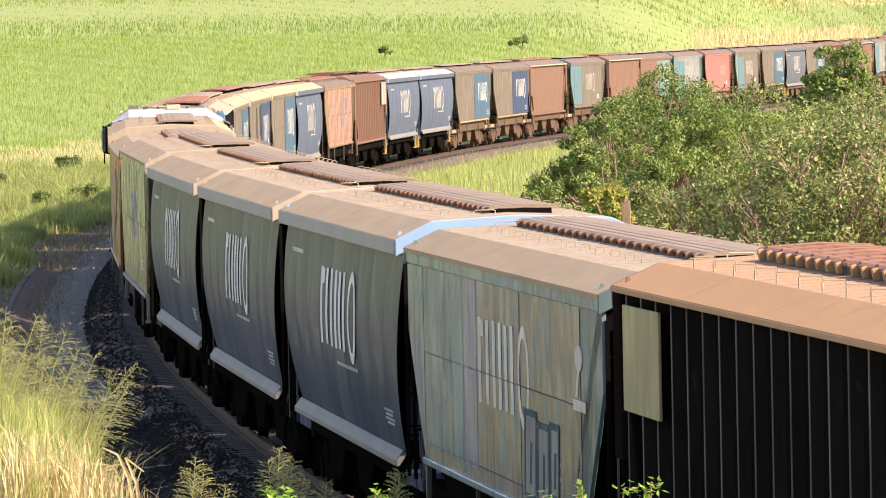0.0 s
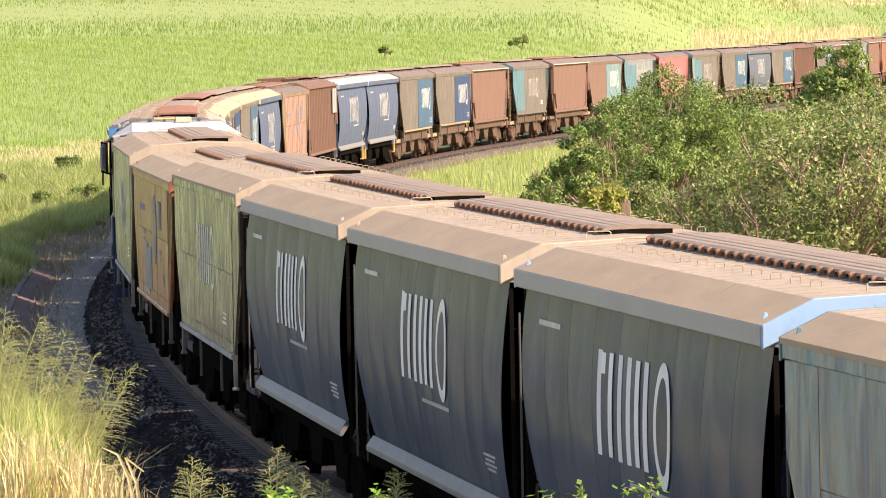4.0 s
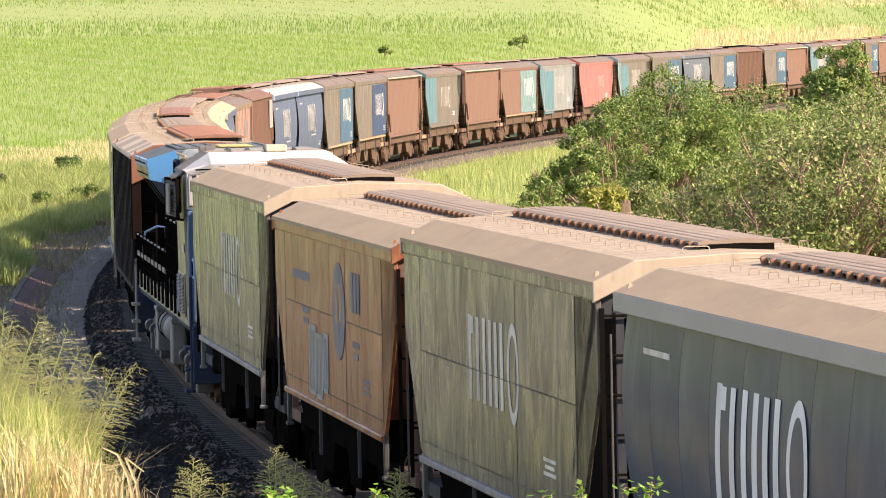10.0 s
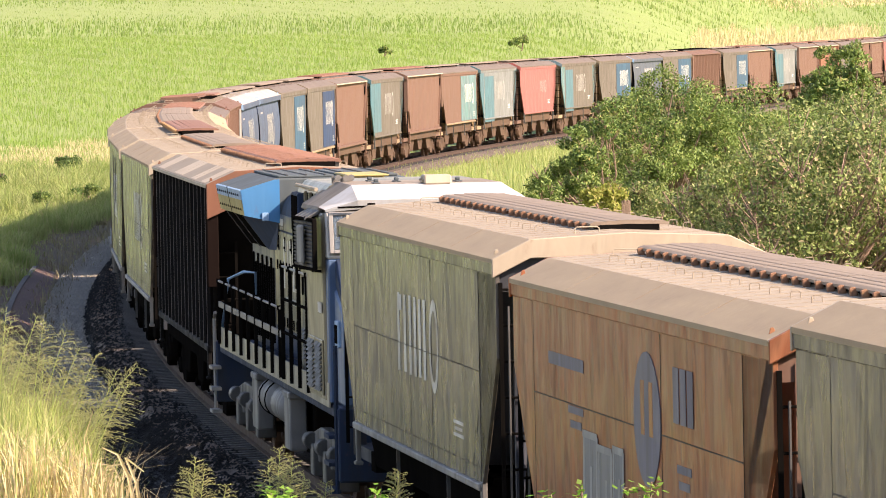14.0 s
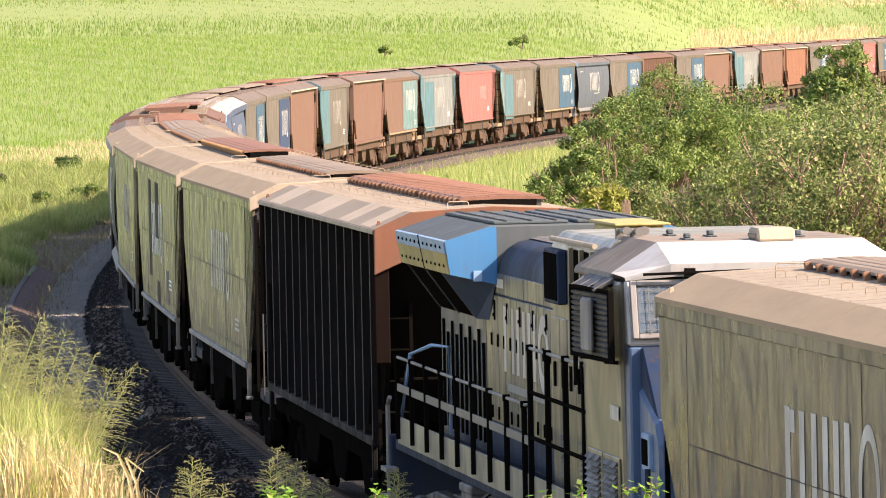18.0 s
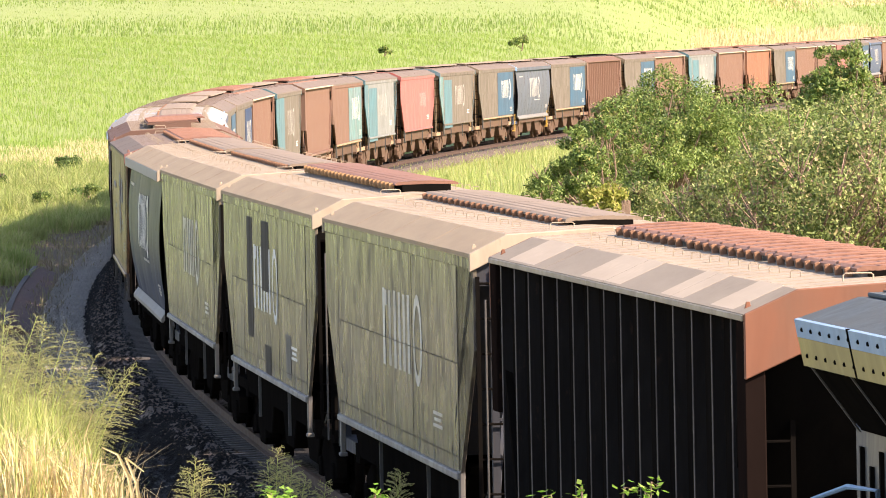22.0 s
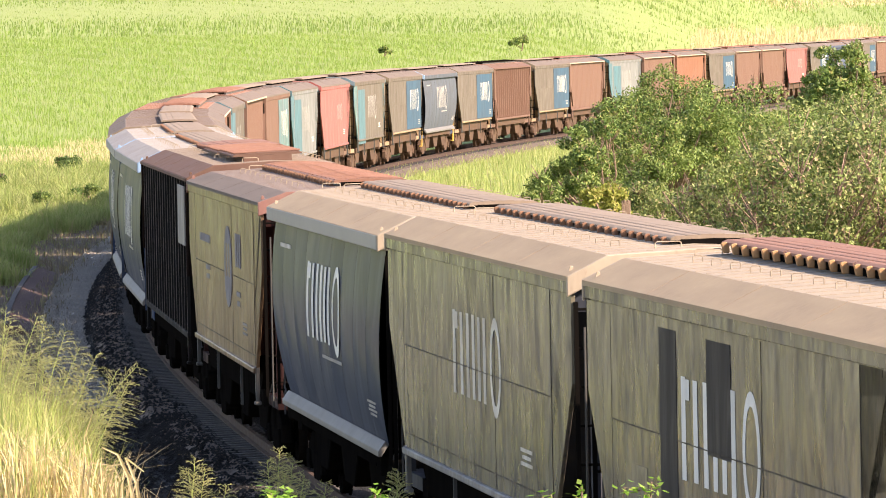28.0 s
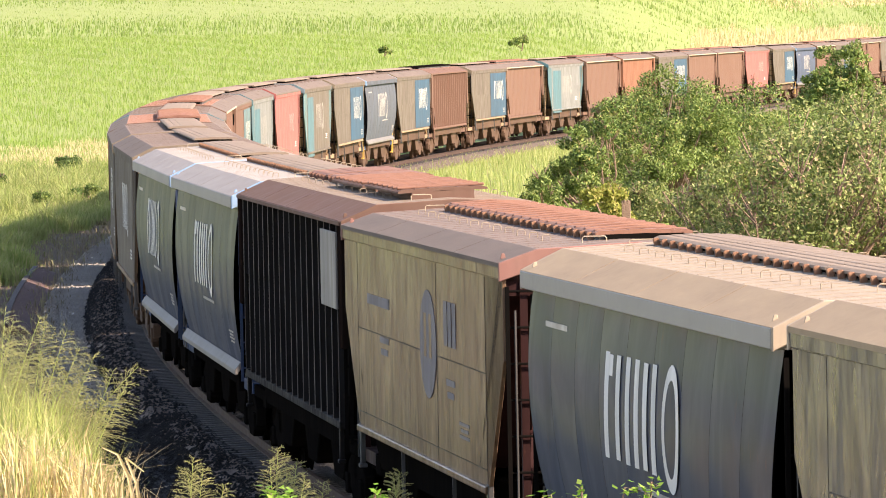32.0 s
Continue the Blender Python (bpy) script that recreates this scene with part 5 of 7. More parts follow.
    # radiator wings over the tail
    w0, w1 = -8.95, -4.3
    wing = part("radiator_housing", Geo().prism([(-0.9, 3.50), (-1.40, 3.62), (-1.46, 3.98), (-0.95, 4.14), (0.95, 4.14), (1.46, 3.98), (1.40, 3.62), (0.9, 3.50)], "x", w0, w1).mesh("radiator_wings", 0.02), "grille", car, label="flared grey radiator housing")
    for side in (-1, 1):
        part("wing_band", Geo().prism([(side * 1.405, 3.60), (side * 1.452, 3.83), (side * 1.42, 3.83), (side * 1.38, 3.60)], "x", w0 + 0.02, w1 - 0.02).mesh("wing_band"), "yelband", wing)
        part("wing_band", Geo().prism([(side * 1.452, 3.832), (side * 1.478, 3.975), (side * 1.44, 3.985), (side * 1.42, 3.832)], "x", w0 + 0.01, w1 - 0.01).mesh("wing_band"), "trimb", wing)
        for q in range(2):
            for i in range(11):
                part("bolt_head", cached("bolt", lambda: Geo().lathe([(0.001, 0.016), (0.017, 0.010), (0.02, -0.01)], "y", 8).mesh("bolt_head")), "dark", wing, pose(w0 + 0.3 + i * 0.4, side * (1.425 + 0.042 * q), 3.69 + 0.21 * q, 0, 0, 0 if side > 0 else 180))
        part("joint_strip", Geo().prism([(side * 1.41, 3.60), (side * 1.486, 3.985), (side * 1.46, 3.985), (side * 1.39, 3.60)], "x", -6.68, -6.62).mesh("joint_strip"), "dark", wing)
        part("wing_front", Geo().prism([(side * 0.88, 3.48), (side * 1.405, 3.60), (side * 1.462, 3.975), (side * 0.95, 4.125), (side * 0.88, 4.125)], "x", w1, w1 + 0.03).mesh("wing_front"), "wingblue", wing, label="pale blue front plate of the housing")
        part("front_lip", Geo().box(w1 + 0.03, w1 + 0.05, side * 1.1 - 0.05, side * 1.1 + 0.05, 3.52, 3.64).mesh("front_lip", 0.006), "trimb", wing)
        # sloping intake screens and the blue cheek ahead of them
        for x0, x1 in ((-9.0, -7.35), (-7.3, -5.75)):
            part("intake_screen", Geo().prism([(side * 0.87, 3.06), (side * 0.93, 3.06), (side * 1.33, 3.6), (side * 0.87, 3.6)], "x", x0, x1).mesh("intake_screen", 0.01), "dark", wing, label="dark sloping intake screen under the housing")
        for x in (-9.03, -7.33, -5.73):
            part("screen_bar", Geo().prism([(side * 0.93, 3.05), (side * 0.945, 3.05), (side * 1.345, 3.6), (side * 1.33, 3.6)], "x", x - 0.025, x + 0.025).mesh("screen_bar"), "greyd", wing)
        cheek = Geo()
        cheek.quad((-5.70, side * 0.945, 3.05), (-5.70, side * 1.345, 3.6), (w1 + 0.01, side * 0.9, 3.50), (-5.0, side * 0.885, 3.06))
        part("intake_cheek", cheek.mesh("intake_cheek"), "deep", wing)
    for i in range(4):
        for j in (-1, 1):
            part("radiator_grille", cached("radgrille", lambda: Geo().box(-0.53, 0.53, -0.42, 0.42, 0, 0.035).mesh("radiator_grille", 0.01)), "grille", wing, pose(w0 + 0.62 + i * 1.13, j * 0.47, 4.142))
            for q in range(3):
                part("grille_bar", cached("grillebar", lambda: Geo().box(-0.53, 0.53, -0.012, 0.012, 0.036, 0.05).mesh("grille_bar")), "greyd", wing, pose(w0 + 0.62 + i * 1.13, j * 0.47 - 0.28 + q * 0.28, 4.142))
    stack = part("exhaust", Geo().prism([(-0.75, -0.26), (0.75, -0.26), (0.9, 0), (0.75, 0.26), (-0.75, 0.26), (-0.9, 0)], "z", 4.0, 4.27).box(-0.95, 0.95, -0.3, 0.3, 4.27, 4.30).mesh("exhaust", 0.02), "yelband", car, pose(0.9, -0.15, 0), label="dull yellow exhaust stack")
    part("exhaust_box", Geo().box(-0.4, 0.4, -0.22, 0.22, 3.98, 4.12).mesh("exhaust_box", 0.02), "dark", stack, pose(-1.5, 0, 0))
    # equipment cabinet behind the cab
    cab2 = part("equipment_cabinet", Geo().prism([(-1.20, 1.5), (-1.20, 4.13), (-1.08, 4.27), (1.08, 4.27), (1.20, 4.13), (1.20, 1.5)], "x", 2.55, 6.4).mesh("equipment_cabinet", 0.03), "locograde", car)
    for side in (-1, 1):
        y = side * 1.2
        turn = 0 if side > 0 else 180
        box = part("intake_box", Geo().box(-0.5, 0.5, 0, 0.10, 3.55, 4.10).mesh("intake_box", 0.015), "locoblue", cab2, pose(3.2, y, 0, 0, 0, turn))
        part("intake_grille", Geo().box(-0.46, 0.46, 0.10, 0.108, 3.59, 4.06).mesh("intake_grille"), "dark", box)
        for i in range(3):
            part("intake_slot", cached("islot", lambda: Geo().box(-0.30, 0.30, 0, 0.012, 3.60, 4.12).mesh("intake_slot", 0.004)), "dark", cab2, pose(4.55 + i * 0.75, y, 0, 0, 0, turn))
            part("slot_post", cached("islotpost", lambda: Geo().box(-0.035, 0.035, 0, 0.05, 3.55, 4.14).mesh("slot_post", 0.006)), "locograde", cab2, pose(4.17 + i * 0.75, y, 0, 0, 0, turn))
        part("roof_pipe", Geo().tube([(2.9, side * 1.24, 4.2), (6.0, side * 1.24, 4.2)], 0.028, 8).mesh("roof_pipe", smooth=True), "trim", cab2)
        part("marker_lamp", Geo().lathe([(0.02, 0.08), (0.06, 0.08), (0.06, 0.0), (0.02, 0.0)], "x", 14).mesh("marker_lamp", smooth=True), "trim", cab2, pose(2.5, side * 1.0, 4.2))
        for i in range(6):
            d = part("cabinet_door", cached("cdoor", lambda: Geo().box(-0.27, 0.27, 0, 0.02, 1.56, 3.40).mesh("cabinet_door", 0.008)), "locoyel" if i % 2 else "locograde", cab2, pose(2.9 + i * 0.58, y, 0, 0, 0, turn))
            part("door_latch", cached("clatch", lambda: Geo().box(-0.03, 0.03, 0.02, 0.045, 2.7, 2.95).mesh("door_latch", 0.005)), "dark", d)
        for x in (3.5, 4.9):
            for q in range(8):
                part("vent_slat", cached("ventslat", lambda: Geo().prism([(0, -0.018), (0.035, -0.025), (0, 0.02)], "x", -0.18, 0.18).mesh("vent_slat")), "greyd", cab2, pose(x, y + side * 0.02, 1.85 + q * 0.055, 0, 0, turn))
    # cab
    cab = part("cab", Geo().prism([(-1.42, 1.5), (-1.45, 3.95), (1.45, 3.95), (1.42, 1.5)], "x", 6.4, 8.95).mesh("cab", 0.03), "locograde", car, label="wide driver's cab, yellow-grey side")
    part("cab_roof", Geo().prism([(-1.45, 3.95), (-1.42, 4.02), (-0.98, 4.30), (0.98, 4.30), (1.42, 4.02), (1.45, 3.95)], "x", 5.9, 8.3).mesh("cab_roof", 0.02), "locotan", cab, label="dusty tan cab roof")
    brow = Geo()
    brow.quad((8.3, -0.98, 4.30), (8.3, 0.98, 4.30), (9.15, 0.98, 4.12), (9.15, -0.98, 4.12))
    brow.quad((8.3, -1.42, 4.02), (8.3, -0.98, 4.30), (9.15, -0.98, 4.12), (9.05, -1.40, 4.0))
    brow.quad((8.3, 1.42, 4.02), (9.05, 1.40, 4.0), (9.15, 0.98, 4.12), (8.3, 0.98, 4.30))
    brow.quad((9.15, -0.98, 4.12), (9.15, 0.98, 4.12), (9.12, 0.98, 4.0), (9.12, -0.98, 4.0))
    brow.quad((9.15, -0.98, 4.12), (9.12, -0.98, 4.0), (9.05, -1.40, 3.97), (9.05, -1.40, 4.0))
    brow.quad((9.15, 0.98, 4.12), (9.05, 1.40, 4.0), (9.05, 1.40, 3.97), (9.12, 0.98, 4.0))
    part("cab_brow", brow.mesh("cab_brow"), "lococab", cab, label="sunlit white brow over the windscreens")
    part("windscreen_wall", Geo().prism([(8.95, 3.37), (8.95, 3.97), (9.05, 3.97), (9.25, 3.37)], "y", -1.40, 1.40).mesh("windscreen_wall", 0.02), "lococab", cab)
    part("cab_front", Geo().box(8.95, 9.25, -1.40, 1.40, 1.5, 3.365).mesh("cab_front", 0.02), "noseblue", cab)
    for y in (-0.7, 0.7):
        part("windscreen", Geo().box(-0.015, 0.015, -0.61, 0.61, -0.23, 0.23).mesh("windscreen", 0.01), "glass", cab, pose(9.18, y, 3.70, 0, -17, 0), label="framed windscreen behind a wire grid")
        part("windscreen_frame", Geo().box(-0.02, 0.03, -0.67, -0.61, -0.28, 0.28).box(-0.02, 0.03, 0.61, 0.67, -0.28, 0.28).box(-0.02, 0.03, -0.61, 0.61, 0.23, 0.28).box(-0.02, 0.03, -0.61, 0.61, -0.28, -0.23).mesh("windscreen_frame", 0.008), "skirt", cab, pose(9.19, y, 3.70, 0, -17, 0))
        for n in range(11):
            part("screen_wire", cached("wire_up", lambda: Geo().box(-0.003, 0.003, -0.003, 0.003, -0.23, 0.23).mesh("screen_wire")), "sillgrey", cab, pose(9.225, y - 0.5 + n * 0.1, 3.70, 0, -17, 0))
        for n in range(5):
            part("screen_wire", cached("wire_across", lambda: Geo().box(-0.003, 0.003, -0.55, 0.55, -0.003, 0.003).mesh("screen_wire")), "sillgrey", cab, pose(9.225 + 0.0275 * (2 - n), y, 3.52 + n * 0.09, 0, -17, 0))
        part("wiper", Geo().tube([(9.2, y - 0.55, 4.03), (9.24, y + 0.45, 4.05)], 0.014, 5).tube([(9.2, y - 0.1, 4.04), (9.25, y + 0.25, 3.86)], 0.012, 5).box(9.16, 9.22, y - 0.16, y - 0.06, 4.0, 4.08).mesh("wiper"), "dark", cab)
    for side in (-1, 1):
        turn = 0 if side > 0 else 180
        part("side_window", Geo().box(-0.5, 0.5, -0.02, 0.02, -0.25, 0.25).mesh("side_window", 0.02), "glass", cab, pose(7.4, side * 1.445, 3.6))
        part("window_frame", Geo().box(-0.56, -0.5, -0.02, 0.02, -0.31, 0.31).box(0.5, 0.56, -0.02, 0.02, -0.31, 0.31).box(-0.5, 0.5, -0.02, 0.02, 0.25, 0.31).box(-0.5, 0.5, -0.02, 0.02, -0.31, -0.25).mesh("window_frame", 0.01), "dark", cab, pose(7.4, side * 1.458, 3.6))
        awning = part("awning", Geo().prism([(side * 1.44, 3.98), (side * 1.62, 3.88), (side * 1.62, 3.86), (side * 1.44, 3.94)], "x", 7.0, 8.6).mesh("awning"), "greyd", cab)
        for q in range(4):
            part("awning_rib", cached(("awnrib", side), lambda: Geo().prism([(side * 1.44, 3.985), (side * 1.625, 3.885), (side * 1.625, 3.86), (side * 1.44, 3.95)], "x", -0.012, 0.012).mesh("awning_rib")), "skirt", awning, pose(7.05 + q * 0.5, 0, 0))
        # slatted screen that stands out beside the cab, with its mirror
        m = part("side_screen", Geo().box(-0.95, -0.89, -0.03, 0.03, -0.34, 0.34).box(0.89, 0.95, -0.03, 0.03, -0.34, 0.34).box(-0.89, 0.89, -0.03, 0.03, 0.30, 0.34).box(-0.89, 0.89, -0.03, 0.03, -0.34, -0.30).mesh("side_screen", 0.008), "dark", cab, pose(8.2, side * 1.60, 3.55, 0, 0, side * -3), label="dark slatted screen standing out beside the cab")
        for n in range(12):
            part("slat", cached("screen_slat", lambda: Geo().box(-0.89, 0.89, -0.02, 0.02, -0.016, 0.016).mesh("slat")), "greyd", m, pose(0, 0, -0.275 + n * 0.05, 25))
        part("mirror", Geo().box(-0.22, 0.22, -0.025, 0.025, -0.27, 0.25).mesh("mirror", 0.03), "skirt", m, pose(0.12, side * 0.07, 0))
        part("bracket", Geo().tube([(0, 0, 0.34), (0, -side * 0.2, 0.36)], 0.02, 6).tube([(-0.6, 0, -0.34), (-0.6, -side * 0.2, -0.36)], 0.02, 6).tube([(0.6, 0, -0.34), (0.6, -side * 0.2, -0.36)], 0.02, 6).tube([(-0.9, 0, -0.34), (-0.88, 0, -0.5), (-0.7, 0, -0.62)], 0.012, 5).tube([(-0.8, 0, -0.34), (-0.86, 0, -0.62)], 0.02, 5).mesh("bracket"), "dark", m)
        # louvred doors low on the cab's side
        for i in range(2):
            d = part("vent_door", cached("ventdoor", lambda: Geo().box(-0.52, 0.52, 0, 0.02, 1.58, 2.30).mesh("vent_door", 0.008)), "locograde", cab, pose(7.15 + i * 1.12, side * 1.43, 0, 0, 0, turn))
            for q in range(11):
                part("vent_slat", cached("cabslat", lambda: Geo().prism([(0, -0.02), (0.04, -0.028), (0, 0.022)], "x", -0.42, 0.42).mesh("vent_slat")), "greyd", d, pose(0, 0.02, 1.66 + q * 0.058))
        small_print(cab, side, 8.55, 2.72, 0.55, 1, lambda z: 1.452, "markfaint", 0.22)
    # nose with a dark sloping top
    nose = part("nose", Geo().prism([(9.25, 1.5), (9.25, 3.0), (10.25, 2.72), (10.45, 2.5), (10.5, 1.5)], "y", -1.32, 1.32).mesh("nose", 0.04), "noseblue", car, label="short blue nose of the cab")
    part("nose_top", Geo().prism([(9.25, 3.0), (9.25, 3.36), (9.3, 3.36), (10.2, 2.74)], "y", -1.30, 1.30).mesh("nose_top", 0.02), "locoblue", nose)
    for side in (-1, 1):
        part("lamp_box", Geo().box(-0.22, 0.22, -0.03, 0.03, -0.17, 0.17).mesh("lamp_box", 0.01), "trimb", nose, pose(9.85, side * 1.33, 2.42))
        part("lamp_glass", Geo().box(-0.16, 0.16, -0.012, 0.012, -0.12, 0.12).mesh("lamp_glass", 0.004), "dark", nose, pose(9.85, side * 1.36, 2.42))
    part("nose_door", Geo().box(-0.02, 0.02, -0.35, 0.35, 1.55, 2.35).mesh("nose_door", 0.01), "locoyel", nose, pose(10.5, 0, 0))
    part("headlight", Geo().lathe([(0.13, 0), (0.13, 0.06), (0.10, 0.07), (0.02, 0.04)], "x", 14).mesh("headlight"), "skirt", nose, pose(10.44, 0, 2.45))
    for x, y in ((6.3, -0.55), (6.9, -0.25), (7.7, -0.6), (7.5, 0.5)):
        part("roof_antenna", Geo().box(-0.16, 0.16, -0.05, 0.05, 0, 0.015).box(-0.05, 0.05, -0.03, 0.03, 0.015, 0.06).mesh("roof_antenna", 0.01), "grille", cab, pose(x, y, 4.30))
    part("cooling_unit", Geo().prism([(-0.3, 0), (0.3, 0), (0.24, 0.12), (-0.24, 0.12)], "y", -0.18, 0.18).box(-0.2, 0.2, -0.19, -0.18, 0.03, 0.07).mesh("cooling_unit", 0.02), "trim", cab, pose(8.1, 0.15, 4.29), label="cream cooling unit with rusty edges")
    for x, y, l in ((5.9, -0.98, 0.5), (5.95, -0.8, 0.42), (6.35, -0.9, 0.34)):
        part("horn_trumpet", Geo().tube([(0, 0, 0.08), (l, 0, 0.085)], 0.016, 8, 0.045).box(-0.05, 0.05, -0.04, 0.04, -0.03, 0.1).mesh("horn_trumpet"), "sillgrey", cab, pose(x, y, 4.27))
    # handrails along both walkways
    for side in (-1, 1):
        y = side * 1.43
        for x0, x1, z in ((-9.5, 2.05, 2.47), (2.35, 6.5, 3.07)):
            rail = part("handrail", Geo().tube([(x0, y, z), (x1, y, z)] if z > 3 else [(x0, y, z), (x1, y, z), (x1 + 0.3, y, z + 0.03), (x1 + 0.3, y, 3.07)], 0.018, 7).mesh("handrail", smooth=True), "skirt", car, label="pale steel handrail")
            n = 8 if z < 3 else 3
            for i in range(n + 1):
                part("stanchion", cached(("stanchion", z), lambda: Geo().box(-0.045, 0.045, -0.025, 0.025, 1.5, z).box(-0.05, 0.05, -0.034, 0.034, z - 0.034, z + 0.034).mesh("stanchion")), "dark", rail, pose(x0 + 0.1 + (x1 - x0 - 0.2) * i / n, y, 0))
            if z > 3:
                part("middle_bar", Geo().tube([(x0, y, 2.62), (x1, y, 2.62)], 0.022, 6).tube([(x0, y, 2.16), (x1, y, 2.16)], 0.022, 6).mesh("middle_bar"), "dark", rail)
        part("side_plank", Geo().box(-9.5, 2.4, y - 0.012, y + 0.012, 2.07, 2.16).mesh("side_plank", 0.004), "sillgrey", car, label="grey flat bar between the handrail posts")
        part("tail_rail", Geo().tube([(-9.5, y * 0.98, 1.6), (-9.3, y * 0.9, 2.5), (-8.9, y * 0.75, 2.62), (-8.3, y * 0.66, 2.62), (-8.3, y * 0.66, 1.6)], 0.024, 6).mesh("tail_rail", smooth=True), "trimb", car)
        part("frame_sill", Geo().box(-9.6, 9.2, -0.012, 0.012, 1.44, 1.76).mesh("frame_sill", 0.004), "sillcream", car, pose(0, side * 1.40, 0), label="grimy cream sill plate along the walkway")
        part("step_well", Geo().box(-a + 0.5, -a + 1.1, y - 0.1, y + 0.05, 0.4, 0.45).box(-a + 0.5, -a + 1.1, y - 0.1, y + 0.05, 0.75, 0.8).box(-a + 0.5, -a + 1.1, y - 0.1, y + 0.05, 1.08, 1.13).tube([(-a + 0.48, y, 0.4), (-a + 0.48, y, 1.85), (-a + 0.7, y, 1.95)], 0.03, 6).mesh("step_well"), "skirt", car)
        part("step_well", Geo().box(a - 1.3, a - 0.6, y - 0.1, y + 0.05, 0.4, 0.45).box(a - 1.3, a - 0.6, y - 0.1, y + 0.05, 0.75, 0.8).box(a - 1.3, a - 0.6, y - 0.1, y + 0.05, 1.1, 1.15).tube([(a - 0.55, y, 0.4), (a - 0.5, y, 2.3)], 0.03, 6).mesh("step_well"), "locoblue", car)
        tank = part("air_reservoir", Geo().lathe([(0.03, -1.0), (0.2, -0.95), (0.27, -0.82), (0.27, 0.82), (0.2, 0.95), (0.03, 1.0)], "x", 18).mesh("air_reservoir", smooth=True), "tankgrey", car, pose(-1.9, side * 1.12, 1.02), label="grey air reservoir slung under the walkway")
        for x in (-0.5, 0.5):
            part("tank_strap", cached("tankstrap", lambda: Geo().lathe([(0.272, -0.03), (0.285, -0.03), (0.285, 0.03), (0.272, 0.03)], "x", 18).mesh("tank_strap", smooth=True)), "dark", tank, pose(x, 0, 0))
        part("air_reservoir", Geo().lathe([(0.03, -1.0), (0.2, -0.95), (0.27, -0.82), (0.27, 0.82), (0.2, 0.95), (0.03, 1.0)], "x", 18).mesh("air_reservoir", smooth=True), "tankgrey", car, pose(0.35, side * 1.12, 1.02), label="grey air reservoir slung under the walkway")
        part("equipment_box", Geo().box(-0.45, 0.45, -0.12, 0.12, 0.5, 1.3).box(-0.5, 0.5, -0.14, 0.14, 1.22, 1.32).box(-0.3, 0.3, 0.12, 0.14, 0.6, 1.1).mesh("equipment_box", 0.02), "tankgrey", car, pose(-3.5, side * 1.25, 0), label="grey equipment box under the walkway")
        part("equipment_box", Geo().box(-0.45, 0.45, -0.12, 0.12, 0.5, 1.3).box(-0.5, 0.5, -0.14, 0.14, 1.22, 1.32).mesh("equipment_box", 0.02), "tankgrey", car, pose(2.1, side * 1.25, 0), label="grey equipment box under the walkway")
    part("fuel_tank", Geo().prism([(-1.05, 1.3), (-1.05, 0.75), (-0.85, 0.28), (0.85, 0.28), (1.05, 0.75), (1.05, 1.3)], "x", -3.6, 2.8).mesh("fuel_tank", 0.03), "dark", car)

    def truck():
        g = Geo()
        for y in (-1.12, 1.12):
            g.prism([(-2.4, 0.45), (-2.4, 0.85), (-1.2, 0.98), (1.2, 0.98), (2.4, 0.85), (2.4, 0.45), (1.2, 0.6), (-1.2, 0.6)], "y", y - 0.08, y + 0.08)
            for x in (-1.85, 0, 1.85):
                g.box(x - 0.22, x + 0.22, y - 0.14, y + 0.14, 0.3, 0.72)
                g.tube([(x + 0.5, y, 0.5), (x + 0.5, y, 0.95)], 0.1, 8)
                g.tube([(x - 0.55, y * 1.1, 0.75), (x - 0.15, y * 1.1, 0.75)], 0.12, 10)
        g.box(-0.4, 0.4, -1.1, 1.1, 0.6, 1.0)
        return g.mesh("truck", 0.015)
    for e in (1, -1):
        t = part("bogie", cached("truck", truck), "greyd", car, pose(e * (a - 4.4), 0, 0))
        for x in (-1.85, 0, 1.85):
            WHEELS.setdefault(car.name, []).append((part("wheelset", wheelset_mesh(), "bogie", t, pose(x, 0, 0.45)), x))
        part("coupler", coupler_mesh(), "dark", car, pose(e * (a - 0.15), 0, 0, 0, 0, 0 if e > 0 else 180))
    return car


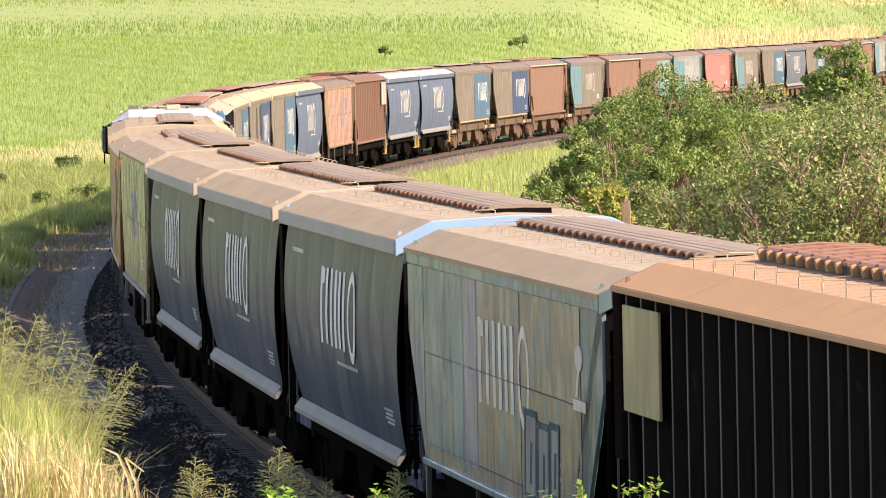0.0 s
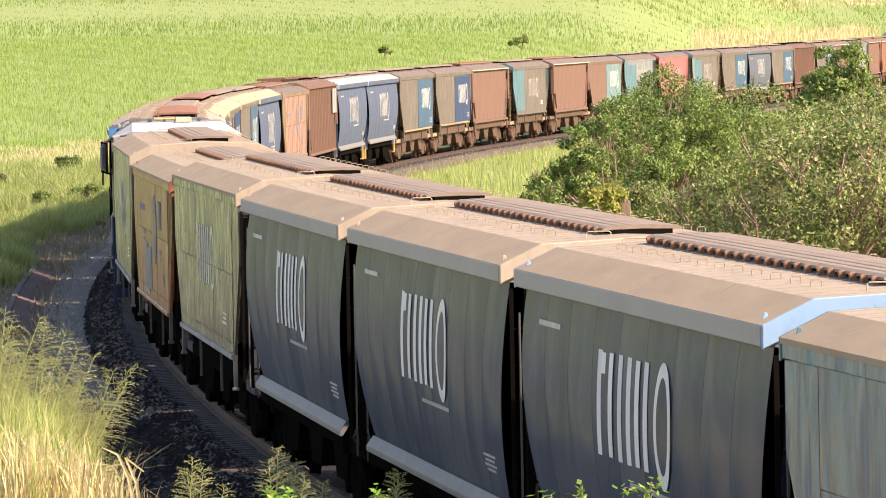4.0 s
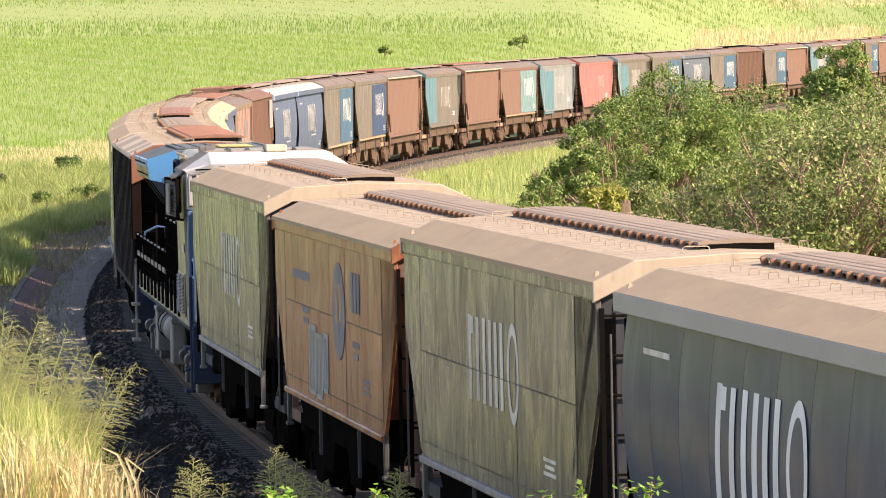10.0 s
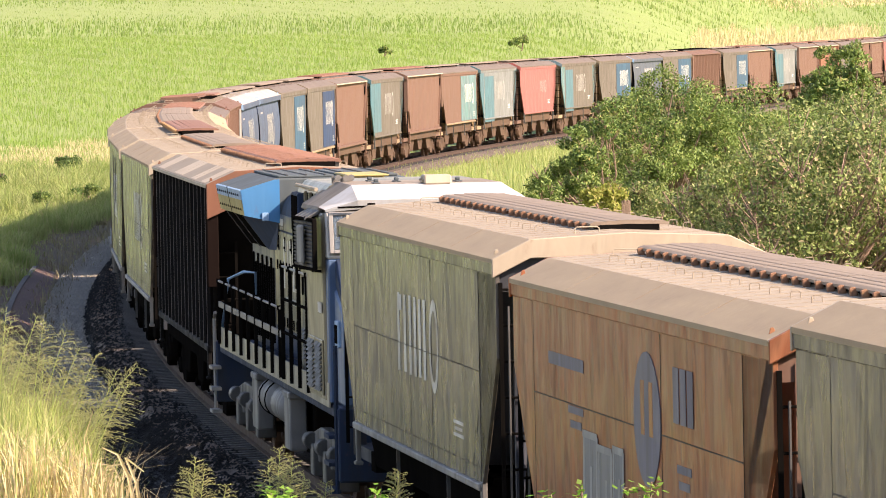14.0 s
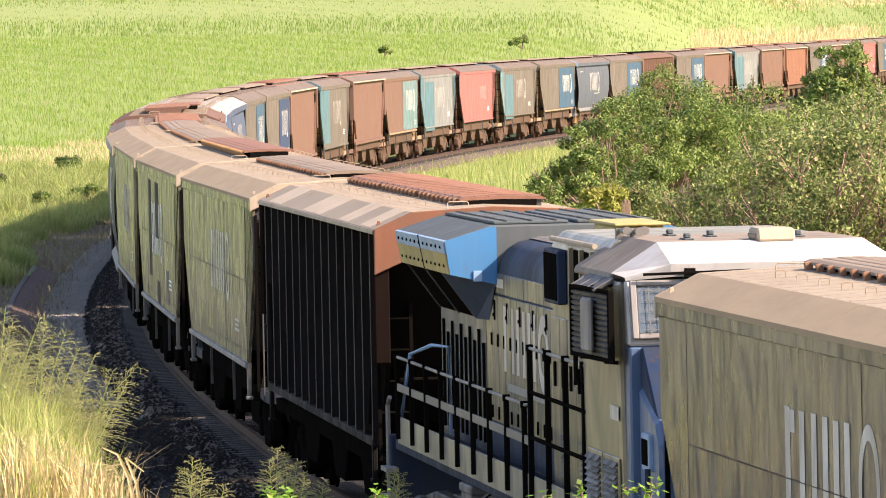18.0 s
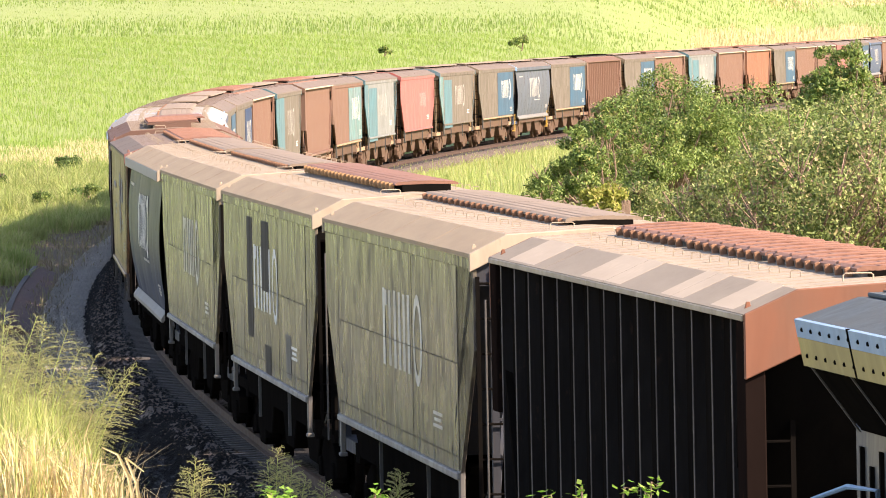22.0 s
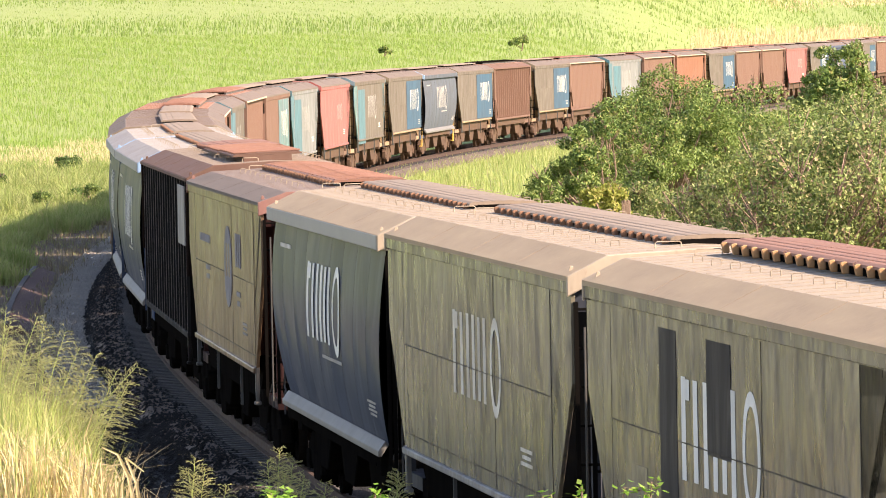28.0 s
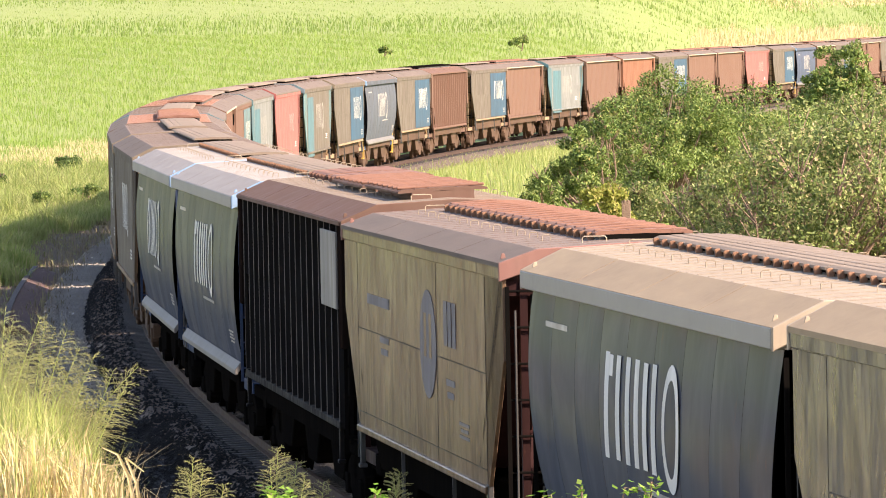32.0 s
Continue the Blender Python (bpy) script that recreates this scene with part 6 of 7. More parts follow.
# the train, from its head: front end of each vehicle along the line at the start, kind and paint
BLUEH = dict(body="blue", cap="trimb", end="deep", ledge="ledge")
# dark ends paint in the shade of the gap between wagons
GREYH = dict(body="blue", cap="trim", end="dark", ledge="ledge")
OLIVE = dict(body="olive", lbody="beigefar", bluepanel="navy", sill="skirt", cap="trim", mx=0.07, markmat="markfaint", end="locogrey")
BEIGEB = dict(body="beige", bluepanel="navy", sill="tandirt", cap="trim", mark=True)
BROWNF = dict(body="brown", cap="brown", mark=False, roof="roofrust", hatch="hatchrust", end="brown")
CONSIST = [
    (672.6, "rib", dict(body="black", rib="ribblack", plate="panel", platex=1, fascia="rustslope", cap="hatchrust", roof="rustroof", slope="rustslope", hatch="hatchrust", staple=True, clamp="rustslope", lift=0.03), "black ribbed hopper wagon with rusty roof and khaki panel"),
    (655.5, "flat", dict(body="teal", he=3.80, r=("beigepanel", "beigepanel"), cap="teal", gusset="teal", fascia="teal", sill="teal", mx=0.10, markmat="markfaint", scrawl=(0.17, "palegrey", "graffiti"), badge=True, patch=((-0.285, 2.6, 3.5, 2.05, "teal"), (-0.14, 2.6, 1.15, 2.05, "lavender"))), "teal and grey hopper wagon with faded lettering"),
    (639.0, "round", BLUEH, "blue-grey hopper wagon with bulging glossy sides"),
    (622.8, "round", GREYH, "blue-grey hopper wagon with bulging sides and cream roof end"),
    (606.5, "round", GREYH, "grime-streaked blue-grey hopper wagon with bulging sides"),
    (589.9, "flat", dict(OLIVE), "olive-grey hopper wagon with flat sides and white mark"),
    (573.0, "flat", dict(body="orange", cap="orange", oval=True, mark=False, he=3.75, end="brown", sill="orange", roof="roof", markmat="markb", scrawl=(-0.16, "palegrey", "markdim")), "faded orange hopper wagon with slate oval emblem"),
    (555.8, "flat", dict(OLIVE, mx=0.10), "streaky olive-grey hopper wagon ahead of the locomotive"),
    (539.7, "loco", {}, "grimy blue and yellow-grey diesel locomotive within the train"),
    # rib wagon behind the locomotive: black end holds the shade below its deep rusty cap
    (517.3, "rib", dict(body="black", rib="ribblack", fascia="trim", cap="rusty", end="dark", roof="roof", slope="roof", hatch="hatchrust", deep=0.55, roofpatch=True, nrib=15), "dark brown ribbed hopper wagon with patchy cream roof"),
    (499.4, "flat", dict(OLIVE, mx=0.12), "olive-grey flat-sided hopper wagon with white mark"),
    (482.1, "flat", dict(body="olive", lbody="beigefar", bluepanel="deep", sill="skirt", cap="trim", mx=0.05, hatch="hatchrust", clamp="rustslope", lift=0.05, patch=((-0.19, 2.75, 0.95, 1.75, "repair"), (-0.015, 3.12, 1.25, 1.0, "repair"), (0.0, 1.66, 1.0, 0.4, "repair"), (0.22, 1.85, 0.8, 0.6, "greyd"), (-0.30, 1.9, 0.9, 0.8, "beigepanel"))), "olive-grey hopper wagon with dark repair patches"),
    (465.2, "flat", dict(OLIVE, mx=0.09), "pale olive-grey hopper wagon with flat sides"),
    (448.8, "round", GREYH, "blue-grey hopper wagon with bulging sides and pale ledge"),
    (431.8, "flat", dict(body="tan", cap="pink", oval=True, mark=False, he=3.88, zc=4.02, end="darkred", sill="tan", hatch="hatchrust", big=True, markmat="markb", l=("pink", "pink"), roof="roof"), "tan hopper wagon with red end and rusty hatches"),
    # one wagon in two wall tones: black for the shaded right, brown for the sunlit left
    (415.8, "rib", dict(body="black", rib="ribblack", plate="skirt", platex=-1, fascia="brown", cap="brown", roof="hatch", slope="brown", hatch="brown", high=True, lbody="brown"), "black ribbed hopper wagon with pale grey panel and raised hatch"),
    (398.8, "round", dict(BLUEH, ladder="deep", roof="greyroof", slope="greyroof"), "blue hopper wagon with bright blue ends"),
    (383.2, "round", dict(BLUEH, ladder="deep", roof="greyroof", slope="greyroof"), "blue hopper wagon with bulging sides, sunlit end"),
    (366.9, "flat", dict(BEIGEB), "beige-grey hopper wagon with large blue field"),
    (349.9, "flat", dict(BEIGEB, bluepanel="deep"), "beige-grey hopper wagon with dark blue field"),
    (333.6, "rib2", dict(BROWNF), "plain rust-brown hopper wagon"),
    (315.3, "flat", dict(body="beige", l=("beige", "beige"), gusset="aqua", cap="aqua", mx=0.12, patch=((-0.30, 2.7, 3.2, 2.2, "aqua"),)), "beige and aqua hopper wagon with white mark"),
    (297.4, "rib2", dict(BROWNF), "plain rust-brown hopper wagon"),
    (281.0, "flat", dict(BEIGEB, body="brown", bluepanel="teal", cap="trim"), "brown hopper wagon with teal field"),
    (263.8, "flat", dict(body="palegrey", cap="aqua", gusset="aqua", mx=0.1, patch=((-0.26, 2.4, 4.0, 2.3, "aqua"),)), "aqua and pale grey hopper wagon"),
    (246.0, "flat", dict(body="red", cap="red", mx=0.2, ms=0.6, sill="red", end="brown"), "faded red hopper wagon with flat sides"),
    (227.6, "flat", dict(body="beige", gusset="teal", cap="teal", mx=0.12, patch=((-0.28, 2.4, 3.4, 2.3, "aqua"),)), "grey hopper wagon with aqua end field"),
    (210.0, "flat", dict(BEIGEB, cap="trim"), "beige hopper wagon with blue field"),
    (193.4, "round", dict(BLUEH, body="slate", l="slate"), "slate-blue hopper wagon with bulging sides"),
    (177.6, "flat", dict(BEIGEB), "beige hopper wagon with blue lettered field"),
    (161.4, "rib", dict(body="brown", rib="brown", fascia="brown", cap="brown", roof="roofrust", slope="brown", hatch="dark", end="brown"), "brown ribbed hopper wagon with slatted hatches"),
    (143.2, "flat", dict(BEIGEB, bluepanel="navy"), "beige hopper wagon with blue field and cream ends"),
    (127.6, "rib2", dict(BROWNF), "plain rust-brown hopper wagon"),
    (109.0, "flat", dict(body="palegrey", gusset="aqua", cap="aqua", mx=0.1, patch=((-0.26, 2.4, 3.6, 2.3, "aqua"),)), "pale grey and aqua hopper wagon"),
    (91.6, "rib2", dict(BROWNF), "plain rust-brown hopper wagon"),
    (74.0, "rib2", dict(BROWNF, body="rusty", cap="rusty"), "orange-rust hopper wagon with ribbed sides"),
    (55.4, "flat", dict(BEIGEB), "beige hopper wagon with blue field"),
    (39.0, "rib2", dict(BROWNF), "plain rust-brown hopper wagon"),
    (22.0, "rib2", dict(BROWNF), "plain rust-brown hopper wagon"),
    (4.6, "flat", dict(body="red", cap="red", mx=0.2, ms=0.6, end="brown"), "faded red hopper wagon with flat sides"),
    (-14.0, "flat", dict(BEIGEB), "beige hopper wagon with blue field"),
    (-31.0, "round", dict(BLUEH), "blue hopper wagon with bulging sides"),
    (-47.5, "rib2", dict(BROWNF), "plain rust-brown hopper wagon"),
    (-64.5, "flat", dict(BEIGEB), "beige hopper wagon with blue field"),
    (-81.5, "rib2", dict(BROWNF), "plain rust-brown hopper wagon"),
    (-98.5, "rib2", dict(BROWNF), "plain rust-brown hopper wagon"),
    (-115.5, "flat", dict(BEIGEB), "beige hopper wagon with blue field"),
    (-132.5, "flat", dict(body="red", cap="red", mx=0.2, ms=0.6, end="brown"), "faded red hopper wagon with flat sides"),
]
TRAIN = []
for i, (front, kind, c, label) in enumerate(CONSIST):
    L = {"flat": 15.8, "round": 15.0, "rib": 16.2, "rib2": 16.2, "loco": 21.9}[kind]
    near = i < 18
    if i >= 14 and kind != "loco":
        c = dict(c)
        # far roofs and caps face the sun: swap in the darkened copies
        c["slope"] = c.get("slope", "slopedim")
        # far gear is sunlit and takes the lighter rusty copy
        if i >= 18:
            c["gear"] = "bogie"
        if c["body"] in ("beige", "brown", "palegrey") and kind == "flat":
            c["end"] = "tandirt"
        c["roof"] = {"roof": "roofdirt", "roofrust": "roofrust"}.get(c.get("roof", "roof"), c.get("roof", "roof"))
        c["cap"] = "trimdim" if c.get("cap") == "trim" else c.get("cap", "trimdim")
    if kind == "loco":
        car = locomotive(L)
        cat = "locomotive"
    elif kind == "round":
        car = round_wagon(L, c, near)
        cat = "hopper wagon"
    elif kind == "flat":
        car = flat_wagon(L, c, near, c.get("he", 3.905), c.get("zc", c.get("he", 3.905) + 0.20), "double" if c.get("big") else "trough")
        cat = "hopper wagon"
    elif kind == "rib2":
        car = rib_wagon(L, c, near, nrib=26, deep=0.016)
        cat = "hopper wagon"
    else:
        car = rib_wagon(L, c, near, hatch="high" if c.get("high") else "double", nrib=c.get("nrib", 18))
        cat = "hopper wagon"
    tagged(car, label, cat, "" if kind == "loco" else "wagons of the train")
    TRAIN.append((car, front - L / 2, 13.0 if kind == "loco" else L - 4.8))


# ---- plants ----
def blades(name, x, y, z, h, w, mat, label, lean=0.35, rng=rng, category="grass", droop=0.3):
    """Grass blades as bent tapering strips."""
    n = len(x)
    a = rng.uniform(0, 2 * math.pi, n)
    l = rng.uniform(0.1, 1.0, n) * lean * h
    dx, dy = np.cos(a), np.sin(a)
    b = a + math.pi / 2 + rng.uniform(-0.5, 0.5, n)
    wx, wy = np.cos(b) * w / 2, np.sin(b) * w / 2
    P = np.stack([x, y, z], 1)
    mid = P + np.stack([dx * l * 0.35, dy * l * 0.35, h * 0.6], 1)
    tip = P + np.stack([dx * l, dy * l, h * (1 - droop * rng.uniform(0, 1, n))], 1)
    W = np.stack([wx, wy, np.zeros(n)], 1)
    v = np.stack([P - W, P + W, mid - W * 0.8, mid + W * 0.8, tip], 1)
    return solid(name, soup(name, v, [(0, 1, 3), (0, 3, 2), (2, 3, 4)]), mat, label, category, kind="stuff")


def scatter(n, x0, x1, y0, y1, keep):
    x, y = rng.uniform(x0, x1, n), rng.uniform(y0, y1, n)
    k = keep(x, y)
    return x[k], y[k]


# tall field grass beyond the track, thinning with distance
def in_view(x, y, pad=6):
    return np.abs(x) < y * 0.0615 + pad


x, y = scatter(420000, -55, 60, 215, 700, lambda x, y: in_view(x, y))
lat = lateral(x, y)
k = lat < -7.5 - 4 * rng.uniform(0, 1, len(x))
x, y = x[k], y[k]
blades("tall_field_grass", x, y, land(x, y), rng.uniform(0.22, 0.52, len(x)), rng.uniform(0.02, 0.04, len(x)), "cane", "tall bright yellow-green grass of the field beyond the line", 0.5)
x, y = scatter(300000, -130, 130, 700, 1500, lambda x, y: in_view(x, y, 12))
k = lateral(x, y) < -4
x, y = x[k], y[k]
blades("distant_field_grass", x, y, land(x, y), rng.uniform(0.3, 0.7, len(x)), rng.uniform(0.05, 0.09, len(x)), "canefar", "bright grass on the rising field far behind", 0.5)
# verge, both sides
x, y = scatter(230000, -32, 8, 110, 400, lambda x, y: in_view(x, y, 4))
lat = lateral(x, y)
k = (lat < -3.7) & (lat > -13) & (rng.uniform(0, 1, len(x)) < 0.2 + ease((-lat - 3.7) / 2.5))
x, y, lat = x[k], y[k], lat[k]
blades("outer_verge_grass", x, y, land(x, y), rng.uniform(0.2, 0.62, len(x)) * (0.3 + 0.7 * ease((-lat - 4) / 3)), rng.uniform(0.015, 0.04, len(x)), "weed", "mixed green and dry grass on the outer verge", 0.7)
def tussocks(name, centres, n, spread, h0, h1, mat, label, seed):
    """Thick tufts of grass round given places."""
    r = np.random.default_rng(seed)
    cx, cy = centres
    pick = r.integers(0, len(cx), n)
    size = r.uniform(0.6, 1.3, len(cx))[pick]
    d, a = spread * size * np.sqrt(r.uniform(0, 1, n)), r.uniform(0, 2 * math.pi, n)
    x, y = cx[pick] + d * np.cos(a), cy[pick] + d * np.sin(a)
    return blades(name, x, y, land(x, y), r.uniform(h0, h1, n) * size * (1.1 - 0.5 * d / (spread * size)), r.uniform(0.02, 0.045, n), mat, label, 0.8, r)


x, y = scatter(1500, -34, 2, 190, 340, lambda x, y: in_view(x, y, 3))
lat = lateral(x, y)
k = (lat < -6.0) & (lat > -17)
tussocks("verge_tussocks", (x[k], y[k]), 90000, 0.75, 0.45, 1.15, "weed", "thick green tussocks along the outer verge", 141)
k = (lat < -4.9) & (lat > -9.0)
tussocks("shaded_tussocks", (x[k], y[k]), 90000, 0.8, 0.45, 1.0, "weed", "green tussocks in the shade of the train", 143)
k = (lat < -4.2) & (lat > -7.5) & (rng.uniform(0, 1, len(x)) < 0.35)
tussocks("dry_tussocks", (x[k], y[k]), 9000, 0.4, 0.15, 0.4, "weedb", "low brown tussocks beside the gravel strip", 142)
x, y = scatter(60000, -34, -6, 290, 460, lambda x, y: in_view(x, y, 4))
lat = lateral(x, y)
k = (lat < -17 - 2 * np.sin(x * 0.8)) & (lat > -26 + 2 * np.sin(y * 0.3)) & (rng.uniform(0, 1, len(x)) < 0.6)
x, y = x[k], y[k]
blades("dry_verge_grass", x, y, land(x, y), rng.uniform(0.3, 0.7, len(x)), rng.uniform(0.02, 0.04, len(x)), "reed", "dry pale stalks along the field's edge", 0.6)
x, y = scatter(200000, -8, 34, 120, 560, lambda x, y: in_view(x, y, 4))
lat = lateral(x, y)
k = (lat > 1.5) & (lat < 30) & ((lat > 2.6) | (rng.uniform(0, 1, len(x)) < 0.25 + 0.75 * (lat - 1.5)))
x, y, lat = x[k], y[k], lat[k]
blades("inner_verge_grass", x, y, np.where(lat < 2.4, -0.26 - 0.25 * np.clip(lat - 1.7, 0, 0.7), land(x, y)), rng.uniform(0.25, 0.75, len(x)) * (0.4 + 0.6 * ease((lat - 1.8) / 4)), rng.uniform(0.012, 0.03, len(x)), "weed", "light green and straw-coloured grass inside the curve", 0.6)
x, y = scatter(60000, -22, 4, 150, 300, lambda x, y: in_view(x, y, 3))
lat = lateral(x, y)
k = (lat < -3.0) & (lat > -8.5 + 1.5 * np.sin(y * 0.21))
x, y = x[k], y[k]
blades("brown_verge_weeds", x, y, land(x, y), rng.uniform(0.1, 0.4, len(x)), rng.uniform(0.012, 0.03, len(x)), "weedb", "low brown weeds and litter on the shaded verge", 0.9)
x, y = scatter(26000, -14, 4, 150, 260, lambda x, y: in_view(x, y, 3))
lat = lateral(x, y)
k = (lat < -2.05) & (lat > -3.2)
x, y = x[k], y[k]
blades("path_straw", x, y, land(x, y) + 0.05, rng.uniform(0.03, 0.12, len(x)), rng.uniform(0.012, 0.03, len(x)), "reed", "short dry straw lying on the gravel strip", 1.5)
# dry reeds in the field's corner
x, y = scatter(90000, 18, 70, 690, 1000, lambda x, y: (x > 0.0340 * y) & (rng.uniform(0, 1, len(x)) < (0.0605 - x / y) / 0.006) & (rng.uniform(0, 1, len(x)) < (x / y - 0.0335) / 0.003))
lat = lateral(x, y)
top = np.interp(x / y, [0.034, 0.0397, 0.0474, 0.0566], [815, 872, 925, 985])
k = (lat < -4) & (y < top + 6 * np.sin(x * 1.3) + 5 * np.sin(x * 3.1))
x, y = x[k], y[k]
blades("dry_reed_patch", x, y, land(x, y), rng.uniform(0.8, 1.6, len(x)), rng.uniform(0.05, 0.09, len(x)), "reed", "patch of dry straw-coloured reeds")
x, y = scatter(60000, 14, 110, 815, 1300, lambda x, y: (x > 0.0205 * y) & (x < 0.0660 * y) & (y > np.interp(x / y, [0.0205, 0.04, 0.0556, 0.066], [835, 962, 1110, 1190]) + 5 * np.sin(x * 0.7)))
blades("dry_stubble_strip", x, y, land(x, y), rng.uniform(0.3, 0.8, len(x)), rng.uniform(0.12, 0.2, len(x)), "reed", "pale dry stubble along the far edge of the field")


def bush(name, cx, cy, rx, ry, z0, z1, mat, label, leaves, size, lobes, seed, category="bush", twigs=26, taper=0.0):
    """A shrub or small tree: stem, limbs, and a crown of separate leaves gathered in clumps."""
    r = np.random.default_rng(seed)
    gz = float(land(np.array([cx]), np.array([cy]))[0])
    thing = new(name)
    thing.location = (cx, cy, gz)
    h0, h1 = z0 - gz, z1 - gz
    wood = Geo()
    cl = []
    big = []
    for i in range(max(4, int(4.2 * (rx * ry * (h1 - h0)) ** 0.6))):
        a, q = r.uniform(0, 6.283), math.sqrt(r.uniform(0, 1))
        shrink = 1 - taper * r.uniform(0, 1)
        top = math.sqrt(max(0.05, 1 - q * q * 0.8))
        lob = r.uniform(0.16, 0.30) * min(rx + 0.6, h1 - h0)
        hz = h0 + (h1 - h0) * top * r.uniform(0.15, 1.0) ** 0.55 - lob * 0.45
        big.append((q * rx * math.cos(a) * shrink * 0.9, q * ry * math.sin(a) * shrink * 0.9, max(hz, h0 + 0.1), lob))
    for i in range(int(lobes * 4.5)):
        bx, by, bz, lob = big[i % len(big)]
        d = Vector((r.normal(), r.normal(), r.normal() * 0.8 + 0.45)).normalized() * lob * r.uniform(0.7, 1.05)
        cl.append((bx + d.x, by + d.y, max(0.1, bz + d.z * 0.85), r.uniform(0.3, 0.5) * lob + 0.05))
    if len(cl) > twigs:
        order = r.permutation(len(cl))
        cl = [cl[q] for q in order]
    stems = [(r.uniform(-0.3, 0.3) * rx, r.uniform(-0.3, 0.3) * ry) for _ in range(max(1, int(rx)))]
    for sx, sy in stems:
        wood.tube([(sx, sy, -0.2), (sx + 0.1, sy, h0 * 0.6), (sx + 0.2, sy + 0.1, h0 + (h1 - h0) * 0.35)], 0.09, 7, 0.045)
    for i, (x, y, z, rad) in enumerate(cl[:twigs]):
        sx, sy = min(stems, key=lambda p: (p[0] - x) ** 2 + (p[1] - y) ** 2)
        m = ((sx + x) / 2 + r.uniform(-0.3, 0.3), (sy + y) / 2 + r.uniform(-0.3, 0.3), (h0 + z) / 2 + 0.2)
        wood.tube([(sx + 0.1, sy, h0 * 0.7), m, (x, y, z)], 0.05, 5, 0.014)
        for _ in range(5):
            wood.tube([(x, y, z - rad * 0.3), (x + r.uniform(-1, 1) * rad, y + r.uniform(-1, 1) * rad, z + r.uniform(0.1, 1.5) * rad)], 0.022, 4, 0.009)
    part("trunk", wood.mesh("trunk_and_limbs"), "bark", thing)
    C = np.array(cl)
    pick = r.choice(len(C), leaves, p=C[:, 3] ** 2 / (C[:, 3] ** 2).sum())
    d = r.normal(size=(leaves, 3))
    d /= np.linalg.norm(d, axis=1)[:, None]
    rad = C[pick, 3] * (0.55 + 0.5 * r.uniform(0, 1, leaves) ** 0.6)
    P = C[pick, :3] + d * rad[:, None] * np.array([1, 1, 0.8])
    u = r.normal(size=(leaves, 3))
    u /= np.linalg.norm(u, axis=1)[:, None]
    nrm = 1.3 * d + np.array([0, 0, 0.5]) + 0.45 * r.normal(size=(leaves, 3))
    v = np.cross(nrm, u)
    v /= np.linalg.norm(v, axis=1)[:, None]
    s = size * r.uniform(0.6, 1.4, leaves)[:, None]
    quad = np.stack([P - u * s, P + v * s * 0.45, P + u * s, P - v * s * 0.45], 1)
    part("crown", soup("crown_leaves", quad, [(0, 1, 2, 3)]), mat, thing)
    return tagged(thing, label, category, "shrubs and trees inside the curve" if cx > 2 and cy < 450 else "")


bush("large_bush", 7.2, 138, 3.5, 4.0, 0.2, 4.6, "leaf", "large broad-leaved bush with bare brown twigs", 52000, 0.046, 78, 11, twigs=110)
bush("large_bush", 10.8, 146, 3.2, 4.0, 0.2, 4.8, "leaf", "broad-leaved bush with reddish dry leaves", 34000, 0.048, 66, 12, twigs=80)
bush("large_bush", 7.0, 213, 2.2, 3.0, -0.3, 1.75, "leaf", "lower broad-leaved bush at the edge of the grass", 18000, 0.05, 60, 26, twigs=30)
bush("small_tree", 7.3, 236, 2.2, 3.5, 0.2, 4.65, "leafg", "feathery green tree inside the curve", 48000, 0.05, 110, 13, "tree", 50)
bush("small_tree", 9.6, 240, 3.2, 4.0, 0.2, 4.2, "leafg", "spreading green tree beside the line", 40000, 0.052, 120, 14, "tree", 50)
bush("small_tree", 5.2, 231, 1.4, 2.0, 0.0, 3.75, "leafg", "young green tree beside the taller ones", 16000, 0.05, 60, 27, "tree", 24)
bush("small_tree", 4.2, 228, 1.2, 2.0, -0.2, 2.9, "leafg", "dense low green tree at the grass edge", 12000, 0.06, 40, 15, "tree", 20)
bush("low_bush", 3.1, 224, 1.0, 1.6, -0.4, 2.0, "leafg", "low green bush where the trees meet the grass", 9000, 0.05, 40, 28, twigs=16)
bush("low_bush", 5.6, 219, 1.3, 1.6, -0.4, 2.6, "leafg", "green bush in front of the taller trees", 14000, 0.05, 50, 29, twigs=16)
bush("yellow_shrub", 4.65, 210, 0.75, 0.7, -0.2, 2.25, "leafy", "yellow-green pointed shrub among darker trees", 4200, 0.06, 26, 16, twigs=10, taper=0.85)
bush("large_bush", 13.0, 215, 3.4, 5.0, 0.3, 4.1, "leaf", "olive-green bush among other broad-leaved shrubs", 36000, 0.06, 110, 17, twigs=40)
bush("small_tree", 18.3, 335, 2.0, 3.0, 0.6, 5.1, "leafg", "dark green tree before the distant wagons", 16000, 0.09, 60, 18, "tree", 30)
bush("large_bush", 16.0, 290, 3.2, 5.0, 0.0, 3.3, "leaf", "mixed green bush in the middle distance", 18000, 0.09, 80, 19, twigs=30)


def field_bush(x, y, r, h, seed, label):
    z = float(land(np.array([x]), np.array([y]))[0])
    return bush("field_bush", x, y, r, r, z + 0.1, z + h, "leafg", label, int(1300 * r), 0.10, 9, seed, twigs=3)


field_bush(7.0, 652, 1.0, 1.5, 21, "lone dark bush standing in the field")
field_bush(-4.65, 618, 0.6, 1.1, 22, "small dark bush standing in the field")
bush("verge_bush", -17.0, 338, 0.75, 1.2, -0.5, 0.75, "fieldleaf", "low dark green bush at the field's edge", 3600, 0.06, 22, 23, twigs=4)
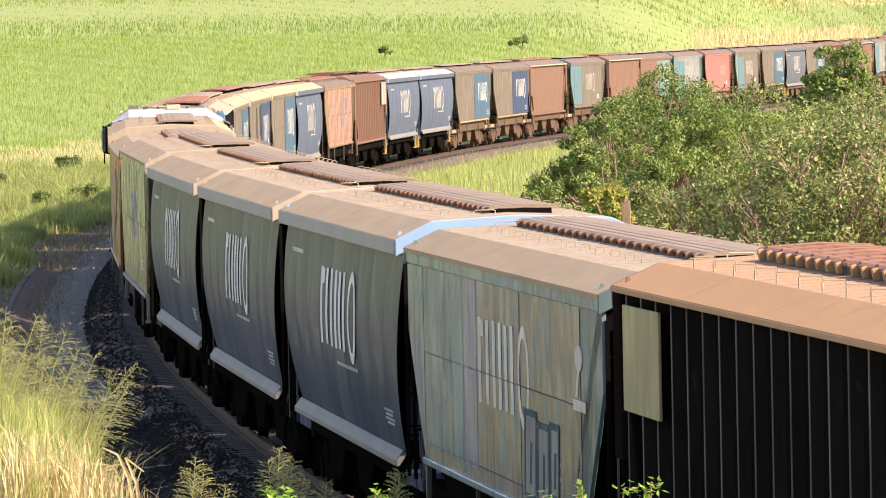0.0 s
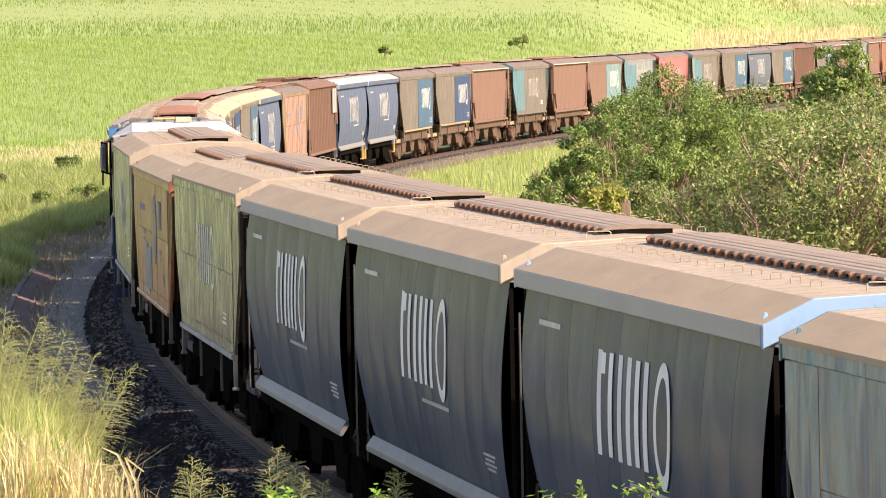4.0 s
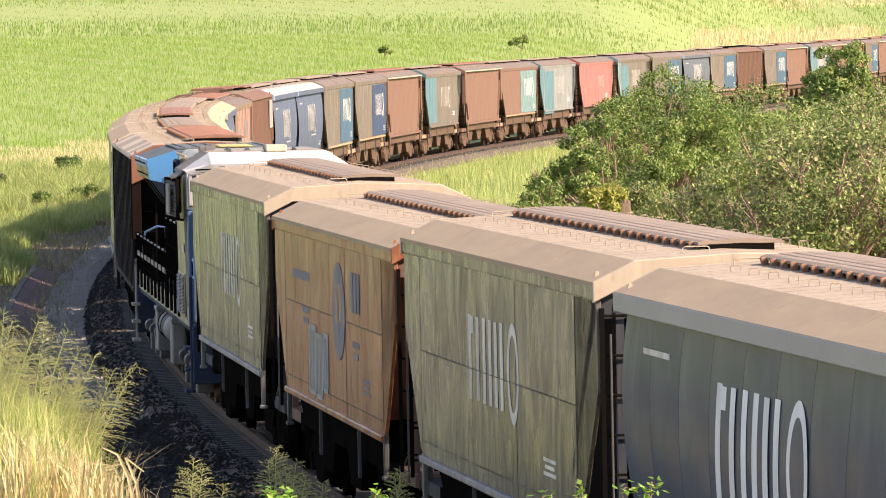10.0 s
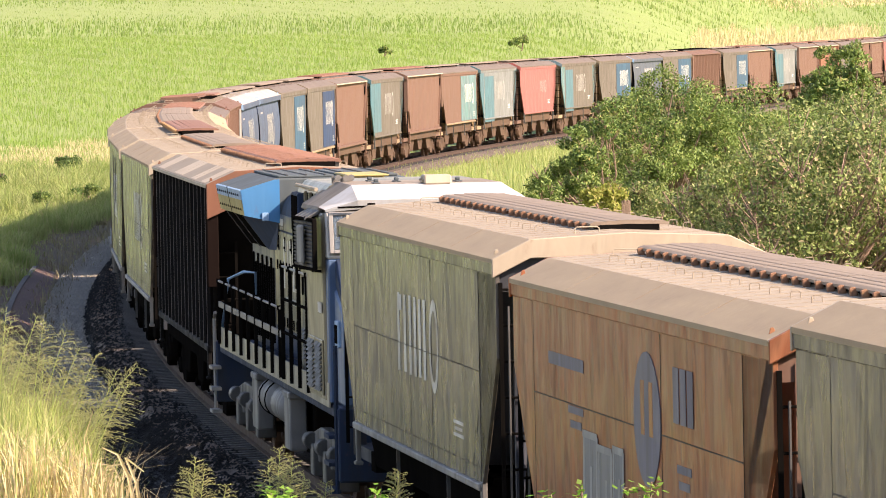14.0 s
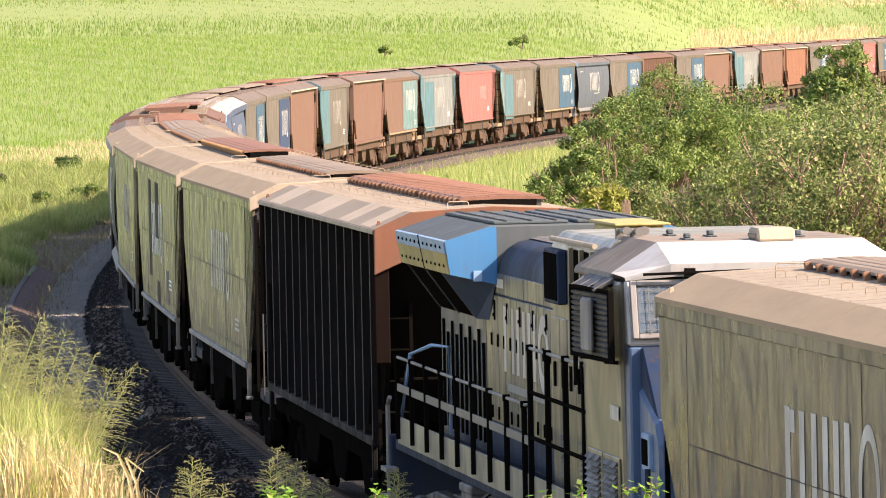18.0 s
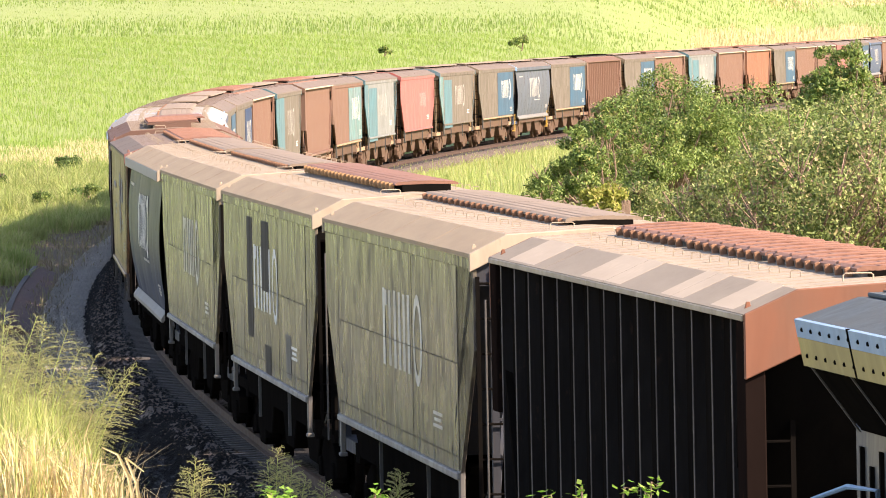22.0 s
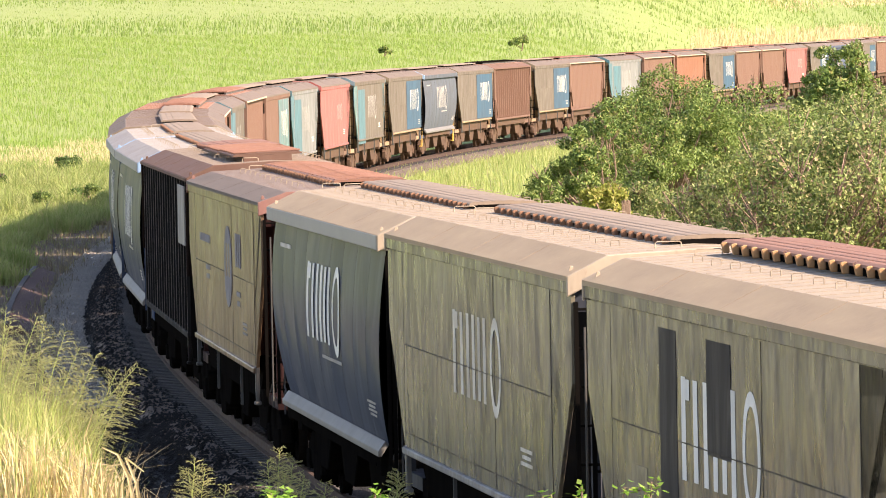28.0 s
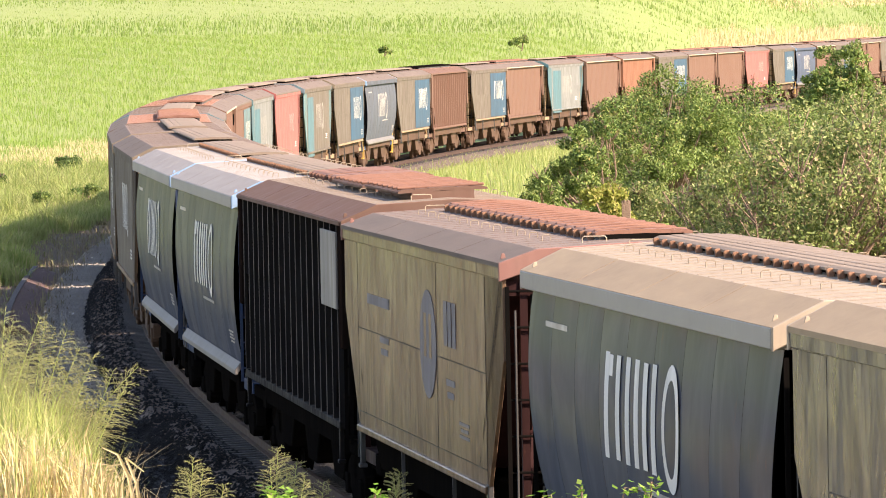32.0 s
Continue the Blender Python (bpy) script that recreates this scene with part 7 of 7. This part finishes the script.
bush("verge_bush", -17.9, 330, 0.45, 0.8, -0.5, 0.35, "fieldleaf", "small dark green bush beside a larger one", 1500, 0.06, 14, 25, twigs=4)
bush("verge_bush", -18.2, 306, 0.65, 1.0, -0.5, 0.55, "fieldleaf", "low dark green bush beside dry stalks", 2600, 0.06, 18, 24, twigs=4)
bush("verge_bush", -19.4, 345, 0.4, 0.6, -0.5, 0.2, "fieldleaf", "small dark green bush among dry stalks", 1200, 0.06, 12, 30, twigs=3)
bush("verge_bush", -14.9, 270, 0.8, 1.4, -0.5, 0.45, "leafg", "low green bush half in the shade of the train", 3000, 0.06, 22, 31, twigs=4)
bush("verge_bush", -13.6, 280, 0.7, 1.4, -0.5, 0.75, "leafg", "tall tufted green bush beside the line", 3200, 0.06, 22, 32, twigs=4)

# fence post
post = solid("wooden_post", Geo().prism([(-0.12, -0.12), (0.12, -0.12), (0.13, 0.11), (-0.11, 0.13)], "z", -0.7, 1.42).box(-0.05, -0.02, -0.14, 0.14, 1.36, 1.47).box(0.03, 0.08, -0.13, 0.13, 1.38, 1.45).mesh("wooden_post", 0.015), "wood", "weathered brown wooden post standing in grass", "post", at=pose(5.0, 200, 0))

# low masonry gutter wall beside the path
pitch = (Vector(track(560, -3.5)) - Vector(track(557.8, -3.5))).length
for i in range(18):
    s = 520 + i * 2.2
    x, y = track(s, -3.5)
    slab = solid("gutter_slab", cached("gutter", lambda: Geo().prism([(-0.42, -0.3), (-0.42, 0.24), (-0.34, 0.24), (0.38, -0.02), (0.38, -0.3)], "x", -pitch / 2, pitch / 2).mesh("gutter_slab")), "brick", "red-brown sloping masonry slab beside the path", "slab", "masonry slabs beside the path", at=Matrix.Translation((x, y, -0.45)) @ Matrix.Rotation(heading(s), 4, "Z"))
    part("coping", cached("coping", lambda: Geo().box(-pitch / 2, pitch / 2, -0.46, -0.33, 0.23, 0.27).mesh("coping")), "concrete", slab)


# tall flowering grass beside the camera's foot of the slope
STALKS = []


def plume_stalk(cx, cy, top, lean, seed, head=0.55, fine=1.0):
    """A flowering stalk that reaches the height top: a thin leaning stem with an open head of fine, slightly drooping branches."""
    r = np.random.default_rng(seed)
    z = float(land(np.array([cx]), np.array([cy]))[0])
    h = top - z
    head = min(head, h * 0.8)
    g = Geo()
    a = r.uniform(-0.5, 0.5)
    dx, dy = math.cos(a) * lean, math.sin(a) * lean
    ts = (0, 0.3, 0.55, 0.8, 1.0)
    g.tube([(dx * t ** 1.5, dy * t ** 1.5, h * t) for t in ts], 0.008, 4, 0.003)
    STALKS.append((cx, cy, z, seed))
    stalk = solid("grass_stalk", g.mesh("grass_stalk"), "stem", "tall flowering grass stalk with feathery head", "grass", "flowering grass stalks", at=pose(cx, cy, z))
    n = int(44 * fine)
    t = 1 - (head / h) * np.linspace(0, 1, n) ** 0.9 + r.uniform(-0.004, 0.004, n)
    base = np.stack([dx * t ** 1.5, dy * t ** 1.5, h * t], 1)
    axis = np.array([dx * 1.5, dy * 1.5, h])
    axis /= np.linalg.norm(axis)
    l = head * (0.18 + 0.46 * np.linspace(0, 1, n) ** 0.7) * r.uniform(0.75, 1.15, n)
    out = r.normal(size=(n, 3)) * np.array([1.0, 0.6, 0.5])
    out -= (out @ axis)[:, None] * axis
    out /= np.linalg.norm(out, axis=1)[:, None]
    d = axis * 0.6 + out * r.uniform(0.6, 1.0, n)[:, None]
    sag = np.array([0, 0, -0.22])
    f = np.linspace(0, 1, 5)
    pts = [base + d * (l * q)[:, None] + sag * (l * q * q)[:, None] * 1.4 for q in f]
    strips = []

    def strip(p, q, w0, w1):
        along = q - p
        wide = np.cross(along, np.array([0.15, 1.0, 0.3]) + 0.25 * r.normal(size=p.shape))
        wide /= np.linalg.norm(wide, axis=1)[:, None] + 1e-9
        strips.append(np.stack([p - wide * w0, p + wide * w0, q + wide * w1, q - wide * w1], 1))
    for k in range(4):
        strip(pts[k], pts[k + 1], 0.0026 - 0.0004 * k, 0.0022 - 0.0004 * k)
    m = n * 8
    q = r.integers(0, n, m)
    u = r.uniform(0.2, 1.0, m)
    c = base[q] + d[q] * (l[q] * u)[:, None] + sag * (l[q] * u * u)[:, None] * 1.4
    e = d[q] * 0.9 + 0.42 * r.normal(size=(m, 3)) + np.array([0, 0, -0.15])
    e /= np.linalg.norm(e, axis=1)[:, None]
    strip(c, c + e * (0.026 * r.uniform(0.5, 1.3, m))[:, None], 0.0018, 0.0022)
    tagged(part("seed_head", soup("seed_head", np.concatenate(strips), [(0, 1, 2, 3)]), "plume", stalk), kind="stuff")
    STALKS[-1] = (stalk,) + STALKS[-1]
    return stalk


def to_height(name, xs, ys, tops, w, mat, label, lean, seed, droop=0.3):
    r = np.random.default_rng(seed)
    z = land(xs, ys)
    return blades(name, xs, ys, z, np.maximum(0.15, tops - z), r.uniform(0.6, 1.3, len(xs)) * w, mat, label, lean, r, "grass", droop)


rs = np.random.default_rng(77)


def crest(u):
    """Height of the foremost grass, ninety metres off; u runs from 0 at the outer edge to 1 where the grass ends."""
    return np.interp(u, [0, 0.12, 0.22, 0.30, 0.36, 0.42, 0.5, 1.0], [2.62, 2.55, 2.3, 1.95, 1.75, 1.25, 0.8, 0.7])


def clump(name, n, u0, u1, y0, y1, share, w, mat, label, lean, seed, droop=0.3, low=0.45):
    r = np.random.default_rng(seed)
    u, y = r.uniform(u0, u1, n), r.uniform(y0, y1, n)
    x = (-0.0625 + 0.046 * u) * y
    tops = 6.425 - (6.425 - crest(u)) * y / 90.0
    z = land(x, y)
    tops = z + (tops - z) * share * r.uniform(low, 1.0, n) ** 0.8
    return to_height(name, x, y, tops, w, mat, label, lean, seed + 1, droop)


clump("tall_grass_clump", 1500, 0.0, 0.30, 86, 92, 0.86, 0.013, "fore", "tall sunlit green grass beside the track", 0.35, 131, 0.2, 0.3)
clump("tall_grass_clump", 1100, 0.15, 0.40, 84, 90, 0.80, 0.013, "fore", "sunlit grass leaning over dark ballast", 0.5, 132, 0.25, 0.3)
clump("dry_grass_clump", 1500, 0.0, 0.36, 80, 86, 0.56, 0.017, "straw", "dry straw-coloured grass in front of green tussocks", 0.75, 133, 0.55, 0.2)
clump("dry_grass_clump", 220, 0.26, 0.46, 79, 83, 0.95, 0.020, "straw", "bent dry grass leaves over dark ballast", 1.1, 135, 0.7, 0.3)
clump("green_grass_clump", 700, 0.0, 0.38, 80, 87, 0.7, 0.013, "fore", "fresh green blades among dry grass", 0.6, 139, 0.4, 0.25)
clump("dry_grass_clump", 260, 0.46, 0.84, 74, 78, 1.0, 0.016, "straw", "few bent dry stalks before the ballast", 1.0, 137, 0.5, 0.4)


def dry_leaf(cx, cy, foot, points, wide, seed):
    """A broad dry grass leaf: a bent ribbon with a folded end."""
    g = Geo()
    z = float(land(np.array([cx]), np.array([cy]))[0])
    r = np.random.default_rng(seed)
    line = [(px, r.uniform(-0.05, 0.05), foot - z + pz) for px, pz in points]
    for k in range(len(line) - 1):
        (x0, y0, z0), (x1, y1, z1) = line[k], line[k + 1]
        d = math.hypot(x1 - x0, z1 - z0)
        nx_, nz_ = -(z1 - z0) / d, (x1 - x0) / d
        w0 = wide * (1 - 0.75 * k / (len(line) - 1))
        w1 = wide * (1 - 0.75 * (k + 1) / (len(line) - 1))
        g.quad((x0 - nx_ * w0, y0, z0 - nz_ * w0), (x0, y0 + w0 * 0.5, z0), (x1, y1 + w1 * 0.5, z1), (x1 - nx_ * w1, y1, z1 - nz_ * w1))
        g.quad((x0, y0 + w0 * 0.5, z0), (x0 + nx_ * w0, y0, z0 + nz_ * w0), (x1 + nx_ * w1, y1, z1 + nz_ * w1), (x1, y1 + w1 * 0.5, z1))
    return solid("dry_leaf", g.mesh("dry_leaf"), "straw", "broad folded dry straw-coloured grass leaf", "leaf", "dry grass leaves", at=pose(cx, cy, z))


for px, foot, points, wide in (
        (-3.46, 1.15, ((0, 0), (-0.06, 0.3), (-0.17, 0.56), (-0.34, 0.64)), 0.028), (-3.40, 1.15, ((0, 0), (-0.04, 0.25), (-0.15, 0.52), (0.05, 0.36)), 0.024),
        (-3.62, 1.1, ((0, 0), (-0.1, 0.25), (-0.14, 0.4), (-0.02, 0.42)), 0.018), (-3.72, 1.1, ((0, 0), (0.12, 0.3), (0.05, 0.46), (-0.12, 0.42)), 0.014),
        (-2.62, 0.85, ((0, 0), (0.12, 0.2), (0.2, 0.34), (0.05, 0.36)), 0.014), (-2.55, 0.85, ((0, 0), (-0.06, 0.2), (0.08, 0.32)), 0.012),
        (-3.9, 1.3, ((0, 0), (0.15, 0.28), (0.32, 0.3), (0.42, 0.14)), 0.013), (-4.1, 1.4, ((0, 0), (0.18, 0.22), (0.36, 0.2), (0.44, 0.02)), 0.013)):
    dry_leaf(px, 81.0, foot, points, wide, int(px * -100))

# heads of the tallest stalks, then the softer mass behind them
for i, (u, top, lean) in enumerate(((0.06, 2.98, 0.15), (0.08, 2.86, 0.35), (0.16, 2.88, 0.5), (0.18, 2.84, 0.25), (0.24, 2.72, 0.45), (0.28, 2.5, 0.5), (0.34, 2.42, 0.55), (0.38, 2.2, 0.5),
                                   (0.42, 2.05, 0.6), (0.46, 2.28, 1.0), (0.40, 1.95, 0.7), (0.30, 2.2, 0.5))):
    y = 84.0 + (i % 4)
    x = (-0.0625 + 0.046 * u) * y - lean
    plume_stalk(x, y, 6.425 - (6.425 - top) * y / 90.0, lean, 300 + i, 0.62)
for i in range(74):
    u = rs.uniform(-0.05, 0.36)
    y = rs.uniform(87, 92)
    lean = rs.uniform(0.1, 0.6)
    plume_stalk((-0.0625 + 0.046 * u) * y - lean, y, 6.425 - (6.425 - float(crest(max(u, 0))) - rs.uniform(-0.75, 0.05)) * y / 90.0, lean, 400 + i, 0.5)
for i, (u, top, lean) in enumerate(((0.61, 1.12, 0.1), (0.585, 0.95, -0.15), (0.64, 0.98, 0.15), (0.86, 1.22, 0.12), (0.825, 1.08, -0.1), (0.91, 1.05, 0.2), (0.88, 0.9, 0.1), (0.94, 0.88, 0.3),
                                   (1.22, 0.9, 0.2), (1.20, 0.86, -0.2), (0.70, 0.78, 0.2), (1.0, 0.78, 0.2))):
    y = 76.0 + (i % 3)
    plume_stalk((-0.0625 + 0.046 * u) * y - lean, y, 6.425 - (6.425 - top) * y / 90.0, lean, 500 + i, 0.42, 0.9)


def vine(cx, cy, top, spread, n, seed):
    r = np.random.default_rng(seed)
    z = float(land(np.array([cx]), np.array([cy]))[0])
    thing = new("leafy_shrub")
    thing.location = (cx, cy, z)
    g = Geo()
    pts = []
    for i in range(6):
        ex = r.uniform(-1, 1) * spread
        hh = (top - z) * r.uniform(0.9, 1.0)
        line = [(0, 0, -0.1), (ex * 0.3, r.uniform(-0.1, 0.1), hh * 0.75), (ex * 0.7, 0, hh), (ex, r.uniform(-0.1, 0.1), hh * 0.99)]
        g.tube(line, 0.012, 5, 0.004)
        for t in np.linspace(0.3, 1, n):
            j = min(2, int(t * 3))
            f = t * 3 - j
            pts.append(tuple(line[j][q] * (1 - f) + line[j + 1][q] * f for q in range(3)))
    part("stem", g.mesh("stem"), "bark", thing)
    P = np.array(pts) + r.normal(size=(len(pts), 3)) * 0.03
    m = len(P)
    u = r.normal(size=(m, 3)) * np.array([1, 1, 0.4])
    u /= np.linalg.norm(u, axis=1)[:, None]
    v = np.cross(np.array([0, 0, 1.0]) + 0.4 * r.normal(size=(m, 3)), u)
    v /= np.linalg.norm(v, axis=1)[:, None]
    s = 0.035 * r.uniform(0.6, 1.3, m)[:, None]
    part("leaves", soup("vine_leaves", np.stack([P - u * s, P + v * s * 0.5, P + u * s, P - v * s * 0.5], 1), [(0, 1, 2, 3)]), "vine", thing)
    return tagged(thing, "thin bright green leafy shoots on the slope", "shrub", "leafy shoots in front")


vine(0.95, 50, 3.23, 0.42, 26, 61)
vine(1.3, 50.5, 3.25, 0.38, 26, 62)
vine(-0.55, 58, 2.70, 0.2, 34, 63)
vine(-1.42, 58, 2.76, 0.2, 44, 64)
vine(-1.3, 57.5, 2.72, 0.16, 44, 65)

# ---- sleepers ----
sleeper_me = cached("sleeper", lambda: Geo().prism([(-1.35, -0.36), (1.35, -0.36), (1.35, -0.19), (0.55, -0.17), (0.3, -0.22), (-0.3, -0.22), (-0.55, -0.17), (-1.35, -0.19)], "x", -0.12, 0.12).mesh("sleeper", 0.01))
beds = solid("sleeper_row", Geo().box(-0.1, 0.1, -0.1, 0.1, -0.5, -0.4).mesh("sleeper_row"), "concrete", "concrete sleepers under the rails", "sleepers", kind="structure")
s = 485.0
while s < 650:
    x, y = track(s)
    ob = part("sleeper", sleeper_me, "concrete", beds, Matrix.Translation((x, y, 0)) @ Matrix.Rotation(heading(s), 4, "Z"))
    s += 0.6
rest = Geo()
for s0, s1 in ((150, 485), (650, 700)):
    s = s0
    while s < s1:
        x, y = track(s)
        n = len(rest.v)
        rest.box(-0.12, 0.12, -1.35, 1.35, -0.36, -0.185)
        c_, s_ = math.cos(heading(s)), math.sin(heading(s))
        rest.v[n:] = [(x + a * c_ - b * s_, y + a * s_ + b * c_, z) for a, b, z in rest.v[n:]]
        s += 0.6
tagged(part("sleepers", rest.mesh("sleepers"), "concrete", beds), kind="stuff")


def motions():
    times = [float(t) for t in range(0, 33, 2)]
    for car, mid, base in TRAIN:
        walk(car, [(t, ride(mid - 1.31 + gone(t), base)) for t in times])
    # the wheels of the wagons that come close roll along the rail
    for car, mid, base in TRAIN[:30]:
        for ob, wx in WHEELS[car.name]:
            walk(ob, [(k * 0.1 if k < 320 else 32.0, pose(wx, 0, 0.45, 0, math.degrees(gone(k * 0.1) / 0.48), 0)) for k in range(321)])
    # the stalks sway in a light wind
    for stalk, cx, cy, z, seed in STALKS:
        p = seed * 1.7
        walk(stalk, [(float(t), pose(cx, cy, z, 0.35 * math.sin(1.1 * t + p), 0.45 * math.sin(0.9 * t + 0.4 * p) + 0.2 * math.sin(2.3 * t + p), 0)) for t in range(33)])


motions()
